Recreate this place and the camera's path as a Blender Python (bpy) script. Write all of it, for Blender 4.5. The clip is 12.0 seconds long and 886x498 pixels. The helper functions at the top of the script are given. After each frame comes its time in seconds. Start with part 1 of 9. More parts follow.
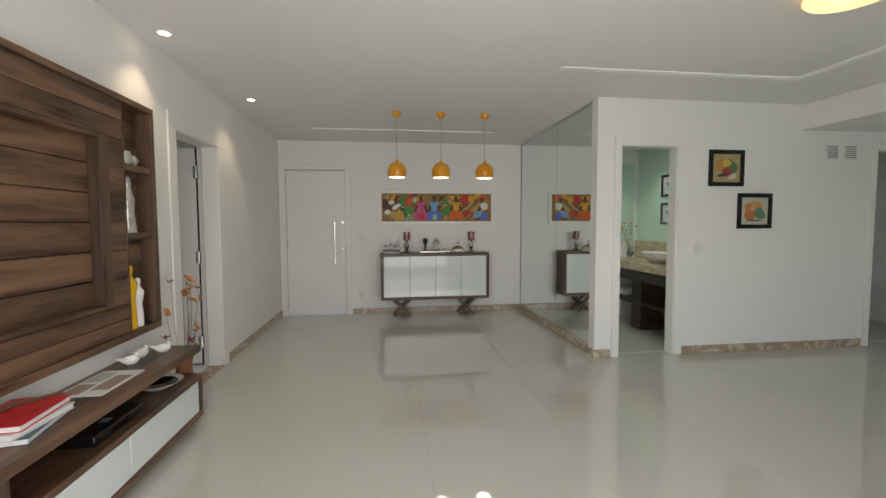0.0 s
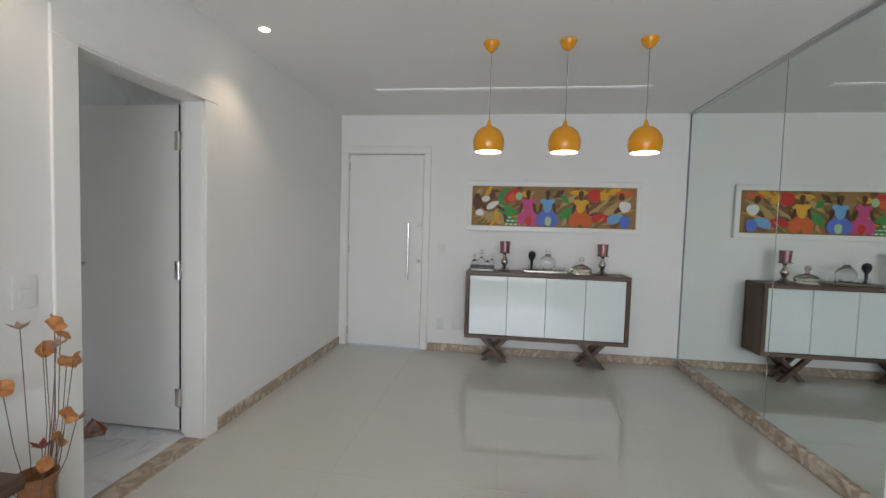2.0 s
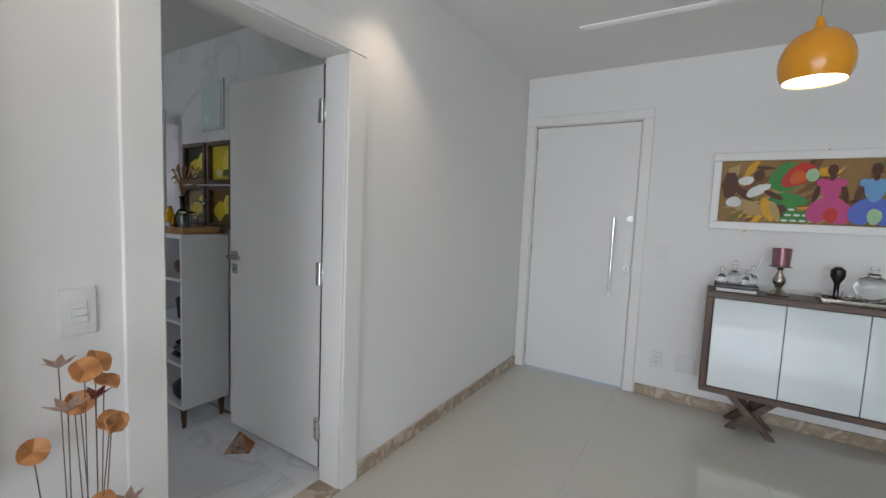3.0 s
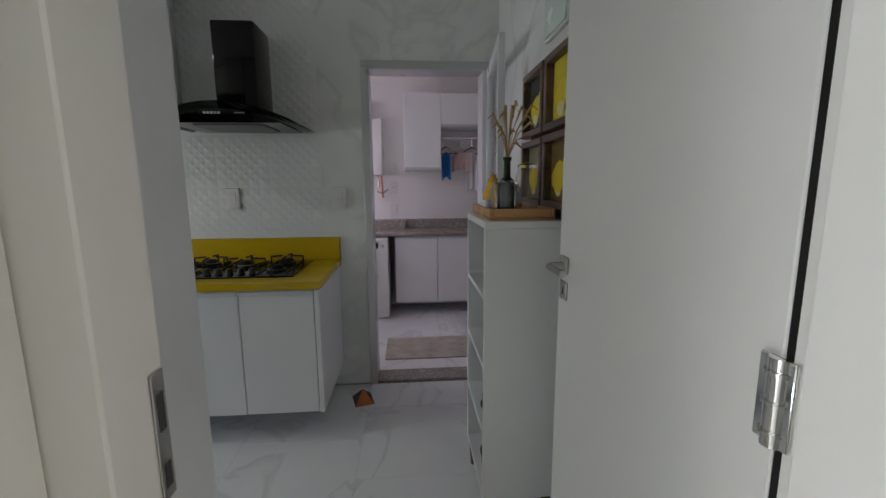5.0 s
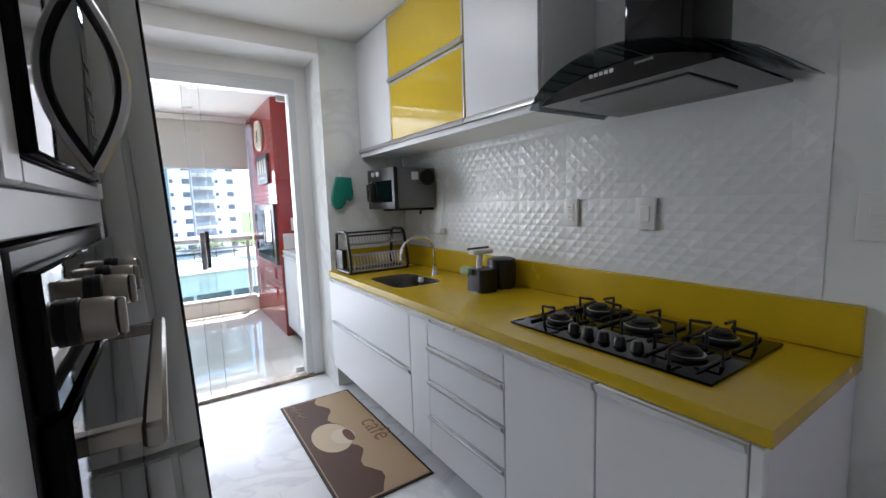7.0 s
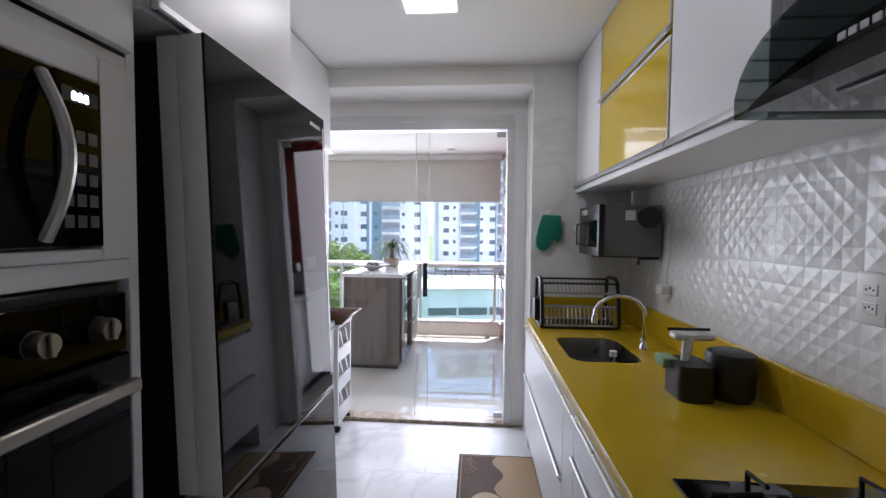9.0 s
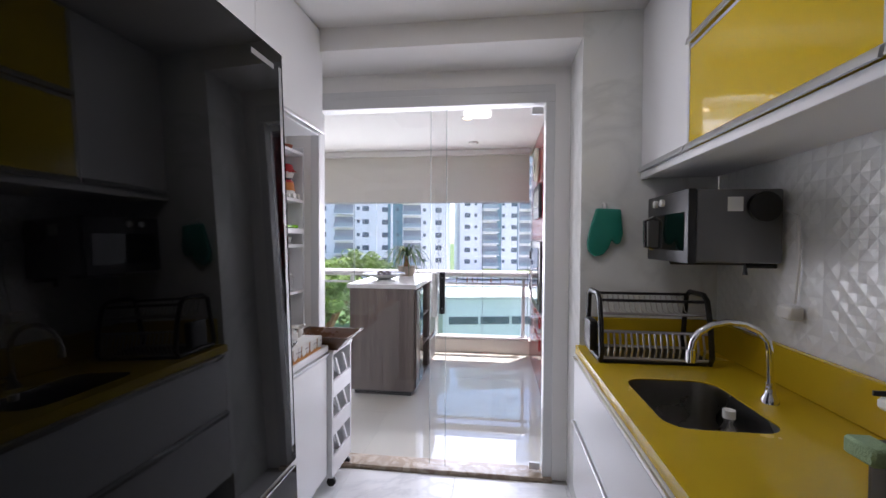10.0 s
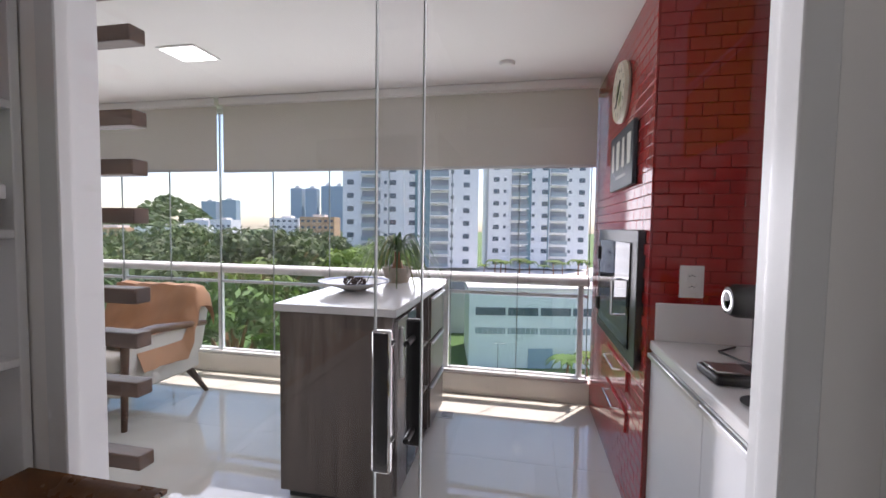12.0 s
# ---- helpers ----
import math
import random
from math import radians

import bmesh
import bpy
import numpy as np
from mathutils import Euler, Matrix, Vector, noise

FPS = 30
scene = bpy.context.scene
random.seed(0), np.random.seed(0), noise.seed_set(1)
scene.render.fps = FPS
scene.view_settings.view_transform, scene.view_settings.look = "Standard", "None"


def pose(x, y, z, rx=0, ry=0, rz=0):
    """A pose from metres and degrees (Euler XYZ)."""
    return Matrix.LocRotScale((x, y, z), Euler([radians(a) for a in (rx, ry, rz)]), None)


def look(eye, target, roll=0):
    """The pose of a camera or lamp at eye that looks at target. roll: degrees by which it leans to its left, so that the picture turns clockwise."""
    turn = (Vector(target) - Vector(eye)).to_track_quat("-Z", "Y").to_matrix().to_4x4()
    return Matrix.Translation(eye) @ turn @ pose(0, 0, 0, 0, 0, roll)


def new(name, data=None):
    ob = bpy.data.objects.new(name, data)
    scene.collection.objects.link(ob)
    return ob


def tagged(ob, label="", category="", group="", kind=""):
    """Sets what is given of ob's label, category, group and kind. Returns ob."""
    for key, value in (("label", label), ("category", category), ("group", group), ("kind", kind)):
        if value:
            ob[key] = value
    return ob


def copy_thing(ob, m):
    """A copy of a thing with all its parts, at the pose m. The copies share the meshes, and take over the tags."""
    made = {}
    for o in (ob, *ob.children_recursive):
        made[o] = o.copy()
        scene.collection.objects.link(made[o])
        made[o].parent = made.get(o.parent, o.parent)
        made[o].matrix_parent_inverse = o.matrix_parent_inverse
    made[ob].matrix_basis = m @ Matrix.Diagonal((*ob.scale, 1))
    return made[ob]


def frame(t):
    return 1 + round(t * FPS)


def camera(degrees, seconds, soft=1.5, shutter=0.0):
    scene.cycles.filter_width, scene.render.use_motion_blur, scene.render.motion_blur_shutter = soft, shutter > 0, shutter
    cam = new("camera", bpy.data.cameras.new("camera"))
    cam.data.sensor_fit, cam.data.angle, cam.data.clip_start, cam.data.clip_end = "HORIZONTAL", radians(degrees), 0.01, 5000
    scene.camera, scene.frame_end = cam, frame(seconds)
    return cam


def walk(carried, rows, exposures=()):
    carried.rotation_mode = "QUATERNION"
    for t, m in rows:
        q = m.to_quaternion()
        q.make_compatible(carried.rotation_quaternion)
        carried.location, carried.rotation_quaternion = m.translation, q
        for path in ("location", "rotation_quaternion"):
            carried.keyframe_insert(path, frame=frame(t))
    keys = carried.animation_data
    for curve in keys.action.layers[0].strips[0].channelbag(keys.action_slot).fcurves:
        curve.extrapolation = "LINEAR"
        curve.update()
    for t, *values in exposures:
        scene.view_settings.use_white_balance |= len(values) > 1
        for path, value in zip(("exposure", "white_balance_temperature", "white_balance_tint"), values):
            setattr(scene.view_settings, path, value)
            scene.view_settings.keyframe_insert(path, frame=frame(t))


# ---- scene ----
cam = camera(93.4, 12.0)
PATH = [
    (0, (0.59, 0.169, 1.335), (0.842, 2.15, 1.219), -0.2),
    (0.5, (0.743, 0.531, 1.328), (0.951, 2.518, 1.23), -0.6),
    (1, (0.763, 0.997, 1.298), (0.892, 2.991, 1.215), -0.3),
    (1.5, (0.785, 1.498, 1.331), (0.808, 3.496, 1.241), -0.1),
    (2, (0.758, 2.008, 1.346), (0.5, 3.988, 1.246), 1.7),
    (2.5, (0.64, 2.49, 1.337), (0.032, 4.391, 1.218), 1.7),
    (3, (0.409, 2.929, 1.364), (-0.647, 4.62, 1.192), 2.4),
    (3.2, (0.33, 3.079, 1.358), (-0.888, 4.653, 1.161), 2.5),
    (4.8, (-0.62, 3.888, 1.298), (-2.574, 4.182, 0.994), 0.3),
    (5, (-0.751, 3.907, 1.305), (-2.721, 4.06, 0.991), -0.4),
    (5.5, (-1.046, 3.918, 1.299), (-3.006, 3.668, 0.988), -1.6),
    (6, (-1.371, 3.893, 1.28), (-3.263, 3.322, 0.975), -1.9),
    (6.5, (-1.647, 3.798, 1.293), (-3.342, 2.774, 1.008), -2.4),
    (7, (-1.829, 3.748, 1.293), (-2.929, 2.093, 1.067), -1.9),
    (7.5, (-1.954, 3.712, 1.305), (-2.666, 1.856, 1.084), -2.3),
    (7.7, (-2.028, 3.675, 1.315), (-2.59, 1.768, 1.094), -2.1),
    (9.3, (-2.448, 3.457, 1.377), (-2.234, 1.469, 1.315), 0.6),
    (9.5, (-2.43, 3.324, 1.355), (-2.201, 1.338, 1.301), 0.4),
    (10, (-2.38, 2.957, 1.335), (-2.123, 0.975, 1.291), 0.3),
    (10.5, (-2.379, 2.522, 1.335), (-2.099, 0.542, 1.278), 0.7),
    (11, (-2.308, 2.079, 1.293), (-2.01, 0.102, 1.229), 1.0),
    (11.5, (-2.265, 1.677, 1.294), (-1.925, -0.292, 1.207), 1.0),
    (12, (-2.267, 1.288, 1.321), (-1.879, -0.671, 1.22), 0.8),
]
walk(cam, [(t, look(eye, aim, roll)) for t, eye, aim, roll in PATH],
     [(0.0, 1.20, 6950, 12), (1.0, 1.22, 6700, 12), (2.0, 1.50, 6300, 13), (3.2, 1.58, 6100, 14), (4.8, 1.70, 6400, 11), (5.5, 2.42, 6250, 7), (6.0, 2.55, 6200, 7), (6.5, 2.52, 6100, 11), (7.5, 1.95, 6050, 18), (9.5, 1.92, 6150, 22), (10.5, 1.42, 6300, 24), (11.0, 1.22, 6350, 24), (12.0, 1.10, 6550, 23)])

# ---- world, sun, large lights ----
world = bpy.data.worlds.new("sky")
scene.world = world
world.use_nodes = True
wn = world.node_tree
sky = wn.nodes.new("ShaderNodeTexSky")
sky.sky_type, sky.sun_disc = "NISHITA", False
sky.sun_elevation, sky.sun_rotation = radians(75), radians(215)
sky.air_density, sky.dust_density, sky.ozone_density = 1.0, 1.0, 1.0
wn.links.new(sky.outputs[0], wn.nodes["Background"].inputs[0])
wn.nodes["Background"].inputs[1].default_value = 0.15


def lamp(name, kind, m, power, color=(1, 1, 1), **more):
    data = bpy.data.lights.new(name, kind)
    data.energy, data.color = power, color
    for key in more:
        if key == "size":
            data.shape, data.size, data.size_y = "RECTANGLE", more[key][0], more[key][1]
        elif key == "angle":
            data.angle = more[key]
        elif key == "cone":
            data.spot_size, data.spot_blend, data.shadow_soft_size = more[key], 0.7, 0.03
        elif key == "radius":
            data.shadow_soft_size = more[key]
    ob = new(name, data)
    ob.matrix_world = m
    return ob


lamp("sun", "SUN", look((0, 0, 0), (0.15, 0.21, -0.966)), 3.6, (1.0, 0.95, 0.87), angle=radians(0.6))
# sky light in the openings of the balcony, the living room and the laundry window
lamp("balcony_daylight", "AREA", look((0.4, -1.66, 1.30), (0.4, 2.0, 1.20)), 22, (0.93, 0.97, 1.0), size=(6.0, 0.85))
lamp("living_daylight", "AREA", look((0.7, 0.44, 1.20), (0.4, 5.0, 1.3)), 17, (0.97, 0.98, 1.0), size=(2.8, 2.1))
lamp("kitchen_daylight", "AREA", look((-2.1, 0.1, 1.15), (-2.3, 4.0, 1.05)), 3.8, (0.95, 0.98, 1.0), size=(1.3, 1.9))
lamp("kitchen_panel_beam", "AREA", look((-2.21, 1.69, 2.388), (-2.21, 1.70, 0)), 1.1, (1.0, 0.985, 0.95), size=(0.23, 0.23))
lamp("laundry_daylight", "AREA", look((-4.4, 2.96, 1.6), (-4.4, 5.0, 1.0)), 1.6, (1.0, 0.76, 0.88), size=(1.2, 1.0))
for sx, sy in ((-0.80, 3.10), (-0.72, 4.52)):
    lamp("downlight_beam", "SPOT", look((sx, sy, 2.53), (sx - 0.10, sy, 0)), 4, (1.0, 0.80, 0.56), cone=radians(95))
for px in (0.675, 1.160, 1.652):
    lamp("pendant_bulb", "POINT", pose(px, 4.80, 1.90), 0.8, (1.0, 0.93, 0.82), radius=0.03)
for bx, by in ((3.45, 4.75), (3.75, 5.1)):
    lamp("bath_spot_beam", "SPOT", look((bx, by, 2.36), (bx, by, 0)), 7, (0.86, 1.0, 0.90), cone=radians(110))


# ---- materials ----
def nodes_of(name):
    m = bpy.data.materials.new(name)
    m.use_nodes = True
    n = m.node_tree.nodes
    return m, n, m.node_tree.links, n["Principled BSDF"]


def surface(name, color, rough=0.5, metal=0.0, vary=0.06, scale=3.0, fine=60.0, bump=0.02, coat=0.0, rvary=0.08, ran=0.0, spec=0.5, stretch=(1, 1, 1)):
    """Paint, metal, plastic or stone: colour drifting at two scales, uneven gloss and fine relief."""
    m, n, l, b = nodes_of(name)
    tex = n.new("ShaderNodeTexCoord")
    mp = n.new("ShaderNodeMapping")
    mp.inputs["Scale"].default_value = stretch
    l.new(tex.outputs["Object"], mp.inputs[0])
    big = n.new("ShaderNodeTexNoise")
    big.inputs["Scale"].default_value, big.inputs["Detail"].default_value = scale, 4
    small = n.new("ShaderNodeTexNoise")
    small.inputs["Scale"].default_value, small.inputs["Detail"].default_value = fine, 3
    l.new(mp.outputs[0], big.inputs["Vector"])
    l.new(mp.outputs[0], small.inputs["Vector"])
    add = n.new("ShaderNodeMath")
    add.operation = "MULTIPLY_ADD"
    l.new(small.outputs[0], add.inputs[0])
    add.inputs[1].default_value = 0.4
    l.new(big.outputs[0], add.inputs[2])
    last = add.outputs[0]
    if ran:
        info = n.new("ShaderNodeObjectInfo")
        mix = n.new("ShaderNodeMath")
        mix.operation = "MULTIPLY_ADD"
        l.new(info.outputs["Random"], mix.inputs[0])
        mix.inputs[1].default_value = ran
        l.new(last, mix.inputs[2])
        last = mix.outputs[0]
    ramp = n.new("ShaderNodeMapRange")
    ramp.inputs[1].default_value, ramp.inputs[2].default_value = 0.4, 1.0 + ran
    ramp.inputs[3].default_value, ramp.inputs[4].default_value = 1 - vary, 1 + vary
    l.new(last, ramp.inputs[0])
    hsv = n.new("ShaderNodeHueSaturation")
    hsv.inputs["Color"].default_value = (*color, 1)
    l.new(ramp.outputs[0], hsv.inputs["Value"])
    l.new(hsv.outputs[0], b.inputs["Base Color"])
    rr = n.new("ShaderNodeMapRange")
    rr.inputs[1].default_value, rr.inputs[2].default_value = 0.3, 0.7
    rr.inputs[3].default_value, rr.inputs[4].default_value = max(rough - rvary, 0.02), min(rough + rvary, 1)
    l.new(big.outputs[0], rr.inputs[0])
    l.new(rr.outputs[0], b.inputs["Roughness"])
    b.inputs["Metallic"].default_value = metal
    b.inputs["Coat Weight"].default_value = coat
    b.inputs["Specular IOR Level"].default_value = spec
    if bump:
        bp = n.new("ShaderNodeBump")
        bp.inputs["Strength"].default_value, bp.inputs["Distance"].default_value = bump, 0.01
        l.new(small.outputs[0], bp.inputs["Height"])
        l.new(bp.outputs[0], b.inputs["Normal"])
    return m


def wood(name, dark, light, axis=1, rough=0.45, scale=1.0, ran=1.0):
    """Veneer with long grain along one axis and broad streaks."""
    m, n, l, b = nodes_of(name)
    tex = n.new("ShaderNodeTexCoord")
    mp = n.new("ShaderNodeMapping")
    s = [14.0 * scale] * 3
    s[axis] = 0.9 * scale
    mp.inputs["Scale"].default_value = s
    l.new(tex.outputs["Object"], mp.inputs[0])
    info = n.new("ShaderNodeObjectInfo")
    off = n.new("ShaderNodeVectorMath")
    off.operation = "MULTIPLY_ADD"
    l.new(info.outputs["Random"], off.inputs[0])
    off.inputs[1].default_value = (9 * ran, 7 * ran, 5 * ran)
    l.new(mp.outputs[0], off.inputs[2])
    n1 = n.new("ShaderNodeTexNoise")
    n1.inputs["Scale"].default_value, n1.inputs["Detail"].default_value, n1.inputs["Distortion"].default_value = 0.8, 5, 0.9
    n2 = n.new("ShaderNodeTexNoise")
    n2.inputs["Scale"].default_value, n2.inputs["Detail"].default_value = 7.0, 4
    l.new(off.outputs[0], n1.inputs["Vector"])
    l.new(off.outputs[0], n2.inputs["Vector"])
    mix = n.new("ShaderNodeMath")
    mix.operation = "MULTIPLY_ADD"
    l.new(n2.outputs[0], mix.inputs[0])
    mix.inputs[1].default_value = 0.35
    l.new(n1.outputs[0], mix.inputs[2])
    ramp = n.new("ShaderNodeValToRGB")
    ramp.color_ramp.elements[0].position, ramp.color_ramp.elements[1].position = 0.48, 0.86
    ramp.color_ramp.elements[0].color, ramp.color_ramp.elements[1].color = (*dark, 1), (*light, 1)
    l.new(mix.outputs[0], ramp.inputs[0])
    l.new(ramp.outputs[0], b.inputs["Base Color"])
    b.inputs["Roughness"].default_value = rough
    bp = n.new("ShaderNodeBump")
    bp.inputs["Strength"].default_value, bp.inputs["Distance"].default_value = 0.05, 0.004
    l.new(mix.outputs[0], bp.inputs["Height"])
    l.new(bp.outputs[0], b.inputs["Normal"])
    return m


def marble(name, base, vein, rough=0.15, scale=2.0, width=0.06, amount=0.8, cloud=0.5):
    """Stone with clouds and thin veins."""
    m, n, l, b = nodes_of(name)
    tex = n.new("ShaderNodeTexCoord")
    info = n.new("ShaderNodeObjectInfo")
    off = n.new("ShaderNodeVectorMath")
    off.operation = "MULTIPLY_ADD"
    l.new(info.outputs["Random"], off.inputs[0])
    off.inputs[1].default_value = (31, 17, 5)
    l.new(tex.outputs["Object"], off.inputs[2])
    n1 = n.new("ShaderNodeTexNoise")
    n1.inputs["Scale"].default_value, n1.inputs["Detail"].default_value, n1.inputs["Distortion"].default_value = scale, 8, 1.2
    n2 = n.new("ShaderNodeTexNoise")
    n2.inputs["Scale"].default_value, n2.inputs["Detail"].default_value = scale * 2.7, 6
    l.new(off.outputs[0], n1.inputs["Vector"])
    l.new(off.outputs[0], n2.inputs["Vector"])
    d = n.new("ShaderNodeMath")
    d.operation = "SUBTRACT"
    l.new(n1.outputs[0], d.inputs[0])
    d.inputs[1].default_value = 0.5
    a = n.new("ShaderNodeMath")
    a.operation = "ABSOLUTE"
    l.new(d.outputs[0], a.inputs[0])
    r = n.new("ShaderNodeMapRange")
    r.inputs[1].default_value, r.inputs[2].default_value, r.inputs[3].default_value, r.inputs[4].default_value = 0, width, amount, 0
    l.new(a.outputs[0], r.inputs[0])
    c = n.new("ShaderNodeMath")
    c.operation = "MULTIPLY_ADD"
    l.new(n2.outputs[0], c.inputs[0])
    c.inputs[1].default_value = cloud
    l.new(r.outputs[0], c.inputs[2])
    c.use_clamp = True
    s = n.new("ShaderNodeMath")
    s.operation = "SUBTRACT"
    l.new(c.outputs[0], s.inputs[0])
    s.inputs[1].default_value = cloud * 0.45
    s.use_clamp = True
    mix = n.new("ShaderNodeMix")
    mix.data_type = "RGBA"
    l.new(s.outputs[0], mix.inputs["Factor"])
    mix.inputs["A"].default_value, mix.inputs["B"].default_value = (*base, 1), (*vein, 1)
    l.new(mix.outputs["Result"], b.inputs["Base Color"])
    b.inputs["Roughness"].default_value = rough
    return m


def glass(name, tint=(1, 1, 1), rough=0.0):
    """A thin pane: clear, with a little reflection."""
    m, n, l, b = nodes_of(name)
    n.remove(b)
    t = n.new("ShaderNodeBsdfTransparent")
    t.inputs[0].default_value = (*tint, 1)
    g = n.new("ShaderNodeBsdfGlossy")
    g.inputs["Roughness"].default_value = rough
    lw = n.new("ShaderNodeLayerWeight")
    lw.inputs[0].default_value = 0.5
    pw = n.new("ShaderNodeMath")
    pw.operation = "POWER"
    l.new(lw.outputs["Facing"], pw.inputs[0])
    pw.inputs[1].default_value = 5.0
    fr = n.new("ShaderNodeMath")
    fr.operation = "MULTIPLY_ADD"
    l.new(pw.outputs[0], fr.inputs[0])
    fr.inputs[1].default_value, fr.inputs[2].default_value = 0.9, 0.035
    mix = n.new("ShaderNodeMixShader")
    l.new(fr.outputs[0], mix.inputs[0])
    l.new(t.outputs[0], mix.inputs[1])
    l.new(g.outputs[0], mix.inputs[2])
    l.new(mix.outputs[0], n["Material Output"].inputs[0])
    return m


def solid_glass(name, tint=(1, 1, 1), rough=0.0):
    m, n, l, b = nodes_of(name)
    b.inputs["Base Color"].default_value = (*tint, 1)
    b.inputs["Transmission Weight"].default_value = 1.0
    b.inputs["Roughness"].default_value = rough
    b.inputs["IOR"].default_value = 1.45
    return m


def glow(name, color, power):
    m, n, l, b = nodes_of(name)
    b.inputs["Base Color"].default_value = (0.8, 0.8, 0.8, 1)
    b.inputs["Emission Color"].default_value = (*color, 1)
    b.inputs["Emission Strength"].default_value = power
    return m


WALL = surface("wall_paint", (0.80, 0.79, 0.77), 0.62, vary=0.015, scale=0.9, fine=180, bump=0.02, rvary=0.03)
CEIL = surface("ceiling_paint", (0.80, 0.79, 0.77), 0.75, vary=0.015, scale=0.7, fine=160, bump=0.02)
TRIM = surface("trim_lacquer", (0.80, 0.79, 0.76), 0.38, vary=0.015, fine=90, bump=0.01)
DOORW = surface("door_lacquer", (0.79, 0.78, 0.76), 0.40, vary=0.02, fine=90, bump=0.01)
PORC = surface("polished_porcelain", (0.55, 0.54, 0.485), 0.03, vary=0.02, scale=2.5, fine=30, bump=0.0, rvary=0.012, ran=0.1, spec=1.0)
GROUT = surface("grout", (0.40, 0.39, 0.355), 0.5)
KTILE = marble("veined_floor_tile", (0.80, 0.81, 0.82), (0.50, 0.52, 0.55), 0.16, 1.6, 0.035, 0.45, 0.35)
WTILE = marble("gloss_wall_tile", (0.79, 0.81, 0.79), (0.54, 0.56, 0.54), 0.12, 1.5, 0.05, 0.40, 0.5)
SKIRT = marble("beige_granite", (0.55, 0.46, 0.36), (0.24, 0.16, 0.10), 0.2, 7.0, 0.12, 0.75, 0.8)
GRANITE = marble("grey_granite", (0.42, 0.38, 0.34), (0.13, 0.11, 0.10), 0.22, 22.0, 0.15, 0.6, 1.0)
MIRROR = surface("mirror_silver", (0.82, 0.87, 0.85), 0.02, metal=1.0, vary=0.0, bump=0.0, rvary=0.0)
WALNUT = wood("walnut_veneer", (0.016, 0.0075, 0.0045), (0.21, 0.112, 0.062), 1, 0.36)
WALNUT_X = wood("walnut_veneer_x", (0.045, 0.028, 0.020), (0.16, 0.10, 0.070), 0, 0.42)
WALNUT_Z = wood("walnut_veneer_z", (0.040, 0.022, 0.014), (0.15, 0.085, 0.052), 2, 0.45)
ASH = wood("grey_brown_veneer", (0.085, 0.066, 0.056), (0.19, 0.155, 0.135), 2, 0.35)
OAK = wood("honey_wood", (0.38, 0.19, 0.07), (0.58, 0.33, 0.14), 1, 0.45)
WHITE_LAC = surface("white_melamine", (0.78, 0.79, 0.80), 0.36, vary=0.012, fine=120, bump=0.0, rvary=0.02)
WHITE_GLASS = surface("back_painted_white_glass", (0.72, 0.77, 0.77), 0.06, vary=0.01, bump=0.0, rvary=0.02, coat=0.5)
YELLOW_Q = surface("yellow_quartz", (0.58, 0.40, 0.012), 0.20, vary=0.05, scale=5, fine=300, bump=0.01)
YELLOW_G = surface("yellow_glass", (0.66, 0.47, 0.01), 0.07, vary=0.02, bump=0.0, rvary=0.02, coat=0.4)
YELLOW_L = surface("yellow_lacquer", (0.72, 0.30, 0.008), 0.22, vary=0.03, bump=0.0, coat=0.3)
YELLOW_C = surface("yellow_ceramic", (0.72, 0.42, 0.01), 0.2, vary=0.04, bump=0.0)
SILVER_P = surface("silver_profile", (0.70, 0.70, 0.66), 0.38, metal=0.1, vary=0.04, fine=140, bump=0.004, stretch=(6, 6, 0.2))
ALU = surface("satin_aluminium", (0.62, 0.63, 0.64), 0.34, metal=0.85, vary=0.03, fine=200, bump=0.01)
CHROME = surface("chrome", (0.80, 0.80, 0.79), 0.10, metal=1.0, vary=0.02, bump=0.0, rvary=0.04)
STEEL = surface("brushed_steel", (0.47, 0.46, 0.44), 0.30, metal=1.0, vary=0.03, fine=140, bump=0.004, rvary=0.03, stretch=(4, 4, 0.2))
BLACK_G = surface("black_glass", (0.002, 0.002, 0.0025), 0.025, vary=0.1, bump=0.0, rvary=0.01, spec=0.30)
OVEN_G = surface("dark_oven_glass", (0.002, 0.002, 0.0025), 0.03, vary=0.1, bump=0.0, rvary=0.01, spec=0.10)
BLACK_P = surface("black_plastic", (0.005, 0.005, 0.0055), 0.36, vary=0.15, bump=0.02)
BLACK_M = surface("black_cast_iron", (0.006, 0.006, 0.006), 0.42, vary=0.2, fine=200, bump=0.15)
GREY_P = surface("grey_plastic", (0.30, 0.30, 0.30), 0.45, vary=0.05)
WHITE_P = surface("white_plastic", (0.74, 0.74, 0.72), 0.35, vary=0.02)
PANE = glass("clear_pane")
GREEN_PANE = glass("rail_glass", (0.86, 0.95, 0.92))
CLEAR = solid_glass("clear_glass", (0.97, 0.99, 0.98))
RED_TILE = surface("red_glazed_tile", (0.33, 0.020, 0.018), 0.11, vary=0.08, scale=4, fine=40, bump=0.02, ran=0.25, rvary=0.04)
RED_GROUT = surface("red_grout", (0.24, 0.025, 0.022), 0.7)
# nothing is cut: pieces in this colour paint the shade inside small holes
DARK = surface("hole_shade", (0.05, 0.05, 0.05), 0.8)


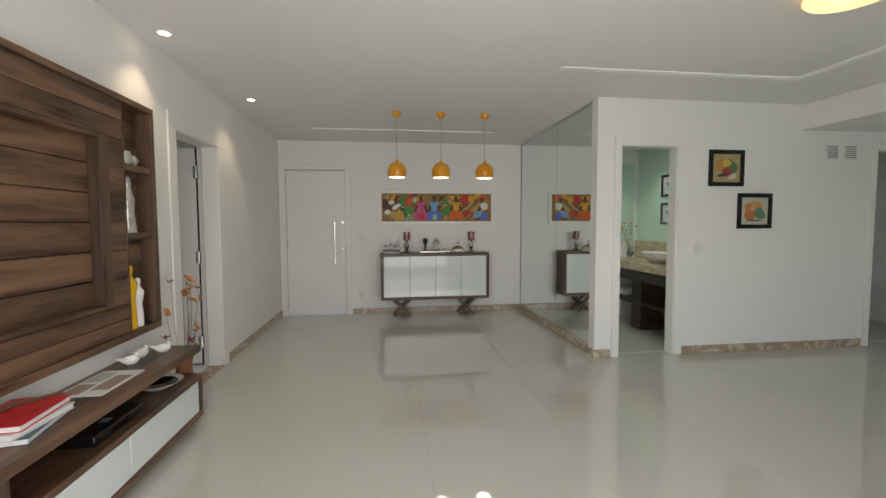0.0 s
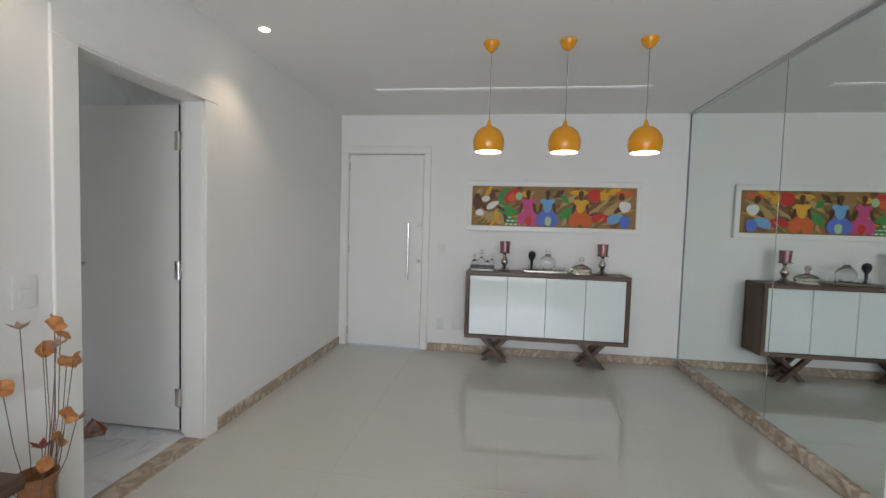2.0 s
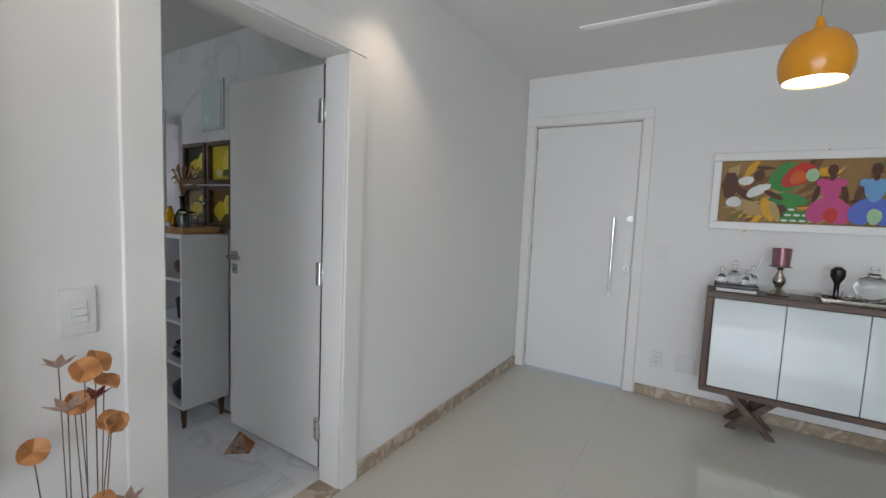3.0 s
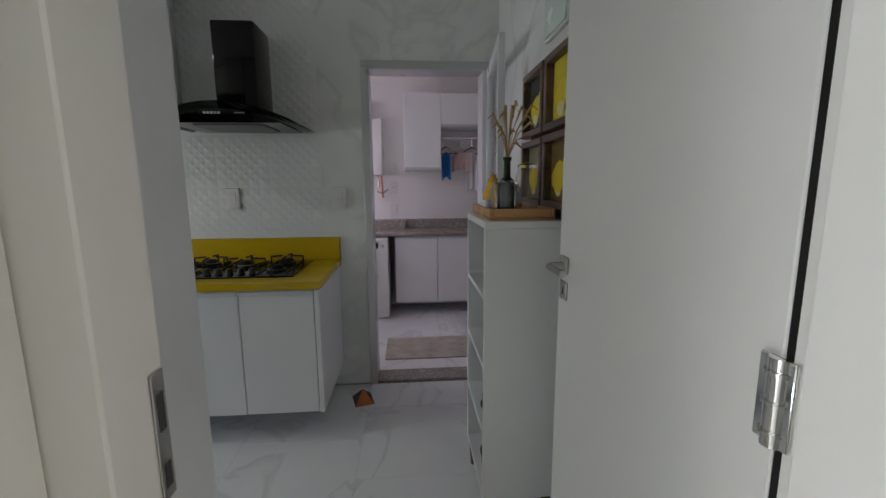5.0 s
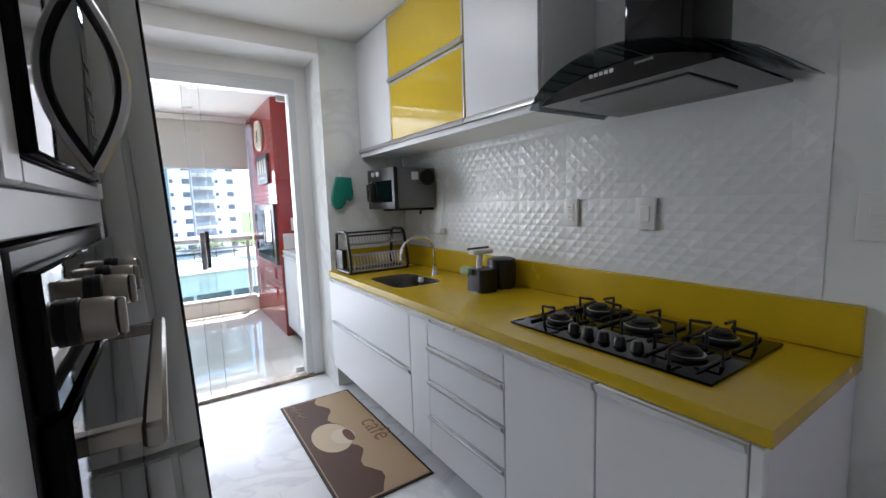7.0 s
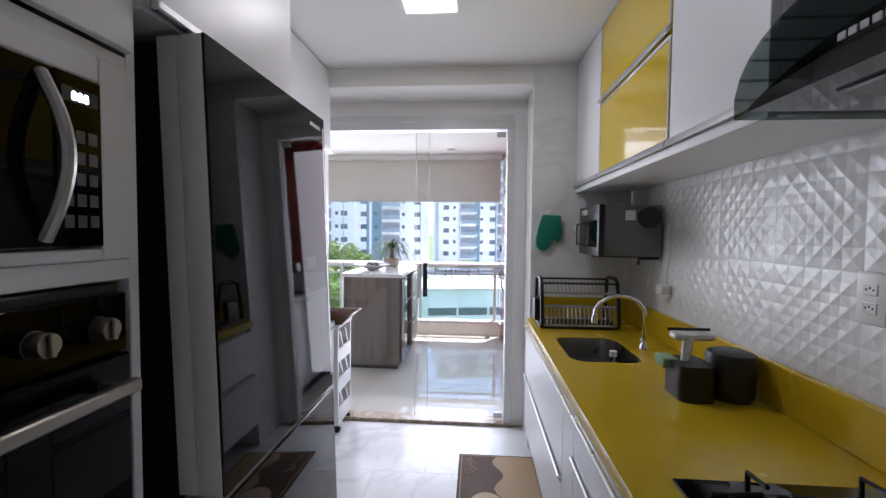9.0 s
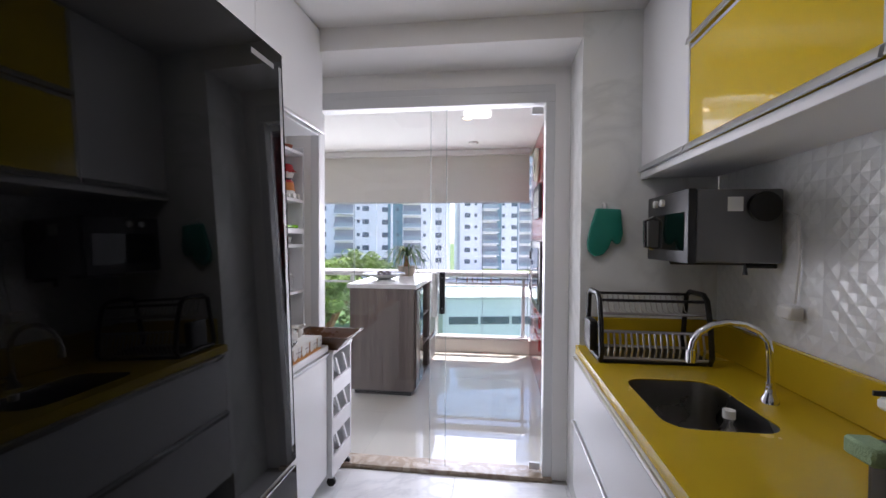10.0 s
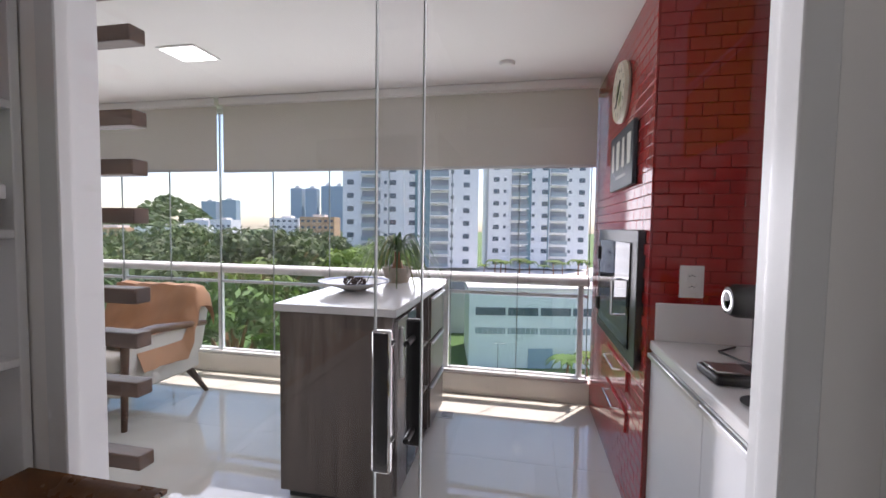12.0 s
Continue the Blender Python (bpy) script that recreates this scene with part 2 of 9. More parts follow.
# ---- mesh helpers ----
def box(bm, x0, y0, z0, x1, y1, z1, bevel=0.0, seg=1):
    m = Matrix.Translation(((x0 + x1) / 2, (y0 + y1) / 2, (z0 + z1) / 2)) @ Matrix.Diagonal((abs(x1 - x0), abs(y1 - y0), abs(z1 - z0), 1))
    made = bmesh.ops.create_cube(bm, size=1, matrix=m)["verts"]
    if bevel:
        edges = list({e for v in made for e in v.link_edges})
        bmesh.ops.bevel(bm, geom=edges, offset=bevel, segments=seg, affect="EDGES", profile=0.6)
    return bm


def cube(x0, y0, z0, x1, y1, z1, bevel=0.003, seg=1):
    return box(bmesh.new(), x0, y0, z0, x1, y1, z1, bevel, seg)


def rod(bm, a, b, r0, r1=None, seg=12, caps=True):
    a, b = Vector(a), Vector(b)
    m = Matrix.Translation((a + b) / 2) @ (b - a).to_track_quat("Z", "Y").to_matrix().to_4x4()
    bmesh.ops.create_cone(bm, cap_ends=caps, segments=seg, radius1=r0, radius2=r0 if r1 is None else r1, depth=(b - a).length, matrix=m)
    return bm


def lathe(profile, at=(0, 0, 0), seg=28, bm=None):
    """A turned shape: (radius, height) pairs round the upright through at."""
    bm = bm or bmesh.new()
    rings = []
    for r, z in profile:
        rings.append([bm.verts.new((at[0] + r * math.cos(2 * math.pi * i / seg), at[1] + r * math.sin(2 * math.pi * i / seg), at[2] + z)) for i in range(seg)] if r > 1e-5 else [bm.verts.new((at[0], at[1], at[2] + z))])
    for a, b in zip(rings, rings[1:]):
        for i in range(seg):
            j = (i + 1) % seg
            if len(a) == 1 and len(b) > 1:
                bm.faces.new((a[0], b[j], b[i]))
            elif len(b) == 1 and len(a) > 1:
                bm.faces.new((a[i], a[j], b[0]))
            elif len(a) > 1:
                bm.faces.new((a[i], a[j], b[j], b[i]))
    bmesh.ops.recalc_face_normals(bm, faces=bm.faces)
    return bm


def tube(points, r, seg=8, bm=None):
    """A round bar along points, with mitred turns; r may be one radius or one for each point."""
    bm = bm or bmesh.new()
    pts = [Vector(p) for p in points]
    rs = r if isinstance(r, (list, tuple)) else [r] * len(pts)
    rings, side = [], None
    for i, p in enumerate(pts):
        way = (pts[min(i + 1, len(pts) - 1)] - pts[max(i - 1, 0)]).normalized()
        if side is None:
            side = way.orthogonal().normalized()
        side = (side - way * side.dot(way)).normalized()
        up = way.cross(side)
        rings.append([bm.verts.new(p + (side * math.cos(2 * math.pi * k / seg) + up * math.sin(2 * math.pi * k / seg)) * rs[i]) for k in range(seg)])
    for a, b in zip(rings, rings[1:]):
        for k in range(seg):
            bm.faces.new((a[k], a[(k + 1) % seg], b[(k + 1) % seg], b[k]))
    bm.faces.new(rings[0][::-1])
    bm.faces.new(rings[-1])
    bmesh.ops.recalc_face_normals(bm, faces=bm.faces)
    return bm


def outline(bm, pts, axis, lo, hi):
    """A flat outline pushed through from lo to hi along an axis (0, 1 or 2)."""
    def at(p, h):
        q = list(p)
        q.insert(axis, h)
        return bm.verts.new(q)
    a, b = [at(p, lo) for p in pts], [at(p, hi) for p in pts]
    k = len(pts)
    for i in range(k):
        bm.faces.new((a[i], a[(i + 1) % k], b[(i + 1) % k], b[i]))
    bm.faces.new(a[::-1])
    bm.faces.new(b)
    bmesh.ops.recalc_face_normals(bm, faces=bm.faces)
    return bm


def smooth(mesh, angle=40):
    mesh.polygons.foreach_set("use_smooth", [True] * len(mesh.polygons))
    mesh.set_sharp_from_angle(angle=radians(angle))


def part(name, bm, material, parent=None, label="", shade=True):
    """One mesh object out of a bmesh, under a thing or a part."""
    mesh = bpy.data.meshes.new(name)
    bm.to_mesh(mesh)
    bm.free()
    mesh.materials.append(material)
    if shade:
        smooth(mesh)
    ob = new(name, mesh)
    if parent is not None:
        ob.parent = parent
        base = parent.matrix_basis.copy()
        if parent.parent is not None:
            base = Matrix.Identity(4)
        ob.matrix_parent_inverse = base.inverted()
    if label:
        ob["label"] = label
    return ob


def thing(name, label, category, at=(0, 0, 0), group="", kind=""):
    ob = new(name)
    ob.empty_display_size = 0.1
    ob.matrix_basis = Matrix.Translation(at)
    return tagged(ob, label, category, group, kind)


def single(name, bm, material, label, category, group="", kind=""):
    return tagged(part(name, bm, material), label, category, group, kind)


def piece(name, mesh, parent, at=(0, 0, 0), turn=None):
    """One more object on a shared mesh, under the setting or a thing that stands at the origin."""
    ob = new(name, mesh)
    ob.parent = parent
    ob.matrix_basis = Matrix.Translation(at) @ (turn or Matrix.Identity(4))
    return ob


def mesh_of(name, bm, material, shade=False):
    mesh = bpy.data.meshes.new(name)
    bm.to_mesh(mesh)
    bm.free()
    mesh.materials.append(material)
    if shade:
        smooth(mesh)
    return mesh


def structure(name, bm, material, label, category="wall"):
    return single(name, bm, material, label, category, kind="structure")


def pierced(axis, a, b, lo, hi, z0, z1, holes=()):
    """A wall across an axis (0: thick in x, runs in y; 1: thick in y, runs in x) with openings (from, to, bottom, top)."""
    bm = bmesh.new()

    def put(u0, u1, h0, h1):
        if u1 - u0 > 1e-4 and h1 - h0 > 1e-4:
            box(bm, *((a, u0, h0, b, u1, h1) if axis == 0 else (u0, a, h0, u1, b, h1)))
    u = lo
    for h in sorted(holes):
        put(u, h[0], z0, z1)
        put(h[0], h[1], z0, h[2])
        put(h[0], h[1], h[3], z1)
        u = h[1]
    put(u, hi, z0, z1)
    return bm




# ---- the large structure ----
floor = structure("floor", cube(-5.3, -2.15, -0.16, 7.2, 7.2, -0.008, 0), GROUT, "pale grouted floor slab under polished tiles", "floor")
structure("wall_west", pierced(0, -1.13, -1.0, 0.44, 6.66, 0, 2.70, [(3.545, 4.33, 0, 2.075)]), WALL, "white painted wall between living room and kitchen")
bm = box(box(box(bmesh.new(), -1.225, 3.425, 0, -1.132, 3.60, 2.398), -1.225, 3.60, 2.10, -1.132, 4.412, 2.398), -1.225, 4.412, 0, -1.132, 4.45, 2.398)
structure("wall_kitchen_door", bm, WALL, "white painted kitchen wall round the door")
structure("wall_north", pierced(1, 6.51, 6.66, -1.0, 2.62, 0, 2.70, [(-0.925, -0.045, 0, 2.16)]), WALL, "white painted end wall with the entry door")
structure("wall_mirror", pierced(0, 2.645, 2.78, 4.17, 6.66, 0, 2.70), WALL, "white partition that carries the large mirror")
structure("wall_bath", pierced(1, 4.05, 4.17, 2.60, 7.2, 0, 2.70, [(2.84, 3.46, 0, 2.12), (5.74, 6.6, 0, 2.12)]), WALL, "white painted wall with the bathroom doorway")
structure("wall_east", pierced(0, 7.2, 7.35, 0.4, 7.2, 0, 2.70), WALL, "white painted side wall of the living room")
structure("ceiling", cube(-1.13, 0.44, 2.56, 7.3, 6.66, 2.70, 0), CEIL, "matt white plasterboard ceiling of the living room", "ceiling")
structure("ceiling_drop", cube(4.84, 0.60, 2.30, 7.2, 4.05, 2.555, 0), CEIL, "lowered white plasterboard ceiling over the passage", "ceiling")
structure("wall_south", pierced(1, 0.44, 0.60, -1.0, 7.2, 0, 2.70, [(-0.85, 6.9, 0, 2.33)]), WALL, "white facade wall with the wide opening to the balcony")
# kitchen
structure("wall_kitchen_west", pierced(0, -3.52, -3.372, 0.55, 5.2, 0, 2.6, [(3.67, 4.36, 0, 1.975)]), WTILE, "tiled kitchen wall behind the hob")
structure("wall_kitchen_north", pierced(1, 4.452, 4.6, -3.372, -1.13, 0, 2.6), WTILE, "white gloss tiled kitchen wall")
structure("wall_kitchen_south", cube(-3.372, 0.50, 0, -2.77, 0.92, 2.40, 0.002), WTILE, "white gloss tiled pier beside the glass door")
structure("kitchen_header", pierced(1, 0.60, 0.92, -2.77, -1.13, 2.285, 2.40), WALL, "white beam over the glass door", "beam")
structure("kitchen_door_wall", pierced(1, 0.50, 0.60, -2.77, -1.13, 0, 2.40, [(-2.69, -1.285, 0, 2.19)]), WALL, "white wall round the glass door")
structure("ceiling_kitchen", cube(-3.372, 0.50, 2.40, -1.13, 4.45, 2.54, 0), CEIL, "matt white plasterboard ceiling of the kitchen", "ceiling")
# laundry
structure("wall_laundry_far", pierced(0, -5.32, -5.18, 2.8, 5.2, 0, 2.6), WALL, "white tiled laundry wall")
structure("wall_laundry_north", pierced(1, 5.2, 5.35, -5.32, -3.372, 0, 2.6), WALL, "white laundry wall")
structure("wall_laundry_south", pierced(1, 2.8, 2.94, -5.18, -3.52, 0, 2.6, [(-5.0, -3.8, 1.05, 2.1)]), WALL, "white laundry wall with a window")
# unseen wall, added only to block direct sun at the laundry window
structure("wall_sun_block", pierced(1, 1.3, 1.45, -7.5, -3.6, -4, 7.5), WALL, "unseen white wall added to keep sun off the laundry")
structure("ceiling_laundry", cube(-5.32, 2.8, 2.46, -3.52, 5.2, 2.6, 0), CEIL, "white laundry ceiling", "ceiling")
# bathroom and bedroom beyond their doors
structure("wall_bath_east", pierced(0, 4.16, 4.28, 4.17, 6.66, 0, 2.6), surface("pale_green_paint", (0.58, 0.76, 0.64), 0.5, vary=0.02), "pale green bathroom wall")
structure("wall_bath_north", pierced(1, 5.85, 6.0, 2.78, 4.16, 0, 2.6), WALL, "pale bathroom end wall")
structure("ceiling_bath", cube(2.78, 4.17, 2.40, 4.16, 5.85, 2.52, 0), CEIL, "white bathroom ceiling", "ceiling")
structure("wall_bedroom", pierced(1, 7.2, 7.35, 4.28, 7.35, 0, 2.7), WALL, "white bedroom wall")
structure("ceiling_bedroom", cube(4.28, 4.17, 2.45, 7.2, 7.2, 2.55, 0), CEIL, "white bedroom ceiling", "ceiling")
# balcony
structure("ceiling_balcony", cube(-3.5, -2.12, 2.335, 7.3, 0.44, 2.50, 0), CEIL, "white painted balcony ceiling", "ceiling")
structure("wall_balcony_west", pierced(0, -3.5, -3.36, -2.12, 0.50, 0, 2.335), RED_GROUT, "red tiled balcony side wall")
structure("wall_balcony_east", pierced(0, 7.2, 7.35, -2.12, 0.44, 0, 2.335), WALL, "white balcony side wall")
structure("balcony_kerb", cube(-3.36, -2.12, -0.008, 7.2, -1.96, 0.165, 0.008), surface("kerb_stone", (0.66, 0.62, 0.57), 0.5), "pale stone kerb under the balcony railing", "kerb")


# ---- living room: trim and doors ----
def skirting(name, *runs, mat=SKIRT, label="polished beige granite skirting", category="skirting"):
    bm = bmesh.new()
    for r in runs:
        box(bm, *r, 0.004)
    structure(name, bm, mat, label, category)


skirting("baseboard_west", (-1.0, 4.43, 0, -0.984, 6.508, 0.082))
skirting("baseboard_north", (0.03, 6.494, 0, 2.60, 6.51, 0.082))
skirting("baseboard_mirror", (2.60, 4.05, 0, 2.644, 6.49, 0.085), (2.58, 4.032, 0, 2.762, 4.049, 0.085))
skirting("baseboard_bath", (3.545, 4.034, 0, 5.66, 4.049, 0.085))
skirting("threshold_kitchen", (-1.13, 3.55, -0.007, -0.985, 4.325, 0.006))
skirting("threshold_laundry", (-3.52, 3.675, -0.007, -3.36, 4.355, 0.02), mat=GRANITE, label="speckled grey granite threshold", category="threshold")
skirting("threshold_balcony", (-2.69, 0.50, -0.007, -1.285, 0.625, 0.02))


def casing(name, axis, face, out, lo, hi, top, width=0.075, thick=0.016, depth=0.13):
    """Door lining through the wall and a flat architrave on the room side."""
    bm = bmesh.new()
    f0, f1 = (face, face + out * thick)
    b0, b1 = (face - out * depth, face)

    def put(u0, u1, z0, z1, d0, d1):
        d0, d1 = min(d0, d1), max(d0, d1)
        box(bm, *((d0, u0, z0, d1, u1, z1) if axis == 0 else (u0, d0, z0, u1, d1, z1)), 0.004)
    for s0, s1 in ((lo - width + 0.012, lo + 0.012), (hi - 0.012, hi + width - 0.012)):
        put(s0, s1, 0, top - 0.012, f0, f1)
    put(lo - width + 0.012, hi + width - 0.012, top - 0.012, top + width - 0.012, f0, f1)
    put(lo + 0.001, lo + 0.02, 0, top - 0.02, b0, b1)
    put(hi - 0.02, hi - 0.001, 0, top - 0.02, b0, b1)
    put(lo + 0.001, hi - 0.001, top - 0.02, top - 0.001, b0, b1)
    return structure(name, bm, TRIM, "white lacquered door casing", "door frame")


frame_k = casing("door_frame_kitchen", 0, -1.0, 1, 3.545, 4.33, 2.075, width=0.11, depth=0.1308)
bm = box(box(box(bmesh.new(), -1.228, 3.548, 0, -1.1312, 3.62, 2.079, 0.003), -1.186, 4.357, 0, -1.1315, 4.366, 2.079, 0.002), -1.228, 3.601, 2.08, -1.1315, 4.41, 2.099, 0.003)
structure("door_frame_kitchen_inside", bm, TRIM, "white lacquered door lining on the kitchen side", "door frame")
casing("door_frame_entry", 1, 6.51, -1, -0.925, -0.045, 2.16, depth=0.149)
casing("door_frame_bath", 1, 4.05, -1, 2.84, 3.46, 2.12, depth=0.119)
casing("door_frame_bedroom", 1, 4.05, -1, 5.74, 6.6, 2.12, depth=0.119)
strike = part("strike_plate", cube(-1.2225, 3.6205, 0.945, -1.1985, 3.623, 1.10, 0.001), STEEL, frame_k, "steel strike plate")
part("strike_hole", cube(-1.2165, 3.6232, 0.96, -1.2045, 3.6238, 0.99, 0), DARK, strike)
part("strike_hole", cube(-1.2165, 3.6232, 1.03, -1.2045, 3.6238, 1.075, 0), DARK, strike)


def hinge(parent, x, y, z, r=0.012, h=0.09):
    bm = rod(bmesh.new(), (x, y, z - h / 2), (x, y, z + h / 2), r, seg=12)
    for k in (-1, 0, 1):
        rod(bm, (x, y, z + k * h * 0.34 - 0.002), (x, y, z + k * h * 0.34 + 0.002), r * 1.25, seg=12)
    box(bm, x - 0.028, y - 0.004, z - h / 2, x + 0.024, y + 0.002, z + h / 2, 0.002)
    return part("hinge", bm, CHROME, parent, "polished steel hinge")


# kitchen door, standing open into the kitchen
kd = thing("kitchen_door", "white lacquered interior door standing wide open", "door", (-1.16, 4.36, 0))
part("leaf", cube(-1.965, 4.325, 0.012, -1.1815, 4.360, 2.055, 0.003), DOORW, kd)
# black strip fills the hinge gap to paint in its deep shade
part("gap_shade", cube(-1.1812, 4.3275, 0.012, -1.1515, 4.350, 2.055, 0.001), BLACK_P, kd, "black strip standing in for the shade of the hinge gap")
for hz in (0.23, 1.035, 1.83):
    hinge(kd, -1.172, 4.314, hz, 0.014, 0.115)
for side, fy in ((-1, 4.325), (1, 4.360)):
    lever = part("lever_handle", tube([(-1.915, fy, 1.06), (-1.915, fy + side * 0.045, 1.06), (-1.90, fy + side * 0.055, 1.06), (-1.79, fy + side * 0.055, 1.06)], 0.010), STEEL, kd, "brushed steel lever handle")
    part("rosette", cube(-1.942, fy if side > 0 else fy - 0.008, 1.035, -1.888, fy + 0.008 if side > 0 else fy, 1.088, 0.003), STEEL, lever)
    kp = part("key_plate", cube(-1.942, fy if side > 0 else fy - 0.006, 0.955, -1.888, fy + 0.006 if side > 0 else fy, 1.012, 0.003), STEEL, kd, "square steel key plate")
    part("keyhole", cube(-1.919, fy + side * 0.0058, 0.972, -1.911, fy + side * 0.0072, 0.992, 0), DARK, kp)
part("lock_face", cube(-1.9665, 4.334, 0.94, -1.9645, 4.351, 1.12, 0), STEEL, kd)

kd.matrix_basis = pose(-1.185, 4.400, 0)

# entry door
ed = thing("entry_door", "closed white flush entry door with a long chrome pull", "door", (-0.48, 6.55, 0))
part("leaf", cube(-0.902, 6.528, 0.008, -0.068, 6.566, 2.135, 0.003), DOORW, ed)
bm = rod(bmesh.new(), (-0.212, 6.475, 0.76), (-0.212, 6.475, 1.385), 0.013)
for z in (0.84, 1.30):
    rod(bm, (-0.212, 6.475, z), (-0.212, 6.53, z), 0.008)
part("pull_bar", bm, CHROME, ed, "long chrome pull bar")
part("lock_rosette", rod(bmesh.new(), (-0.10, 6.528, 1.378), (-0.10, 6.518, 1.378), 0.024, seg=20), STEEL, ed)
part("lock_plate", cube(-0.126, 6.520, 0.955, -0.078, 6.528, 1.003, 0.003), STEEL, ed)
part("key_slot", cube(-0.106, 6.5185, 0.967, -0.098, 6.521, 0.991, 0), DARK, ed)
for hz in (0.16, 1.08, 2.0):
    part("hinge", rod(bmesh.new(), (-0.907, 6.523, hz - 0.045), (-0.907, 6.523, hz + 0.045), 0.009, seg=10), STEEL, ed)


# ---- wall fittings ----
def plate(name, at, normal, w=0.075, h=0.118, kind="switch", n=3, label=""):
    """A wall plate: normal is '+x', '-y' and so on."""
    ob = thing(name, label or "white plastic %s plate on the wall" % kind, kind, (0, 0, 0))
    part("cover", cube(-w / 2, -0.009, -h / 2, w / 2, 0, h / 2, 0.003, 2), WHITE_P, ob)
    part("gasket", cube(-w / 2 - 0.002, -0.003, -h / 2 - 0.002, w / 2 + 0.002, 0, h / 2 + 0.002, 0.001), WHITE_P, ob)
    if kind == "socket":
        for z in ((-0.022, 0.022) if n > 1 else (0,)):
            part("socket_face", cube(-0.018, -0.0115, z - 0.014, 0.018, -0.008, z + 0.014, 0.002), WHITE_P, ob)
            bm = bmesh.new()
            for dx, dz in ((-0.009, 0), (0.009, 0), (0, 0.004)):
                rod(bm, (dx, -0.0118, z + dz), (dx, -0.0112, z + dz), 0.0028, seg=8)
            part("pin_holes", bm, DARK, ob)
    elif kind == "switch":
        s = 0.062 / n
        for i in range(n):
            z = -0.031 + s * (i + 0.5)
            part("rocker", cube(-0.019, -0.0125, z - s * 0.46, 0.019, -0.008, z + s * 0.46, 0.0015), WHITE_P, ob)
    turn = {"-y": 0, "+x": 90, "+y": 180, "-x": -90}[normal]
    ob.matrix_basis = pose(*at, 0, 0, turn)
    return ob


plate("light_switch", (-0.999, 3.345, 1.06), "+x", 0.078, 0.125, "switch", 3, "white three-gang light switch beside the kitchen door")
plate("light_switch", (0.15, 6.509, 1.11), "-y", 0.078, 0.12, "switch", 2, "white light switch beside the entry door")
plate("wall_socket", (0.165, 6.509, 0.30), "-y", 0.075, 0.12, "socket", 2, "white double socket low on the wall")
plate("cover_plate", (0.365, 6.509, 0.30), "-y", 0.12, 0.12, "blank cover", 0, "blank white cover plate low on the wall")
plate("light_switch", (3.70, 4.049, 1.09), "-y", 0.075, 0.12, "switch", 1, "white light switch beside the bathroom doorway")
for gx in (5.20, 5.42):
    g = thing("wall_grille", "square pale grey wall grille under the ceiling", "grille", (gx, 4.05, 2.08), "wall grilles")
    part("frame", cube(gx - 0.075, 4.040, 2.005, gx + 0.075, 4.049, 2.155, 0.003), WHITE_P, g)
    for i in range(6):
        part("louvre", cube(gx - 0.06, 4.034, 2.022 + i * 0.022, gx + 0.06, 4.041, 2.032 + i * 0.022, 0.002), GREY_P, g)


# ---- ceiling fittings ----
# the grooves hold no lamp; weak emission imitates their lighter look
SLOT = glow("groove_glow", (1.0, 0.97, 0.92), 0.035)
bm = bmesh.new()
box(bm, -0.36, 5.66, 2.553, 1.97, 5.715, 2.5595)
structure("ceiling_slot_north", bm, SLOT, "slim unlit ceiling groove, its paleness put in as weak glow", "light slot")
bm = bmesh.new()
box(bm, 1.93, 3.34, 2.553, 4.06, 3.40, 2.5595)
box(bm, 4.0, 0.8, 2.553, 4.06, 3.34, 2.5595)
structure("ceiling_slot_passage", bm, SLOT, "slim unlit groove turning along the ceiling, paleness put in as glow", "light slot")


def downlight(x, y, z, r=0.045, power=7.0, color=(1.0, 0.86, 0.66), group="living room downlights"):
    d = thing("downlight", "small round recessed downlight, switched on", "downlight", (x, y, z), group)
    part("ring", lathe([(r * 0.72, 0.0), (r * 0.76, -0.006), (r, -0.004), (r, 0.0), (r * 0.72, 0.0)], (x, y, z), 24), WHITE_P, d)
    part("lens", lathe([(0, -0.002), (r * 0.71, -0.002), (r * 0.71, -0.0005), (0, -0.0005)], (x, y, z), 20), glow("lamp_lens", color, power), d)


downlight(-0.82, 3.10, 2.56)
downlight(-0.74, 4.52, 2.56)
ring = thing("ceiling_lamp", "round warm glowing ring lamp under the ceiling", "ceiling lamp", (2.95, 2.08, 2.56))
part("canopy", lathe([(0, 0), (0.06, 0), (0.06, -0.03), (0, -0.03)], (2.95, 2.08, 2.56)), WHITE_P, ring)
part("shade", lathe([(0.10, -0.03), (0.20, -0.033), (0.21, -0.05), (0.20, -0.062), (0.13, -0.062), (0.10, -0.05), (0.10, -0.03)], (2.95, 2.08, 2.56), 40), glow("warm_shade", (1.0, 0.62, 0.20), 0.55), ring)

WIRE = surface("cable_grey", (0.25, 0.24, 0.22), 0.5)


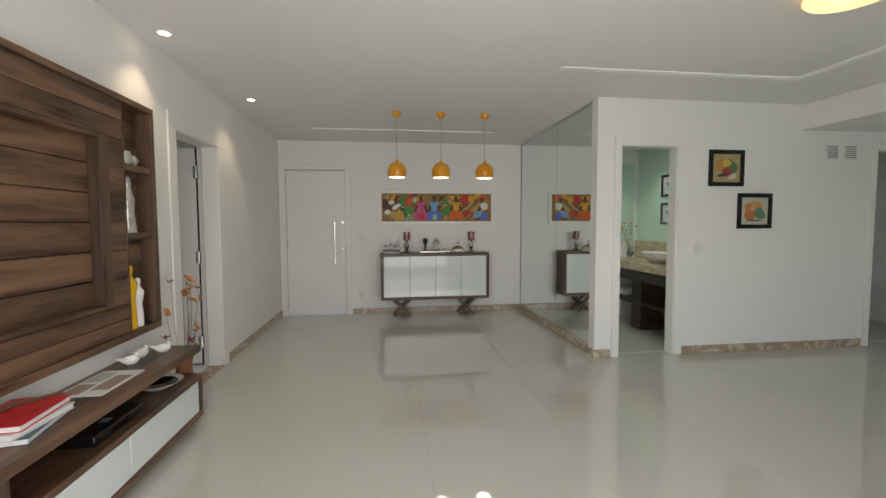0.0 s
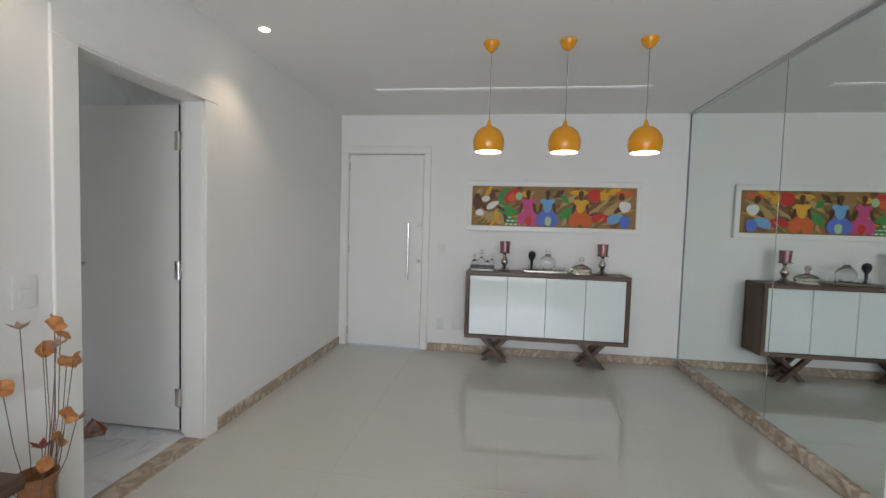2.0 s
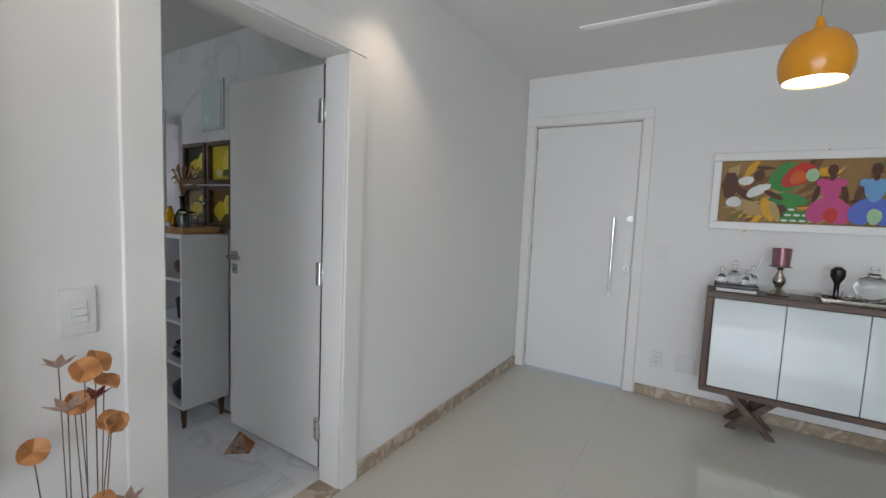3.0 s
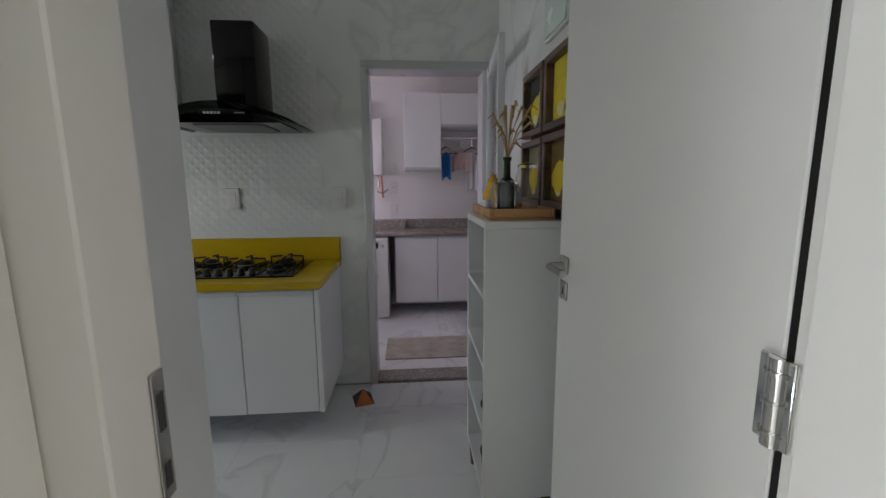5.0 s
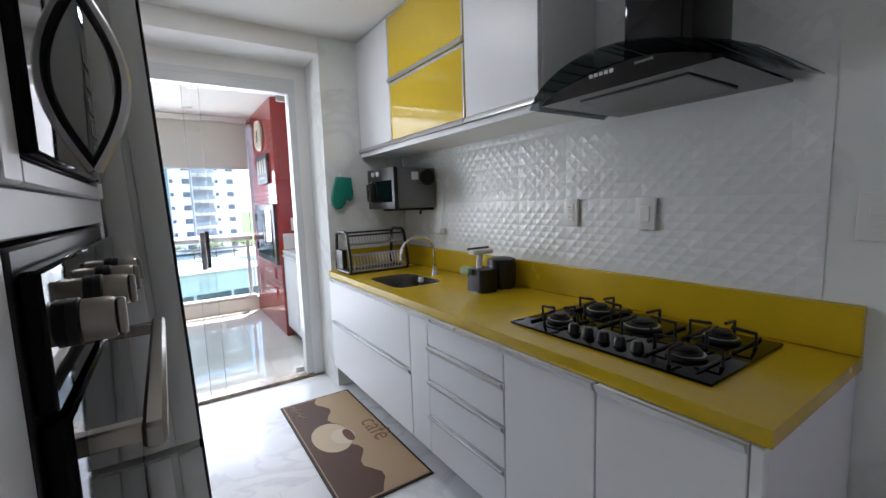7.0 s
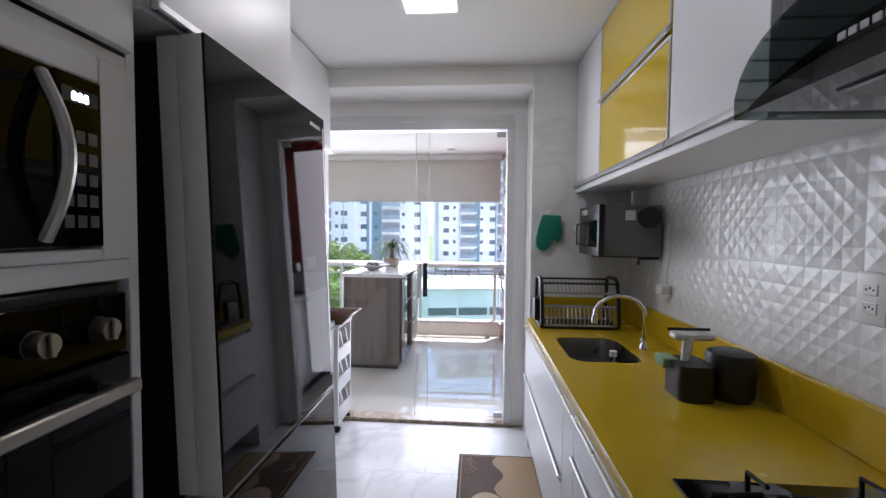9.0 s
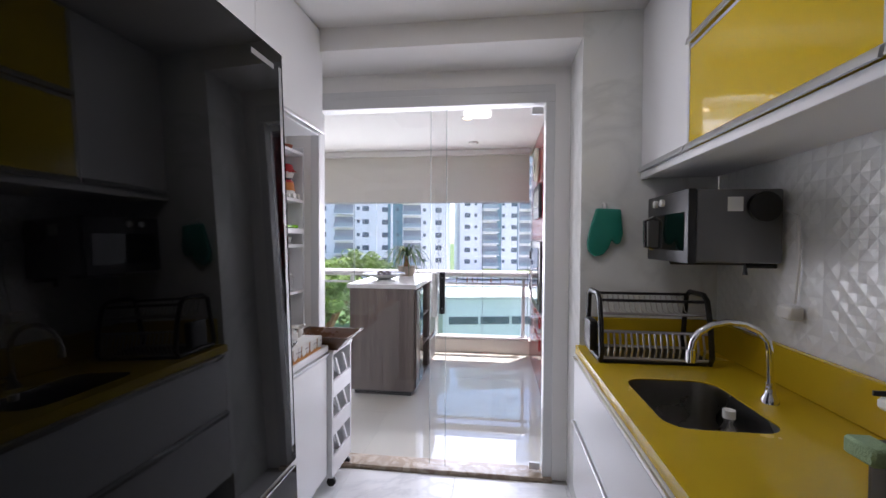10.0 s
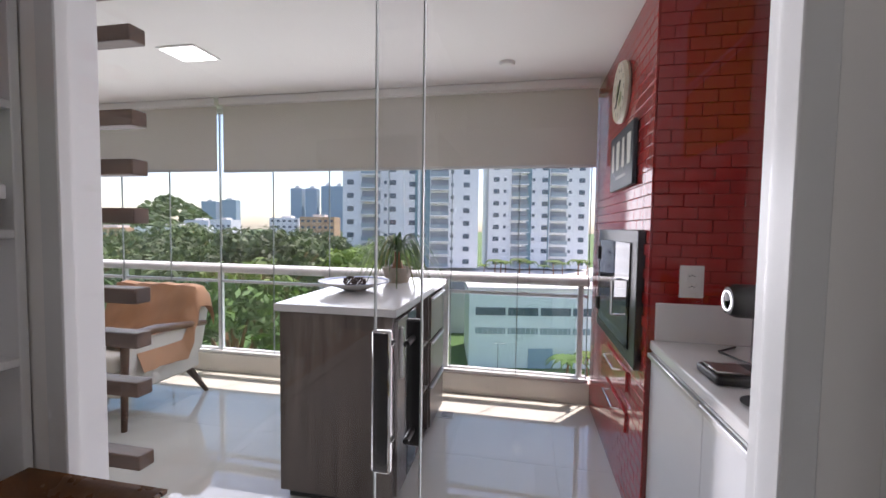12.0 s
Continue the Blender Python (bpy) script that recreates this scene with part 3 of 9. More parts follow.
def pendant(x, y):
    p = thing("pendant_lamp", "yellow lacquered dome pendant on a thin cable, lit", "pendant lamp", (0, 0, 0), "pendants over the hall")
    part("canopy", lathe([(0, 0), (0.052, 0), (0.052, -0.012), (0.036, -0.04), (0.010, -0.062), (0, -0.062)], (0, 0, 2.559)), YELLOW_L, p)
    part("cable", rod(bmesh.new(), (0, 0, 2.05), (0, 0, 2.50), 0.0028, seg=8), WIRE, p)
    part("cap", lathe([(0, 0.045), (0.008, 0.045), (0.014, 0.02), (0.022, 0), (0, 0)], (0, 0, 2.017)), YELLOW_L, p)
    dome = [(0.012 + 0.090 * math.sin(a), 1.912 + 0.108 * math.cos(a)) for a in [radians(6 + 9.0 * i) for i in range(14)]]
    part("shade", lathe([(0.0, 2.02)] + dome + [(r - 0.003, z) for r, z in dome[::-1]] + [(0.0, 2.016)], (0, 0, 0), 32), YELLOW_L, p)
    part("diffuser", lathe([(0, 0), (0.085, 0), (0.085, 0.003), (0, 0.003)], (0, 0, 1.858), 28), glow("pendant_glow", (1.0, 0.98, 0.95), 4.0), p)
    p.matrix_basis = pose(x, y, 0)
    return p


first = pendant(0.675, 4.80)
for x in (1.160, 1.652):
    copy_thing(first, pose(x, 4.80, 0))

# ---- mirror ----
mirror = thing("wall_mirror", "frameless floor-to-ceiling mirror in two panels", "mirror", (2.63, 5.3, 0.085))
part("panel", cube(2.628, 4.175, 0.086, 2.644, 5.106, 2.545, 0.002), MIRROR, mirror)
part("panel", cube(2.628, 5.112, 0.086, 2.644, 6.495, 2.545, 0.002), MIRROR, mirror)
part("edge_profile", cube(2.600, 4.172, 2.546, 2.644, 6.50, 2.558, 0.002), ALU, mirror)


# ---- painting and pictures ----
def flat(name, color, rough=0.6):
    return surface(name, color, rough, vary=0.10, scale=12, fine=90, bump=0.05)


def blob(bm, x, y, z, rx, rz, n=16, wob=0.0, tilt=0.0, axis=1):
    """A rounded patch of paint in an upright plane."""
    pts = []
    for i in range(n):
        a = 2 * math.pi * i / n
        k = 1 + wob * math.sin(3 * a + x * 40)
        u, v = rx * k * math.cos(a), rz * k * math.sin(a)
        u, v = u * math.cos(tilt) - v * math.sin(tilt), u * math.sin(tilt) + v * math.cos(tilt)
        pts.append((x + u, y, z + v) if axis == 1 else (y, x + u, z + v))
    vs = [bm.verts.new(p) for p in pts]
    bm.faces.new(vs)
    return bm


painting = thing("painting", "long colourful market scene in a wide white frame", "painting", (1.31, 6.50, 1.59))
bm = bmesh.new()
for r in ((0.425, 1.335, 2.19, 1.388), (0.425, 1.806, 2.19, 1.862), (0.425, 1.388, 0.474, 1.806), (2.141, 1.388, 2.19, 1.806)):
    box(bm, r[0], 6.472, r[1], r[2], 6.508, r[3], 0.004)
part("frame", bm, TRIM, painting, "white painted wooden frame")
part("canvas", cube(0.472, 6.490, 1.386, 2.143, 6.500, 1.808, 0), flat("ochre_ground", (0.30, 0.17, 0.05)), painting)
COLOURS = dict(bark=(0.20, 0.08, 0.025), olive=(0.17, 0.14, 0.04), red=(0.55, 0.03, 0.02), green=(0.05, 0.25, 0.05), blue=(0.10, 0.16, 0.55), pink=(0.55, 0.07, 0.22), gold=(0.68, 0.36, 0.02),
               brown=(0.10, 0.035, 0.015), white=(0.72, 0.72, 0.68), sand=(0.46, 0.31, 0.12), orange=(0.62, 0.12, 0.02), sky=(0.16, 0.36, 0.60), mint=(0.35, 0.55, 0.30))
INKS = {k: flat("paint_" + k, c) for k, c in COLOURS.items()}
level = [6.4895]


def dab(color, u, v, ru, rv, n=16, wob=0.0, tilt=0.0):
    level[0] -= 0.0001
    x, z = 0.474 + min(max(u, ru + 0.006), 1.66 - ru), 1.39 + min(max(v, rv + 0.004), 0.413 - rv)
    part("paint_patch", blob(bmesh.new(), x, level[0], z, ru, rv, n, wob, tilt), INKS[color], painting, shade=False)


rnd = random.Random(4)
for i in range(90):
    dab(rnd.choice(("olive", "gold", "sand", "brown", "sand", "bark", "olive", "bark")), rnd.uniform(0.05, 1.6), rnd.uniform(0.03, 0.39), rnd.uniform(0.05, 0.16), rnd.uniform(0.014, 0.04), 4, 0, rnd.uniform(-0.25, 0.25) + (0.8 if i % 3 else 0))
# parasols, fruit and stalls
for d in (("green", 0.36, 0.30, 0.085, 0.10, 14, 0.04, -0.5), ("red", 0.42, 0.315, 0.10, 0.062, 12, 0.06, 0.7), ("orange", 0.42, 0.30, 0.05, 0.04, 10, 0.1, 0.7), ("mint", 0.49, 0.315, 0.034, 0.042), ("gold", 0.57, 0.335, 0.06, 0.038, 5),
          ("green", 0.96, 0.29, 0.034, 0.07, 4, 0, 0.8), ("gold", 1.10, 0.36, 0.10, 0.03, 6), ("red", 1.255, 0.335, 0.072, 0.066, 20), ("gold", 1.35, 0.33, 0.05, 0.06, 4, 0, 0.8), ("orange", 1.55, 0.36, 0.10, 0.03, 6),
          ("green", 0.37, 0.15, 0.105, 0.05, 12, 0.1), ("green", 0.975, 0.145, 0.10, 0.055, 4, 0, 0.78), ("brown", 0.32, 0.08, 0.07, 0.05, 6), ("red", 1.33, 0.10, 0.12, 0.042, 12, 0.12), ("gold", 1.30, 0.055, 0.10, 0.012, 4, 0, 0.78),
          ("bark", 1.46, 0.075, 0.062, 0.072, 14, 0.05), ("olive", 1.29, 0.03, 0.09, 0.022, 4, 0, 0.78)):
    dab(*d)
for i in range(9):
    u, v = 0.37 + 0.046 * (i % 4) + 0.015 * (i // 4), 0.025 + 0.036 * (i // 4)
    dab("green", u, v, 0.027, 0.020, 12)
    dab("white", u, v - 0.006, 0.019, 0.008, 10)
# two men at the ends, leaning towards the middle
for d in (("brown", 0.05, 0.25, 0.05, 0.10, 6), ("sand", 0.17, 0.10, 0.11, 0.045, 12, 0.05, -0.35), ("gold", 0.275, 0.06, 0.032, 0.085, 10, 0.04, 0.35), ("sand", 0.315, 0.055, 0.024, 0.075, 10, 0.04, 0.35),
          ("white", 0.085, 0.135, 0.045, 0.036, 10, 0.08), ("brown", 0.13, 0.20, 0.07, 0.024, 12, 0, -0.75), ("white", 0.215, 0.215, 0.075, 0.032, 10, 0.06, 0.55), ("white", 0.145, 0.28, 0.045, 0.030, 10, 0.06, 0.2),
          ("brown", 0.30, 0.185, 0.060, 0.018, 10, 0, -0.5), ("brown", 0.215, 0.315, 0.030, 0.040, 14, 0, -0.2), ("olive", 0.07, 0.03, 0.085, 0.022, 4, 0, 0.78),
          ("sky", 1.46, 0.10, 0.085, 0.050, 12, 0.05, 0.4), ("blue", 1.56, 0.07, 0.055, 0.065, 12, 0.05), ("brown", 1.50, 0.20, 0.07, 0.024, 12, 0, 0.75), ("white", 1.555, 0.225, 0.060, 0.055, 12, 0.08, -0.3),
          ("brown", 1.52, 0.325, 0.028, 0.040, 14, 0, 0.2)):
    dab(*d)
# seated and standing figures: skirt, sleeves, blouse, arms, head
for u, top, low, s in ((0.585, "pink", "pink", 0), (0.785, "sky", "blue", 0), (1.12, "gold", "orange", 0)):
    lean = 0.05 * s
    dab(low, u + lean - 0.052, 0.080, 0.058, 0.078, 12, 0.05, -0.25)
    dab(low, u + lean + 0.052, 0.075, 0.060, 0.074, 12, 0.05, 0.25)
    dab(low, u + lean * 0.5, 0.135, 0.075, 0.040, 12, 0.05, -0.4 * s)
    dab("brown", u - 0.066, 0.205, 0.016, 0.070, 12, 0, -0.25)
    dab("brown", u + 0.066, 0.205, 0.016, 0.070, 12, 0, 0.25)
    dab(top, u, 0.225, 0.050, 0.075, 12, 0.06, -0.3 * s)
    dab(top, u - 0.048, 0.265, 0.026, 0.026, 10)
    dab(top, u + 0.048, 0.265, 0.026, 0.026, 10)
    dab("brown", u + 0.3 * lean, 0.300, 0.016, 0.024, 8)
    dab("brown", u + 0.6 * lean, 0.345, 0.026, 0.036, 16)
    if top == low or low == "blue":
        dab("mint" if low == "blue" else "red", u + 0.01, 0.06, 0.035, 0.05, 10, 0.05)


def picture(name, x0, x1, z0, z1, axis, face, out, frame_mat, rim, depth, ground, spots, label, category="framed picture", group=""):
    """A framed picture on a wall across an axis; spots are (colour, u, v, ru, rv) in parts of its size."""
    ob = thing(name, label, category, ((x0 + x1) / 2, face, z0) if axis == 1 else (face, (x0 + x1) / 2, z0), group)

    def put(u0, u1, w0, w1, d0, d1, bevel=0.003):
        a, b = sorted((face + out * d0, face + out * d1))
        return cube(*((u0, a, w0, u1, b, w1) if axis == 1 else (a, u0, w0, b, u1, w1)), bevel)
    for args in ((x0, x1, z0, z0 + rim), (x0, x1, z1 - rim, z1), (x0, x0 + rim, z0 + rim, z1 - rim), (x1 - rim, x1, z0 + rim, z1 - rim)):
        part("frame_bar", put(*args, 0.001, depth), frame_mat, ob)
    part("print", put(x0 + rim, x1 - rim, z0 + rim, z1 - rim, 0.001, depth * 0.4, 0), flat("print_ground", ground), ob)
    d = depth * 0.4
    for c, u, v, ru, rv, tilt in spots:
        d += 0.0004
        w, h = x1 - x0 - 2 * rim, z1 - z0 - 2 * rim
        part("printed_shape", blob(bmesh.new(), x0 + rim + u * w, face + out * d, z0 + rim + v * h, ru * w, rv * h, 12, 0.12, tilt, axis), flat("print_ink", c), ob, shade=False)
    return ob


BLACK_F = surface("black_frame", (0.008, 0.008, 0.009), 0.3, vary=0.1)
ink = [((0.45, 0.25, 0.06), 0.3, 0.6, 0.2, 0.25, 0.3), ((0.10, 0.18, 0.08), 0.65, 0.55, 0.22, 0.3, 0.8), ((0.35, 0.05, 0.03), 0.5, 0.35, 0.18, 0.16, 0), ((0.62, 0.45, 0.08), 0.5, 0.68, 0.16, 0.14, 0), ((0.04, 0.04, 0.03), 0.35, 0.25, 0.2, 0.05, 0.2), ((0.6, 0.58, 0.5), 0.72, 0.2, 0.16, 0.1, 0.4)]
ink2 = [((0.45, 0.16, 0.05), 0.35, 0.35, 0.25, 0.2, 0.3), ((0.55, 0.30, 0.10), 0.55, 0.7, 0.3, 0.16, -0.2), ((0.12, 0.22, 0.12), 0.7, 0.4, 0.18, 0.25, 0.9), ((0.5, 0.2, 0.08), 0.25, 0.6, 0.12, 0.2, 0), ((0.05, 0.05, 0.04), 0.5, 0.15, 0.3, 0.03, 0)]
picture("wall_picture", 3.785, 4.175, 1.715, 2.08, 1, 4.05, -1, BLACK_F, 0.042, 0.022, (0.42, 0.34, 0.17), ink, "painted ceramic tile in a black frame", group="black-framed tiles")
picture("wall_picture", 4.12, 4.51, 1.285, 1.645, 1, 4.05, -1, BLACK_F, 0.042, 0.022, (0.50, 0.47, 0.40), ink2, "animal-patterned tile in a black frame", group="black-framed tiles")

# ---- sideboard and what stands on it ----
sb = thing("sideboard", "walnut sideboard with four white glass doors on crossed legs", "sideboard", (1.25, 6.35, 0))
part("top", cube(0.455, 6.185, 0.885, 2.045, 6.495, 0.925, 0.004), WALNUT_X, sb)
part("bottom", cube(0.455, 6.190, 0.245, 2.045, 6.495, 0.283, 0.004), WALNUT_X, sb)
for x in (0.455, 2.007):
    part("side", cube(x, 6.188, 0.283, x + 0.038, 6.495, 0.885, 0.003), WALNUT_Z, sb)
part("back", cube(0.493, 6.48, 0.283, 2.007, 6.494, 0.885, 0), WALNUT_X, sb)
for i in range(4):
    x = 0.497 + i * 0.3772
    part("door", cube(x, 6.197, 0.287, x + 0.3735, 6.217, 0.881, 0.003), WHITE_GLASS, sb, "glossy white glass door")
for x in (0.70, 1.66):
    for s in (-1, 1):
        bm = bmesh.new()
        c = x + 0.06
        outline(bm, [(c + s * 0.135, 0.0), (c + s * 0.135 - s * 0.055, 0.0), (c - s * 0.15, 0.243), (c - s * 0.095, 0.243)], 1, 6.22 if s > 0 else 6.265, 6.262 if s > 0 else 6.307)
        part("leg", bm, WALNUT_X, sb)
        bm = bmesh.new()
        outline(bm, [(c + s * 0.135, 0.0), (c + s * 0.135 - s * 0.055, 0.0), (c - s * 0.15, 0.243), (c - s * 0.095, 0.243)], 1, 6.38 if s > 0 else 6.425, 6.422 if s > 0 else 6.467)
        part("leg", bm, WALNUT_X, sb)
PEWTER = surface("aged_pewter", (0.42, 0.38, 0.33), 0.22, metal=1.0, vary=0.15, fine=50, bump=0.02)
WINE = surface("wine_red_candle", (0.26, 0.11, 0.13), 0.12, metal=0.4, vary=0.05, coat=0.5, bump=0.0)


def candle_holder(x, y):
    c = thing("candle_holder", "turned pewter candle holder with a dark red glass cup", "candle holder", (0, 0, 0), "sideboard candle holders")
    part("stem", lathe([(0, 0), (0.058, 0), (0.060, 0.012), (0.040, 0.025), (0.018, 0.045), (0.020, 0.06), (0.034, 0.085), (0.036, 0.105), (0.018, 0.14), (0.013, 0.165), (0.022, 0.178), (0.060, 0.186), (0.062, 0.192), (0, 0.192)]), PEWTER, c)
    part("cup", lathe([(0, 0.1922), (0.047, 0.193), (0.052, 0.305), (0.049, 0.305), (0.044, 0.197), (0, 0.197)]), WINE, c)
    part("candle", lathe([(0, 0.1975), (0.032, 0.1975), (0.032, 0.27), (0, 0.272)], seg=20), surface("candle_wax", (0.45, 0.16, 0.16), 0.5), c)
    c.matrix_basis = pose(x, y, 0.925)
    return c


first = candle_holder(0.835, 6.33)
copy_thing(first, pose(1.80, 6.33, 0.925))
ds = thing("decanter_set", "black tray with small crystal bottles on a white box", "tray set", (0.58, 6.34, 0.925))
part("box", cube(0.50, 6.25, 0.9255, 0.72, 6.42, 0.945, 0.003), WHITE_P, ds)
part("tray", cube(0.49, 6.25, 0.9455, 0.73, 6.43, 0.975, 0.006), surface("dark_tray", (0.02, 0.012, 0.01), 0.3), ds)
for k, (x, y, s) in enumerate(((0.53, 6.32, 0.8), (0.60, 6.36, 1.1), (0.66, 6.30, 0.7), (0.70, 6.37, 0.9))):
    part("bottle", lathe([(0, 0), (0.032 * s, 0), (0.034 * s, 0.05 * s), (0.012 * s, 0.075 * s), (0.012 * s, 0.105 * s), (0.018 * s, 0.11 * s), (0.016 * s, 0.135 * s), (0, 0.14 * s)], (x, y, 0.9755), 18), CLEAR, ds)
part("stirrer", rod(bmesh.new(), (0.695, 6.34, 1.0), (0.745, 6.34, 1.17), 0.006, 0.012), CLEAR, ds)
st = thing("silver_tray_set", "silver tray with a crystal decanter and black brush", "tray set", (1.24, 6.34, 0.925))
bm = cube(1.03, 6.24, 0.926, 1.45, 6.43, 0.932, 0.002)
for r in ((1.03, 6.24, 1.45, 6.248), (1.03, 6.422, 1.45, 6.43), (1.03, 6.248, 1.038, 6.422), (1.442, 6.248, 1.45, 6.422)):
    box(bm, r[0], r[1], 0.932, r[2], r[3], 0.95, 0.002)
part("tray", bm, PEWTER, st)
part("decanter", lathe([(0, 0), (0.035, 0), (0.03, 0.015), (0.075, 0.06), (0.082, 0.10), (0.06, 0.145), (0.026, 0.165), (0.03, 0.175), (0.016, 0.185), (0.022, 0.21), (0, 0.225)], (1.27, 6.34, 0.9325)), CLEAR, st)
part("brush_cup", lathe([(0, 0), (0.03, 0), (0.034, 0.06), (0.03, 0.06), (0.027, 0.005), (0, 0.005)], (1.11, 6.33, 0.9325), 18), CLEAR, st)
part("brush", lathe([(0, 0), (0.012, 0.0), (0.014, 0.10), (0.036, 0.14), (0.036, 0.18), (0.015, 0.20), (0, 0.20)], (1.11, 6.33, 0.939), 16), BLACK_P, st)
for x in (1.17, 1.36, 1.41):
    part("small_glass", lathe([(0, 0), (0.018, 0), (0.021, 0.055), (0.018, 0.055), (0.015, 0.006), (0, 0.006)], (x, 6.30, 0.9325), 16), CLEAR, st)
single("glass_decanter", lathe([(0, 0), (0.085, 0), (0.105, 0.03), (0.10, 0.055), (0.06, 0.082), (0.020, 0.095), (0.017, 0.125), (0.026, 0.133), (0.018, 0.165), (0, 0.17)], (1.60, 6.33, 0.926)), solid_glass("smoked_glass", (0.85, 0.80, 0.68)), "squat smoked glass decanter with a stopper", "decanter")

# ---- wall panel, media console and what they hold ----
tv = thing("wall_panel", "walnut plank wall panel with a framed recess and niches", "wall panel", (-1.0, 2.0, 0.68))
Y0, Y1, Z0, Z1, XF = 0.95, 3.08, 0.68, 2.07, -0.905
part("backing", cube(-0.998, Y0, Z0, -0.985, Y1, Z1, 0), WALNUT, tv)
for a in ((Y0, Z1 - 0.035, Y1, Z1), (Y0, Z0, Y1, Z0 + 0.04), (Y1 - 0.04, Z0 + 0.04, Y1, Z1 - 0.035)):
    part("outer_frame", cube(-0.985, a[0], a[1], XF + 0.01, a[2], a[3], 0.003), WALNUT if a[2] - a[0] > 0.5 else WALNUT_Z, tv)
for a in ((Z0 + 0.04, 0.89), (1.815, Z1 - 0.035)):
    h = (a[1] - a[0])
    for i in range(2 if h > 0.16 else 1):
        k = 2 if h > 0.16 else 1
        part("plank", cube(-0.985, Y0, a[0] + h * i / k + 0.001, XF, 2.77, a[0] + h * (i + 1) / k - 0.001, 0.003), WALNUT, tv)
for i in range(6):
    z = 0.89 + i * 0.1542
    part("plank", cube(-0.985, Y0, z + 0.001, XF - 0.052, 2.56, z + 0.153, 0.003), WALNUT, tv)
    part("plank", cube(-0.985, 2.64, z + 0.001, XF, 2.77, z + 0.153, 0.003), WALNUT, tv)
part("inner_frame", cube(-0.985, 2.56, 0.89, XF + 0.004, 2.64, 1.815, 0.003), WALNUT_Z, tv)
part("inner_frame", cube(-0.985, Y0, 1.79, XF + 0.004, 2.56, 1.815, 0.003), WALNUT, tv)
part("inner_frame", cube(-0.985, Y0, 0.89, XF + 0.004, 2.56, 0.912, 0.003), WALNUT, tv)
part("niche_side", cube(-0.985, 2.77, Z0 + 0.04, XF, 2.785, Z1 - 0.035, 0.002), WALNUT_Z, tv)
for z in (1.255, 1.655):
    part("niche_shelf", cube(-0.985, 2.785, z, XF, 3.04, z + 0.038, 0.002), WALNUT, tv)
PORCELAIN = surface("white_porcelain", (0.76, 0.75, 0.72), 0.18, vary=0.03, bump=0.0)
SILVERY = surface("silver_leaf", (0.58, 0.56, 0.53), 0.28, metal=0.7, vary=0.2, fine=30, bump=0.08)


def figure(name, prof, at, material, label, squash=(1, 1)):
    bm = lathe(prof, (0, 0, 0), 20)
    bmesh.ops.scale(bm, vec=(squash[0], squash[1], 1), verts=bm.verts)
    bmesh.ops.translate(bm, vec=at, verts=bm.verts)
    return single(name, bm, material, label, "figurine")


slim = [(0, 0), (0.036, 0), (0.034, 0.10), (0.026, 0.17), (0.040, 0.24), (0.043, 0.275), (0.020, 0.305), (0.013, 0.32), (0.022, 0.345), (0.019, 0.375), (0, 0.385)]
figure("statuette", slim, (-0.944, 2.845, Z0 + 0.041), YELLOW_C, "slim glossy yellow abstract statuette", (0.8, 1.0))
figure("statuette", [(r * 0.85, z * 0.78) for r, z in slim], (-0.945, 2.925, Z0 + 0.041), PORCELAIN, "slim white abstract statuette beside the yellow one", (0.8, 1.0))
figure("statuette", [(0, 0), (0.05, 0), (0.045, 0.02), (0.034, 0.12), (0.040, 0.20), (0.022, 0.25), (0.018, 0.27), (0.024, 0.29), (0.014, 0.325), (0, 0.335)], (-0.946, 2.87, 1.294), SILVERY, "silver and white draped statuette in a niche", (0.75, 1.0))
bm = lathe([(0, 0), (0.032, 0.004), (0.045, 0.04), (0.035, 0.075), (0, 0.082)], (-0.945, 2.84, 1.694), 16)
lathe([(0, 0), (0.022, 0.004), (0.034, 0.03), (0.02, 0.06), (0, 0.064)], (-0.945, 2.925, 1.694), 16, bm)
rod(bm, (-0.93, 2.80, 1.77), (-0.925, 2.77, 1.79), 0.012, 0.004)
single("ornament", bm, SILVERY, "small silver and black rounded ornament in a niche", "ornament")

co = thing("media_console", "long low walnut media console with white drawers", "media console", (-0.85, 2.0, 0))
part("upper_shelf", cube(-0.998, 0.95, 0.498, -0.668, 3.09, 0.545, 0.003), WALNUT, co)
part("box_top", cube(-0.998, 0.95, 0.298, -0.690, 3.150, 0.334, 0.003), WALNUT, co)
part("box_bottom", cube(-0.998, 0.95, 0.045, -0.690, 3.150, 0.082, 0.003), WALNUT, co)
part("end_panel", cube(-0.998, 3.108, 0.082, -0.690, 3.150, 0.298, 0.003), WALNUT_Z, co)
part("end_panel", cube(-0.998, 0.95, 0.082, -0.690, 0.988, 0.298, 0.003), WALNUT_Z, co)
part("back_panel", cube(-0.998, 0.95, 0.334, -0.984, 3.05, 0.498, 0), WALNUT, co)
part("riser", cube(-0.984, 1.7, 0.334, -0.72, 1.74, 0.498, 0.002), WALNUT_Z, co)
for y0, y1 in ((0.99, 1.66), (1.664, 2.36), (2.364, 3.105)):
    part("drawer_front", cube(-0.98, y0, 0.085, -0.697, y1, 0.295, 0.003), WHITE_GLASS, co, "glossy white drawer front")
for y in (1.1, 2.05, 3.0):
    part("foot", rod(bmesh.new(), (-0.80, y, 0), (-0.80, y, 0.045), 0.018, 0.024), BLACK_P, co)


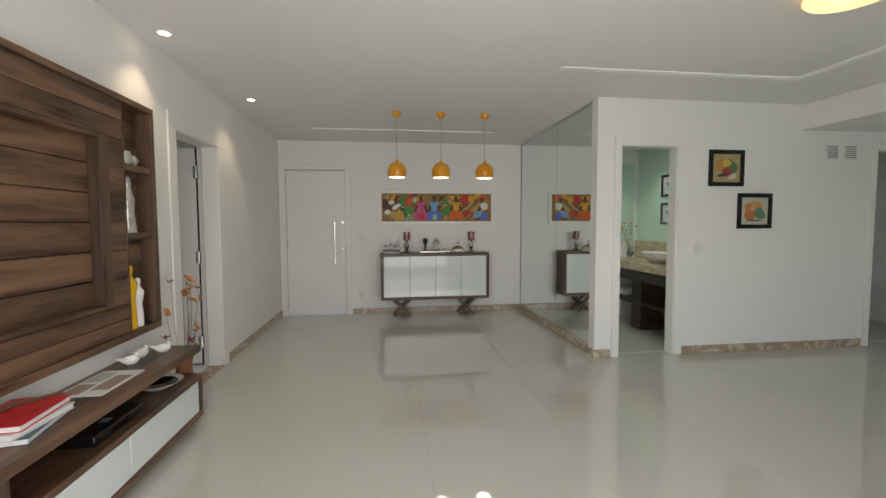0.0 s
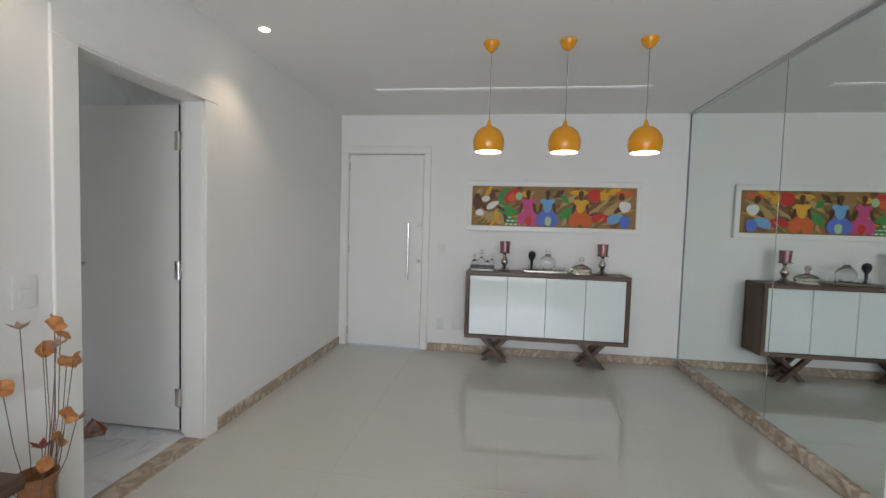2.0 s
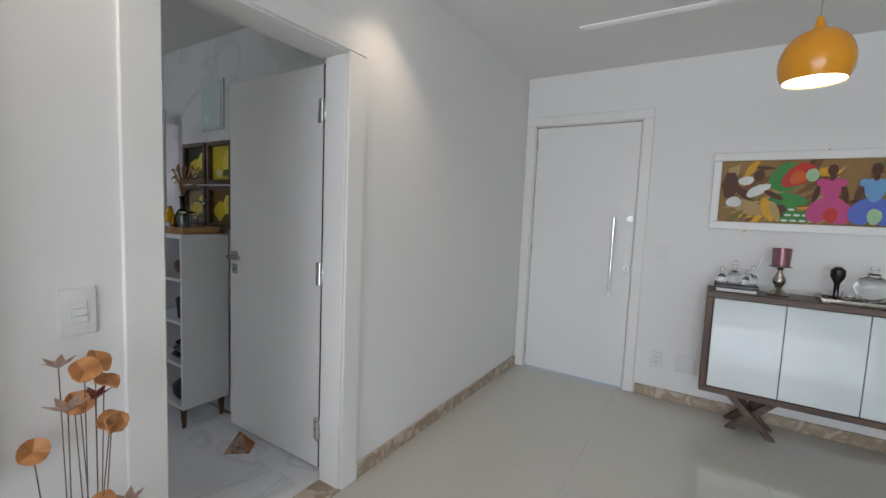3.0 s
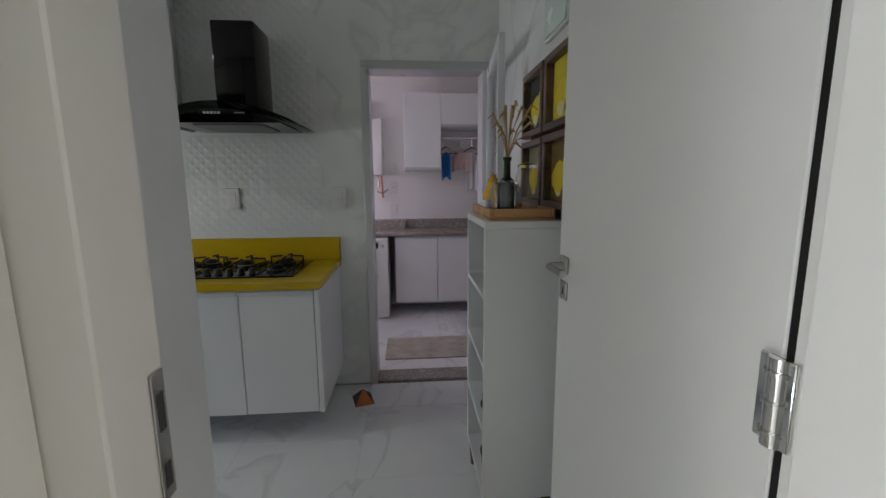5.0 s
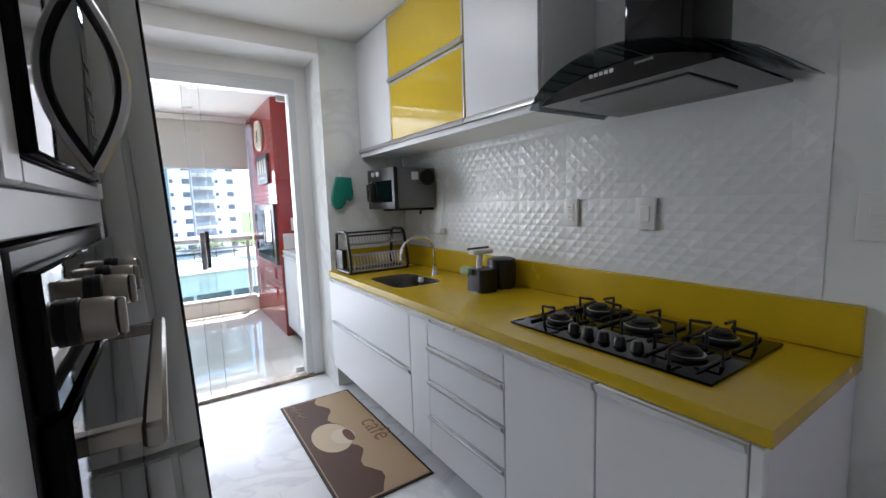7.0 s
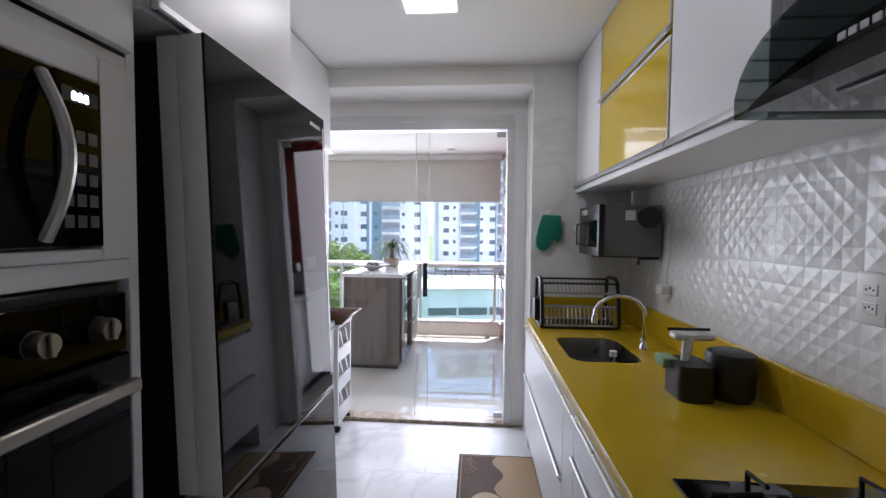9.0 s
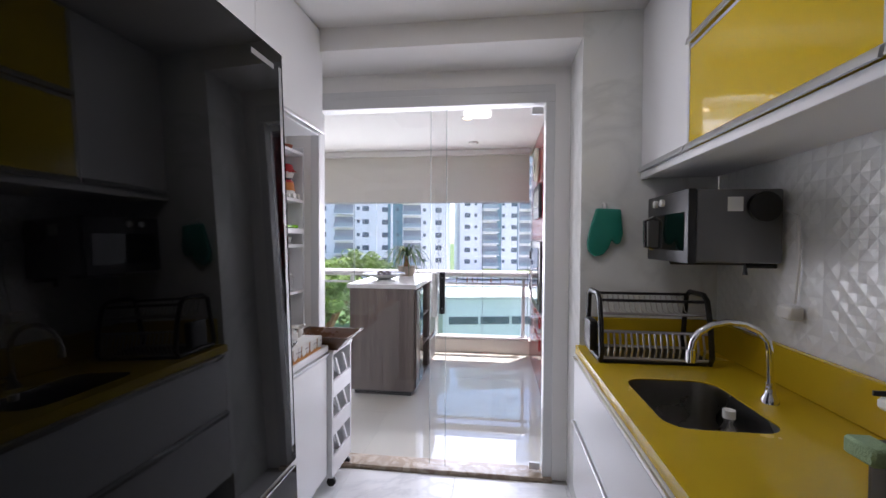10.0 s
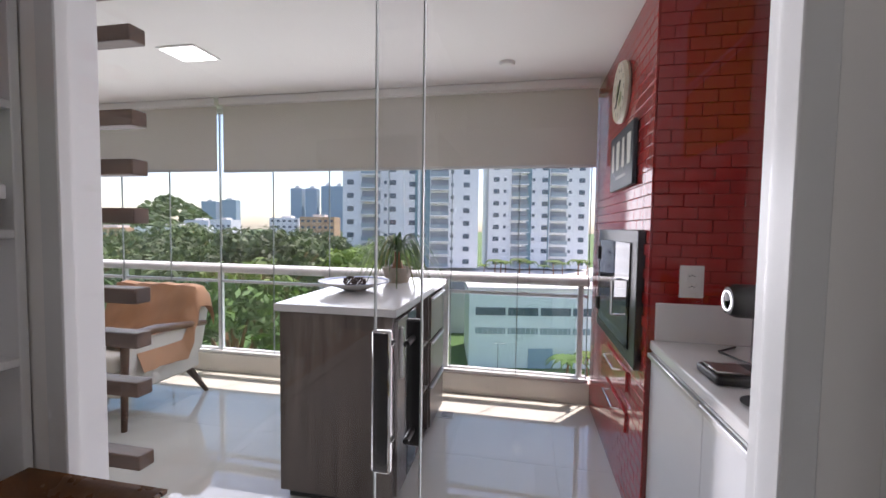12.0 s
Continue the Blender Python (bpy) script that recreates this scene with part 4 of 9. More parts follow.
def bird(x, y, turn):
    b = lathe([(0, 0), (0.018, 0.0), (0.032, 0.018), (0.030, 0.036), (0.014, 0.05), (0, 0.052)], (0, 0, 0), 18)
    bmesh.ops.scale(b, vec=(1.35, 0.85, 1), verts=b.verts)
    lathe([(0, 0), (0.012, 0.004), (0.016, 0.016), (0.010, 0.028), (0, 0.03)], (0.03, 0, 0.036), 14, b)
    rod(b, (0.044, 0, 0.052), (0.060, 0, 0.050), 0.005, 0.001, 8)
    rod(b, (-0.034, 0, 0.030), (-0.068, 0, 0.044), 0.014, 0.004, 8)
    bmesh.ops.transform(b, matrix=pose(x, y, 0.5455, 0, 0, turn), verts=b.verts)
    single("bird_figurine", b, PORCELAIN, "small white porcelain bird on the console", "figurine", "porcelain birds")


bird(-0.885, 2.72, 40)
bird(-0.905, 2.86, 70)
bird(-0.83, 2.95, 20)
mag = thing("magazine", "printed magazine lying flat on the console", "magazine", (-0.84, 2.45, 0.546))
part("pages", cube(-0.955, 2.25, 0.5455, -0.745, 2.60, 0.551, 0.001), WHITE_P, mag)
bm = bmesh.new()
box(bm, -0.94, 2.27, 0.5512, -0.86, 2.40, 0.5518)
box(bm, -0.84, 2.32, 0.5512, -0.76, 2.52, 0.5518)
part("printed_photo", bm, flat("magazine_photo", (0.33, 0.24, 0.20)), mag)
bm = bmesh.new()
for i in range(8):
    box(bm, -0.94, 2.43 + i * 0.018, 0.5512, -0.86, 2.437 + i * 0.018, 0.5518)
part("text_bars", bm, flat("print_grey", (0.25, 0.25, 0.25)), mag)
BOOKS = [((0.55, 0.02, 0.03), 0.10), ((0.62, 0.62, 0.60), -0.05), ((0.05, 0.10, 0.14), 0.2)]
for i, (c, t) in enumerate(BOOKS[::-1]):
    bk = thing("book", "large closed book lying in a stack on the console", "book", (-0.84, 1.93, 0.546 + i * 0.026), "stacked books")
    m = pose(-0.84, 1.93, 0.546 + i * 0.0265, 0, 0, math.degrees(t))
    bm = cube(-0.10, -0.14, 0.003, 0.098, 0.138, 0.022, 0.001)
    bmesh.ops.transform(bm, matrix=m, verts=bm.verts)
    part("pages", bm, WHITE_P, bk)
    bm = cube(-0.103, -0.143, 0, 0.103, 0.143, 0.003, 0.001)
    box(bm, -0.103, -0.143, 0.022, 0.103, 0.143, 0.0255, 0.001)
    box(bm, -0.106, -0.143, 0, -0.103, 0.143, 0.0255, 0.001)
    bmesh.ops.transform(bm, matrix=m, verts=bm.verts)
    part("cover", bm, surface("book_cover", c, 0.3, vary=0.08), bk)
single("bookmark_strap", tube([(-0.90, 1.86, 0.632), (-0.88, 1.95, 0.636), (-0.84, 2.03, 0.632), (-0.80, 2.10, 0.629)], 0.007), surface("brown_leather", (0.12, 0.05, 0.03), 0.5), "brown leather strap lying on the books", "strap")
rec = thing("set_top_box", "flat black receiver box on the lower shelf", "receiver", (-0.84, 2.4, 0.335))
part("case", cube(-0.96, 2.18, 0.335, -0.74, 2.56, 0.385, 0.005), BLACK_P, rec)
part("display", cube(-0.7402, 2.30, 0.35, -0.7385, 2.42, 0.37, 0), BLACK_G, rec)
part("label_sticker", cube(-0.82, 2.33, 0.3852, -0.78, 2.38, 0.3858, 0), GREY_P, rec)
bow = thing("shell_bowl", "shallow white bowl with a dark glossy inside", "bowl", (-0.82, 2.93, 0.335))
bm = lathe([(0, 0), (0.05, 0), (0.13, 0.045), (0.135, 0.05), (0.05, 0.012), (0, 0.010)], (-0.83, 2.88, 0.335))
part("bowl", bm, PORCELAIN, bow)
part("inlay", lathe([(0, 0.0125), (0.05, 0.0145), (0.105, 0.040), (0.103, 0.042), (0.05, 0.018), (0, 0.016)], (-0.83, 2.88, 0.335)), BLACK_G, bow)

# dried flowers in a bark vase on the floor by the door
vase = thing("dried_flowers", "dried orange and wine-red flowers in a bark vase", "dried flowers", (-0.86, 3.30, 0))
BARK = surface("bark", (0.28, 0.12, 0.05), 0.7, vary=0.4, scale=12, fine=50, bump=0.4)
part("vase", lathe([(0, 0), (0.055, 0), (0.06, 0.15), (0.05, 0.36), (0.065, 0.42), (0.058, 0.42), (0.045, 0.36), (0.045, 0.05), (0, 0.05)], (-0.86, 3.27, 0), 18), BARK, vase)
STEM = surface("dry_stem", (0.14, 0.09, 0.06), 0.7)
PETAL = surface("orange_petal", (0.50, 0.22, 0.075), 0.5, vary=0.3, scale=40)
PETAL_R = surface("wine_petal", (0.17, 0.025, 0.03), 0.5, vary=0.3, scale=40)
PETAL_G = surface("mauve_petal", (0.33, 0.22, 0.17), 0.6, vary=0.3, scale=40)
rnd = random.Random(11)
for i in range(17):
    a, k = rnd.uniform(0, 6.28), rnd.uniform(0.04, 0.15)
    top = Vector((-0.86 + k * math.cos(a) * 0.8, 3.25 + k * math.sin(a) * 1.2, rnd.uniform(0.50, 0.97)))
    foot = Vector((-0.86 + 0.02 * math.cos(a), 3.27 + 0.02 * math.sin(a), 0.30))
    mid = (top + foot) / 2 + Vector((0.01 * math.cos(a), 0.02 * math.sin(a), 0))
    stem = part("stem", tube([foot, mid, top], 0.0015, 6), STEM, vase)
    r = rnd.uniform(0.026, 0.036)
    if i % 3:
        bm = lathe([(0, 0), (r * 0.6, 0.004), (r, 0.010), (r * 0.98, 0.013), (r * 0.55, 0.008), (0, 0.006)], (0, 0, 0), 14)
        for v in bm.verts:
            v.co.z += 0.006 * math.sin(3 * math.atan2(v.co.y, v.co.x) + i)
        turn = rnd.uniform(30, 90)
    else:
        bm = bmesh.new()
        for q in range(6):
            c, s = math.cos(q * 1.047), math.sin(q * 1.047)
            vs = [bm.verts.new(p) for p in ((0, 0, 0), (r * 0.7 * math.cos(q * 1.047 + 0.5), r * 0.7 * math.sin(q * 1.047 + 0.5), 0.014), (r * 1.3 * c, r * 1.3 * s, 0.026), (r * 0.7 * math.cos(q * 1.047 - 0.5), r * 0.7 * math.sin(q * 1.047 - 0.5), 0.014))]
            bm.faces.new(vs)
        turn = rnd.uniform(-15, 15)
    bmesh.ops.transform(bm, matrix=Matrix.Translation(top) @ pose(0, 0, 0, turn if i % 3 else 0, turn * 0.4, rnd.uniform(60, 120)), verts=bm.verts)
    part("flower", bm, (PETAL_R if i % 2 else PETAL_G) if i % 3 == 0 else PETAL, vase)

# ---- bathroom beyond its doorway ----
BSTONE = marble("cream_marble", (0.60, 0.52, 0.38), (0.36, 0.26, 0.15), 0.2, 4.0, 0.10, 0.6, 0.7)
VANITY_WOOD = wood("dark_stained_wood", (0.010, 0.006, 0.004), (0.045, 0.026, 0.017), 1, 0.4)
va = thing("vanity", "cream marble vanity top on dark wooden shelving", "vanity", (3.9, 5.0, 0))
part("top", cube(3.60, 4.40, 0.76, 4.158, 5.84, 0.86, 0.005), BSTONE, va)
part("splashback", cube(4.135, 4.40, 0.861, 4.158, 5.84, 1.10, 0.003), BSTONE, va)
part("shelf", cube(3.68, 4.45, 0.32, 4.15, 5.83, 0.36, 0.003), VANITY_WOOD, va)
part("leg", cube(3.70, 4.47, 0, 4.14, 4.55, 0.32, 0.003), VANITY_WOOD, va)
part("leg", cube(3.70, 5.0, 0, 4.14, 5.20, 0.758, 0.003), VANITY_WOOD, va)
part("apron", cube(3.64, 4.42, 0.62, 3.66, 5.84, 0.758, 0.003), VANITY_WOOD, va)
ba = lathe([(0, 0), (0.10, 0), (0.21, 0.07), (0.245, 0.125), (0.238, 0.125), (0.20, 0.075), (0.09, 0.015), (0, 0.012)], (0, 0, 0), 32)
bmesh.ops.scale(ba, vec=(0.78, 1.0, 1), verts=ba.verts)
bmesh.ops.translate(ba, vec=(3.86, 4.90, 0.8605), verts=ba.verts)
single("vessel_basin", ba, PORCELAIN, "white oval vessel basin on the vanity", "basin")
ft = thing("wall_tap", "chrome wall-mounted basin tap with round handle", "tap", (4.13, 4.85, 1.04))
part("spout", tube([(4.135, 4.90, 1.03), (4.05, 4.90, 1.035), (3.99, 4.90, 1.03), (3.985, 4.90, 1.01)], 0.011), CHROME, ft)
part("knob", rod(bmesh.new(), (4.135, 4.79, 1.035), (4.085, 4.79, 1.035), 0.018, 0.022, 14), CHROME, ft)
pic = [((0.25, 0.27, 0.25), 0.5, 0.6, 0.25, 0.10, 0), ((0.22, 0.23, 0.2), 0.5, 0.4, 0.06, 0.2, 0), ((0.3, 0.32, 0.3), 0.3, 0.8, 0.08, 0.05, 0.3)]
for z in (1.33, 1.69):
    picture("wall_picture", 5.02, 5.30, z, z + 0.28, 0, 4.16, -1, BLACK_F, 0.03, 0.02, (0.60, 0.64, 0.58), pic, "bath print in a black frame on a green wall", group="bathroom prints")
single("bath_mirror", cube(2.90, 5.835, 1.11, 4.10, 5.848, 2.2, 0.003), MIRROR, "rectangular bathroom mirror above the vanity end", "mirror")
fl = thing("flower_vase", "small glass vase with dried cream flowers", "vase", (4.0, 5.70, 0.861))
part("vase", lathe([(0, 0), (0.04, 0), (0.05, 0.08), (0.03, 0.13), (0.04, 0.16), (0.036, 0.16), (0.026, 0.13), (0.045, 0.08), (0, 0.01)], (3.95, 5.66, 0.861), 18), CLEAR, fl)
rnd = random.Random(3)
for i in range(9):
    e = Vector((3.95 + rnd.uniform(-0.12, 0.12), 5.66 + rnd.uniform(-0.10, 0.10), rnd.uniform(1.18, 1.36)))
    part("stem", tube([(3.95, 5.66, 0.90), (e.x * 0.5 + 1.975, e.y * 0.5 + 2.83, 1.1), e], 0.002, 5), STEM, fl)
    part("flower", lathe([(0, 0), (0.02, 0.006), (0.024, 0.018), (0.01, 0.02), (0, 0.015)], e, 10), PETAL, fl)
for i, (y, c) in enumerate(((5.30, (0.5, 0.42, 0.25)), (5.38, (0.6, 0.5, 0.3)))):
    sd = thing("soap_bottle", "small amber soap dispenser on the vanity", "soap bottle", (4.0, y, 0.861), "soap bottles")
    part("body", lathe([(0, 0), (0.032, 0), (0.032, 0.10), (0.012, 0.12), (0, 0.12)], (4.02, y, 0.861), 16), surface("amber_soap", c, 0.2), sd)
    part("pump", tube([(4.02, y, 0.98), (4.02, y, 1.02), (3.98, y, 1.02)], 0.005), CHROME, sd)
single("folded_towel", cube(3.75, 5.45, 0.361, 4.05, 5.75, 0.46, 0.03, 3), surface("white_towel", (0.7, 0.7, 0.68), 0.95, fine=300, bump=0.4), "folded white towel on the vanity shelf", "towel")
for bx, by in ((3.45, 4.75), (3.75, 5.1)):
    downlight(bx, by, 2.399, 0.035, 6.0, (0.95, 1.0, 0.95), "bathroom downlights")
# bedroom seen past its door frame
bed = thing("bed", "low bed with a patterned grey and white cover", "bed", (6.4, 5.6, 0))
part("base", cube(5.85, 5.2, 0.05, 7.1, 6.9, 0.28, 0.01), BLACK_P, bed)
for fx in (5.9, 7.05):
    for fy in (5.25, 6.85):
        part("leg", cube(fx - 0.03, fy - 0.03, 0, fx + 0.03, fy + 0.03, 0.05, 0.003), BLACK_P, bed)
part("mattress", cube(5.85, 5.2, 0.282, 7.1, 6.9, 0.50, 0.05, 3), WHITE_P, bed)
part("cover", cube(5.82, 5.17, 0.40, 7.12, 6.4, 0.52, 0.04, 3), surface("patterned_cover", (0.34, 0.31, 0.29), 0.9, vary=0.5, scale=14, fine=120, bump=0.2), bed)


# ---- kitchen: run of base units, worktop, sink, hob ----
def profile_handle(parent, y0, y1, z, x, out=1):
    """A slim aluminium grip along the top edge of a front."""
    bm = bmesh.new()
    outline(bm, [(x - out * 0.004, z - 0.022), (x + out * 0.004, z - 0.022), (x + out * 0.012, z - 0.010), (x + out * 0.016, z), (x + out * 0.010, z + 0.002), (x - out * 0.004, z - 0.004)], 1, y0, y1)
    part("handle", bm, ALU, parent, "aluminium profile handle")


def front(parent, y0, y1, z0, z1, x=-2.765, out=1, mat=None, handle=True, name="door"):
    f = part(name, cube(*((x, y0 + 0.0015, z0 + 0.0015, x + out * 0.020, y1 - 0.0015, z1 - 0.0015) if out > 0 else (x - 0.020, y0 + 0.0015, z0 + 0.0015, x, y1 - 0.0015, z1 - 0.0015)), 0.0025), mat or WHITE_LAC, parent)
    if handle:
        profile_handle(f, y0 + 0.004, y1 - 0.004, z1 - 0.001, x + out * 0.020, out)
    return f


def unit(name, label, y0, y1, x0=-3.36, x1=-2.767, z0=0.165, z1=0.798, category="cabinet", group="kitchen base units", bottom=True):
    u = thing(name, label, category, ((x0 + x1) / 2, (y0 + y1) / 2, z0), group)
    part("body", cube(x0, y0 + 0.0005, z0, x1, y1 - 0.0005, z1, 0.002), WHITE_LAC, u)
    return u


u = unit("drawer_unit", "white wall-hung base unit with two wide drawers", 0.922, 2.06, z1=0.62, category="drawer unit")
front(u, 0.965, 2.058, 0.505, 0.800, name="drawer")
front(u, 0.965, 2.058, 0.165, 0.500, name="drawer")
part("filler", cube(-2.767, 0.922, 0.165, -2.748, 0.963, 0.800, 0.002), WHITE_LAC, u)
u = unit("narrow_unit", "narrow white wall-hung base unit", 2.06, 2.222)
front(u, 2.06, 2.222, 0.165, 0.800)
u = unit("drawer_unit", "white base unit with four stacked drawers", 2.222, 2.715, category="drawer unit")
for a, b in ((0.165, 0.345), (0.348, 0.507), (0.510, 0.665), (0.668, 0.800)):
    front(u, 2.222, 2.715, a, b, name="drawer")
u = unit("hob_cabinet", "white base cabinet with two doors under the hob", 2.715, 3.46)
front(u, 2.717, 3.080, 0.168, 0.800)
front(u, 3.082, 3.434, 0.168, 0.800)
part("end_panel", cube(-2.767, 3.436, 0.165, -2.745, 3.459, 0.798, 0.002), WHITE_LAC, u)


def rounded(x0, y0, x1, y1, r, k=5):
    pts = []
    for cx, cy, a in ((x1 - r, y1 - r, 0), (x0 + r, y1 - r, 90), (x0 + r, y0 + r, 180), (x1 - r, y0 + r, 270)):
        pts += [(cx + r * math.cos(radians(a + 90 * i / k)), cy + r * math.sin(radians(a + 90 * i / k))) for i in range(k + 1)]
    return pts


wt = thing("worktop", "continuous glossy yellow quartz worktop with upstand", "worktop", (-3.05, 2.2, 0.8))
bm = bmesh.new()
loops = []
for pts in ([(-3.371, 0.922), (-2.752, 0.922), (-2.752, 3.468), (-3.371, 3.468)], rounded(-3.135, 1.385, -2.835, 1.795, 0.07)):
    vs = [bm.verts.new((x, y, 0.840)) for x, y in pts]
    loops += [bm.edges.new((vs[i], vs[(i + 1) % len(vs)])) for i in range(len(vs))]
bmesh.ops.triangle_fill(bm, use_beauty=True, edges=loops)
ext = bmesh.ops.extrude_face_region(bm, geom=bm.faces[:])
bmesh.ops.translate(bm, vec=(0, 0, -0.038), verts=[g for g in ext["geom"] if isinstance(g, bmesh.types.BMVert)])
bmesh.ops.recalc_face_normals(bm, faces=bm.faces)
part("slab", bm, YELLOW_Q, wt)
part("upstand", cube(-3.371, 0.945, 0.841, -3.345, 3.468, 0.978, 0.003), YELLOW_Q, wt)
part("upstand", cube(-3.371, 0.922, 0.841, -2.80, 0.944, 0.978, 0.003), YELLOW_Q, wt)

sink = thing("sink", "undermounted stainless steel kitchen sink", "sink", (-2.98, 1.59, 0.65))
bm = bmesh.new()
rings = []
for inset, z, r in ((-0.012, 0.8385, 0.075), (0.0, 0.8385, 0.07), (0.004, 0.80, 0.07), (0.012, 0.68, 0.065), (0.045, 0.655, 0.05), (0.12, 0.650, 0.02)):
    rings.append([bm.verts.new((x, y, z - 0.003)) for x, y in rounded(-3.135 + inset, 1.385 + inset, -2.835 - inset, 1.795 - inset, r)])
for a, b in zip(rings, rings[1:]):
    for i in range(len(a)):
        bm.faces.new((a[i], a[(i + 1) % len(a)], b[(i + 1) % len(a)], b[i]))
bm.faces.new(rings[-1])
bmesh.ops.recalc_face_normals(bm, faces=bm.faces)
part("bowl", bm, surface("sink_steel", (0.30, 0.29, 0.27), 0.32, metal=1.0, vary=0.08, fine=120), sink)
part("drain", lathe([(0, 0.002), (0.035, 0.002), (0.04, 0), (0, 0)], (-2.985, 1.59, 0.6478), 20), CHROME, sink)
tap = thing("kitchen_tap", "chrome gooseneck kitchen tap", "tap", (-3.215, 1.565, 0.84))
part("base", lathe([(0, 0), (0.026, 0), (0.024, 0.012), (0.014, 0.03), (0.013, 0.06), (0, 0.06)], (-3.215, 1.565, 0.8405), 18), CHROME, tap)
arc = [(-3.215, 1.565, 0.90), (-3.212, 1.565, 1.00)] + [(-3.10 - 0.112 * math.cos(radians(a)), 1.565, 1.00 + 0.085 * math.sin(radians(a))) for a in (20, 45, 70, 95, 120, 145, 165)] + [(-2.985, 1.565, 0.985)]
part("spout", tube(arc, 0.010, 10), CHROME, tap)
part("aerator", rod(bmesh.new(), (-2.985, 1.565, 0.955), (-2.985, 1.565, 0.995), 0.014), CHROME, tap)
part("lever", tube([(-3.215, 1.565, 0.885), (-3.19, 1.60, 0.89), (-3.17, 1.64, 0.90)], 0.007), CHROME, tap)
bt = thing("plastic_bottle", "small clear plastic bottle standing in the sink", "bottle", (-3.02, 1.70, 0.66))
part("body", lathe([(0, 0), (0.032, 0), (0.034, 0.05), (0.031, 0.06), (0.034, 0.07), (0.034, 0.13), (0.013, 0.165), (0.013, 0.18), (0, 0.18)], (-3.03, 1.70, 0.658), 18), CLEAR, bt)
part("cap", rod(bmesh.new(), (-3.03, 1.70, 0.839), (-3.03, 1.70, 0.862), 0.016), WHITE_P, bt)

hob = thing("gas_hob", "black glass gas hob with five burners", "hob", (-3.08, 2.97, 0.84))
part("glass_top", cube(-3.30, 2.635, 0.8405, -2.855, 3.315, 0.849, 0.003, 2), BLACK_G, hob)
for bx, by, s in ((-2.985, 2.755, 0.9), (-3.20, 2.765, 1.0), (-3.135, 2.975, 1.25), (-3.20, 3.19, 1.0), (-2.985, 3.195, 1.0)):
    part("burner", lathe([(0, 0), (0.052 * s, 0), (0.052 * s, 0.008), (0.040 * s, 0.012), (0.040 * s, 0.018), (0.033 * s, 0.022), (0, 0.022)], (bx, by, 0.8493), 22), BLACK_M, hob)
    part("burner_ring", lathe([(0.043 * s, 0), (0.047 * s, 0.002), (0.043 * s, 0.004), (0.0405 * s, 0.002), (0.043 * s, 0)], (bx, by, 0.8590), 28), STEEL, hob, "bright steel flame ring")
    part("burner_cap", lathe([(0, 0), (0.030 * s, 0), (0.032 * s, 0.004), (0.026 * s, 0.009), (0, 0.010)], (bx, by, 0.8716), 22), BLACK_M, hob)
    bm = bmesh.new()
    r = 0.078 * s
    for a in (0, 90, 180, 270):
        c, q = math.cos(radians(a)), math.sin(radians(a))
        tube([(bx + c * r * 1.15, by + q * r * 1.15, 0.849), (bx + c * r * 1.15, by + q * r * 1.15, 0.890), (bx + c * r * 0.35, by + q * r * 0.35, 0.894)], 0.0055, 6, bm)
    for dy in (-1, 1):
        tube([(bx - r * 1.15, by + dy * r * 0.9, 0.853), (bx + r * 1.15, by + dy * r * 0.9, 0.853)], 0.0045, 6, bm)
    part("grate", bm, BLACK_M, hob, "black cast-iron pan support")
for i in range(5):
    part("knob", lathe([(0, 0), (0.019, 0), (0.017, 0.022), (0.012, 0.030), (0, 0.030)], (-2.925, 2.865 + i * 0.056, 0.8493), 16), BLACK_P, hob)

# ---- cooker hood ----
hood = thing("cooker_hood", "black cooker hood with a curved glass canopy", "cooker hood", (-3.15, 3.06, 1.6))
HC = 3.005


def arch(half, rise, z, thick, n=14):
    up = [(HC - half + 2 * half * i / n, z + rise * (1 - (2 * i / n - 1) ** 2)) for i in range(n + 1)]
    return up + [(y, q - thick) for y, q in up[::-1]]


bm = bmesh.new()
pts = arch(0.345, 0.085, 1.607, 0.005)
n = len(pts) // 2
for i in range(n - 1):
    a, b, c, d = pts[i], pts[i + 1], pts[-2 - i], pts[-1 - i]
    k = 1.0 - 0.55 * ((2 * (i + 0.5) / (n - 1) - 1) ** 2)
    vs = []
    for (y, z) in (a, b, c, d):
        xf = -3.06 + 0.21 * math.sqrt(max(0, 1 - ((y - HC) / 0.42) ** 2))
        vs.append((bm.verts.new((-3.365, y, z)), bm.verts.new((xf, y, z))))
    for p, q in ((0, 1), (1, 2), (2, 3), (3, 0)):
        bm.faces.new((vs[p][0], vs[q][0], vs[q][1], vs[p][1]))
    bm.faces.new([v[1] for v in vs])
bmesh.ops.remove_doubles(bm, verts=bm.verts, dist=0.0005)
part("glass_canopy", bm, glass("smoked_canopy", (0.45, 0.50, 0.50)), hood)
bm = bmesh.new()
top = [(HC - 0.275 + 0.55 * i / 14, 1.607 + 0.058 * (1 - (2 * i / 14 - 1) ** 2)) for i in range(15)]
outline(bm, top + [(HC + 0.275, 1.600), (HC - 0.275, 1.600)], 0, -3.365, -2.925)
part("body", bm, BLACK_G, hood)
part("filter", cube(-3.28, HC - 0.17, 1.594, -2.99, HC + 0.17, 1.5995, 0.001), surface("filter_mesh", (0.20, 0.20, 0.20), 0.45, metal=0.7, fine=300, bump=0.3), hood, "aluminium grease filter")
bm = bmesh.new()
for i in range(5):
    box(bm, -2.9248, HC - 0.085 + i * 0.017, 1.642, -2.9228, HC - 0.073 + i * 0.017, 1.652)
part("buttons", bm, WHITE_P, hood)
part("maker_bar", cube(-2.9248, HC + 0.06, 1.644, -2.9232, HC + 0.11, 1.650, 0), GREY_P, hood)
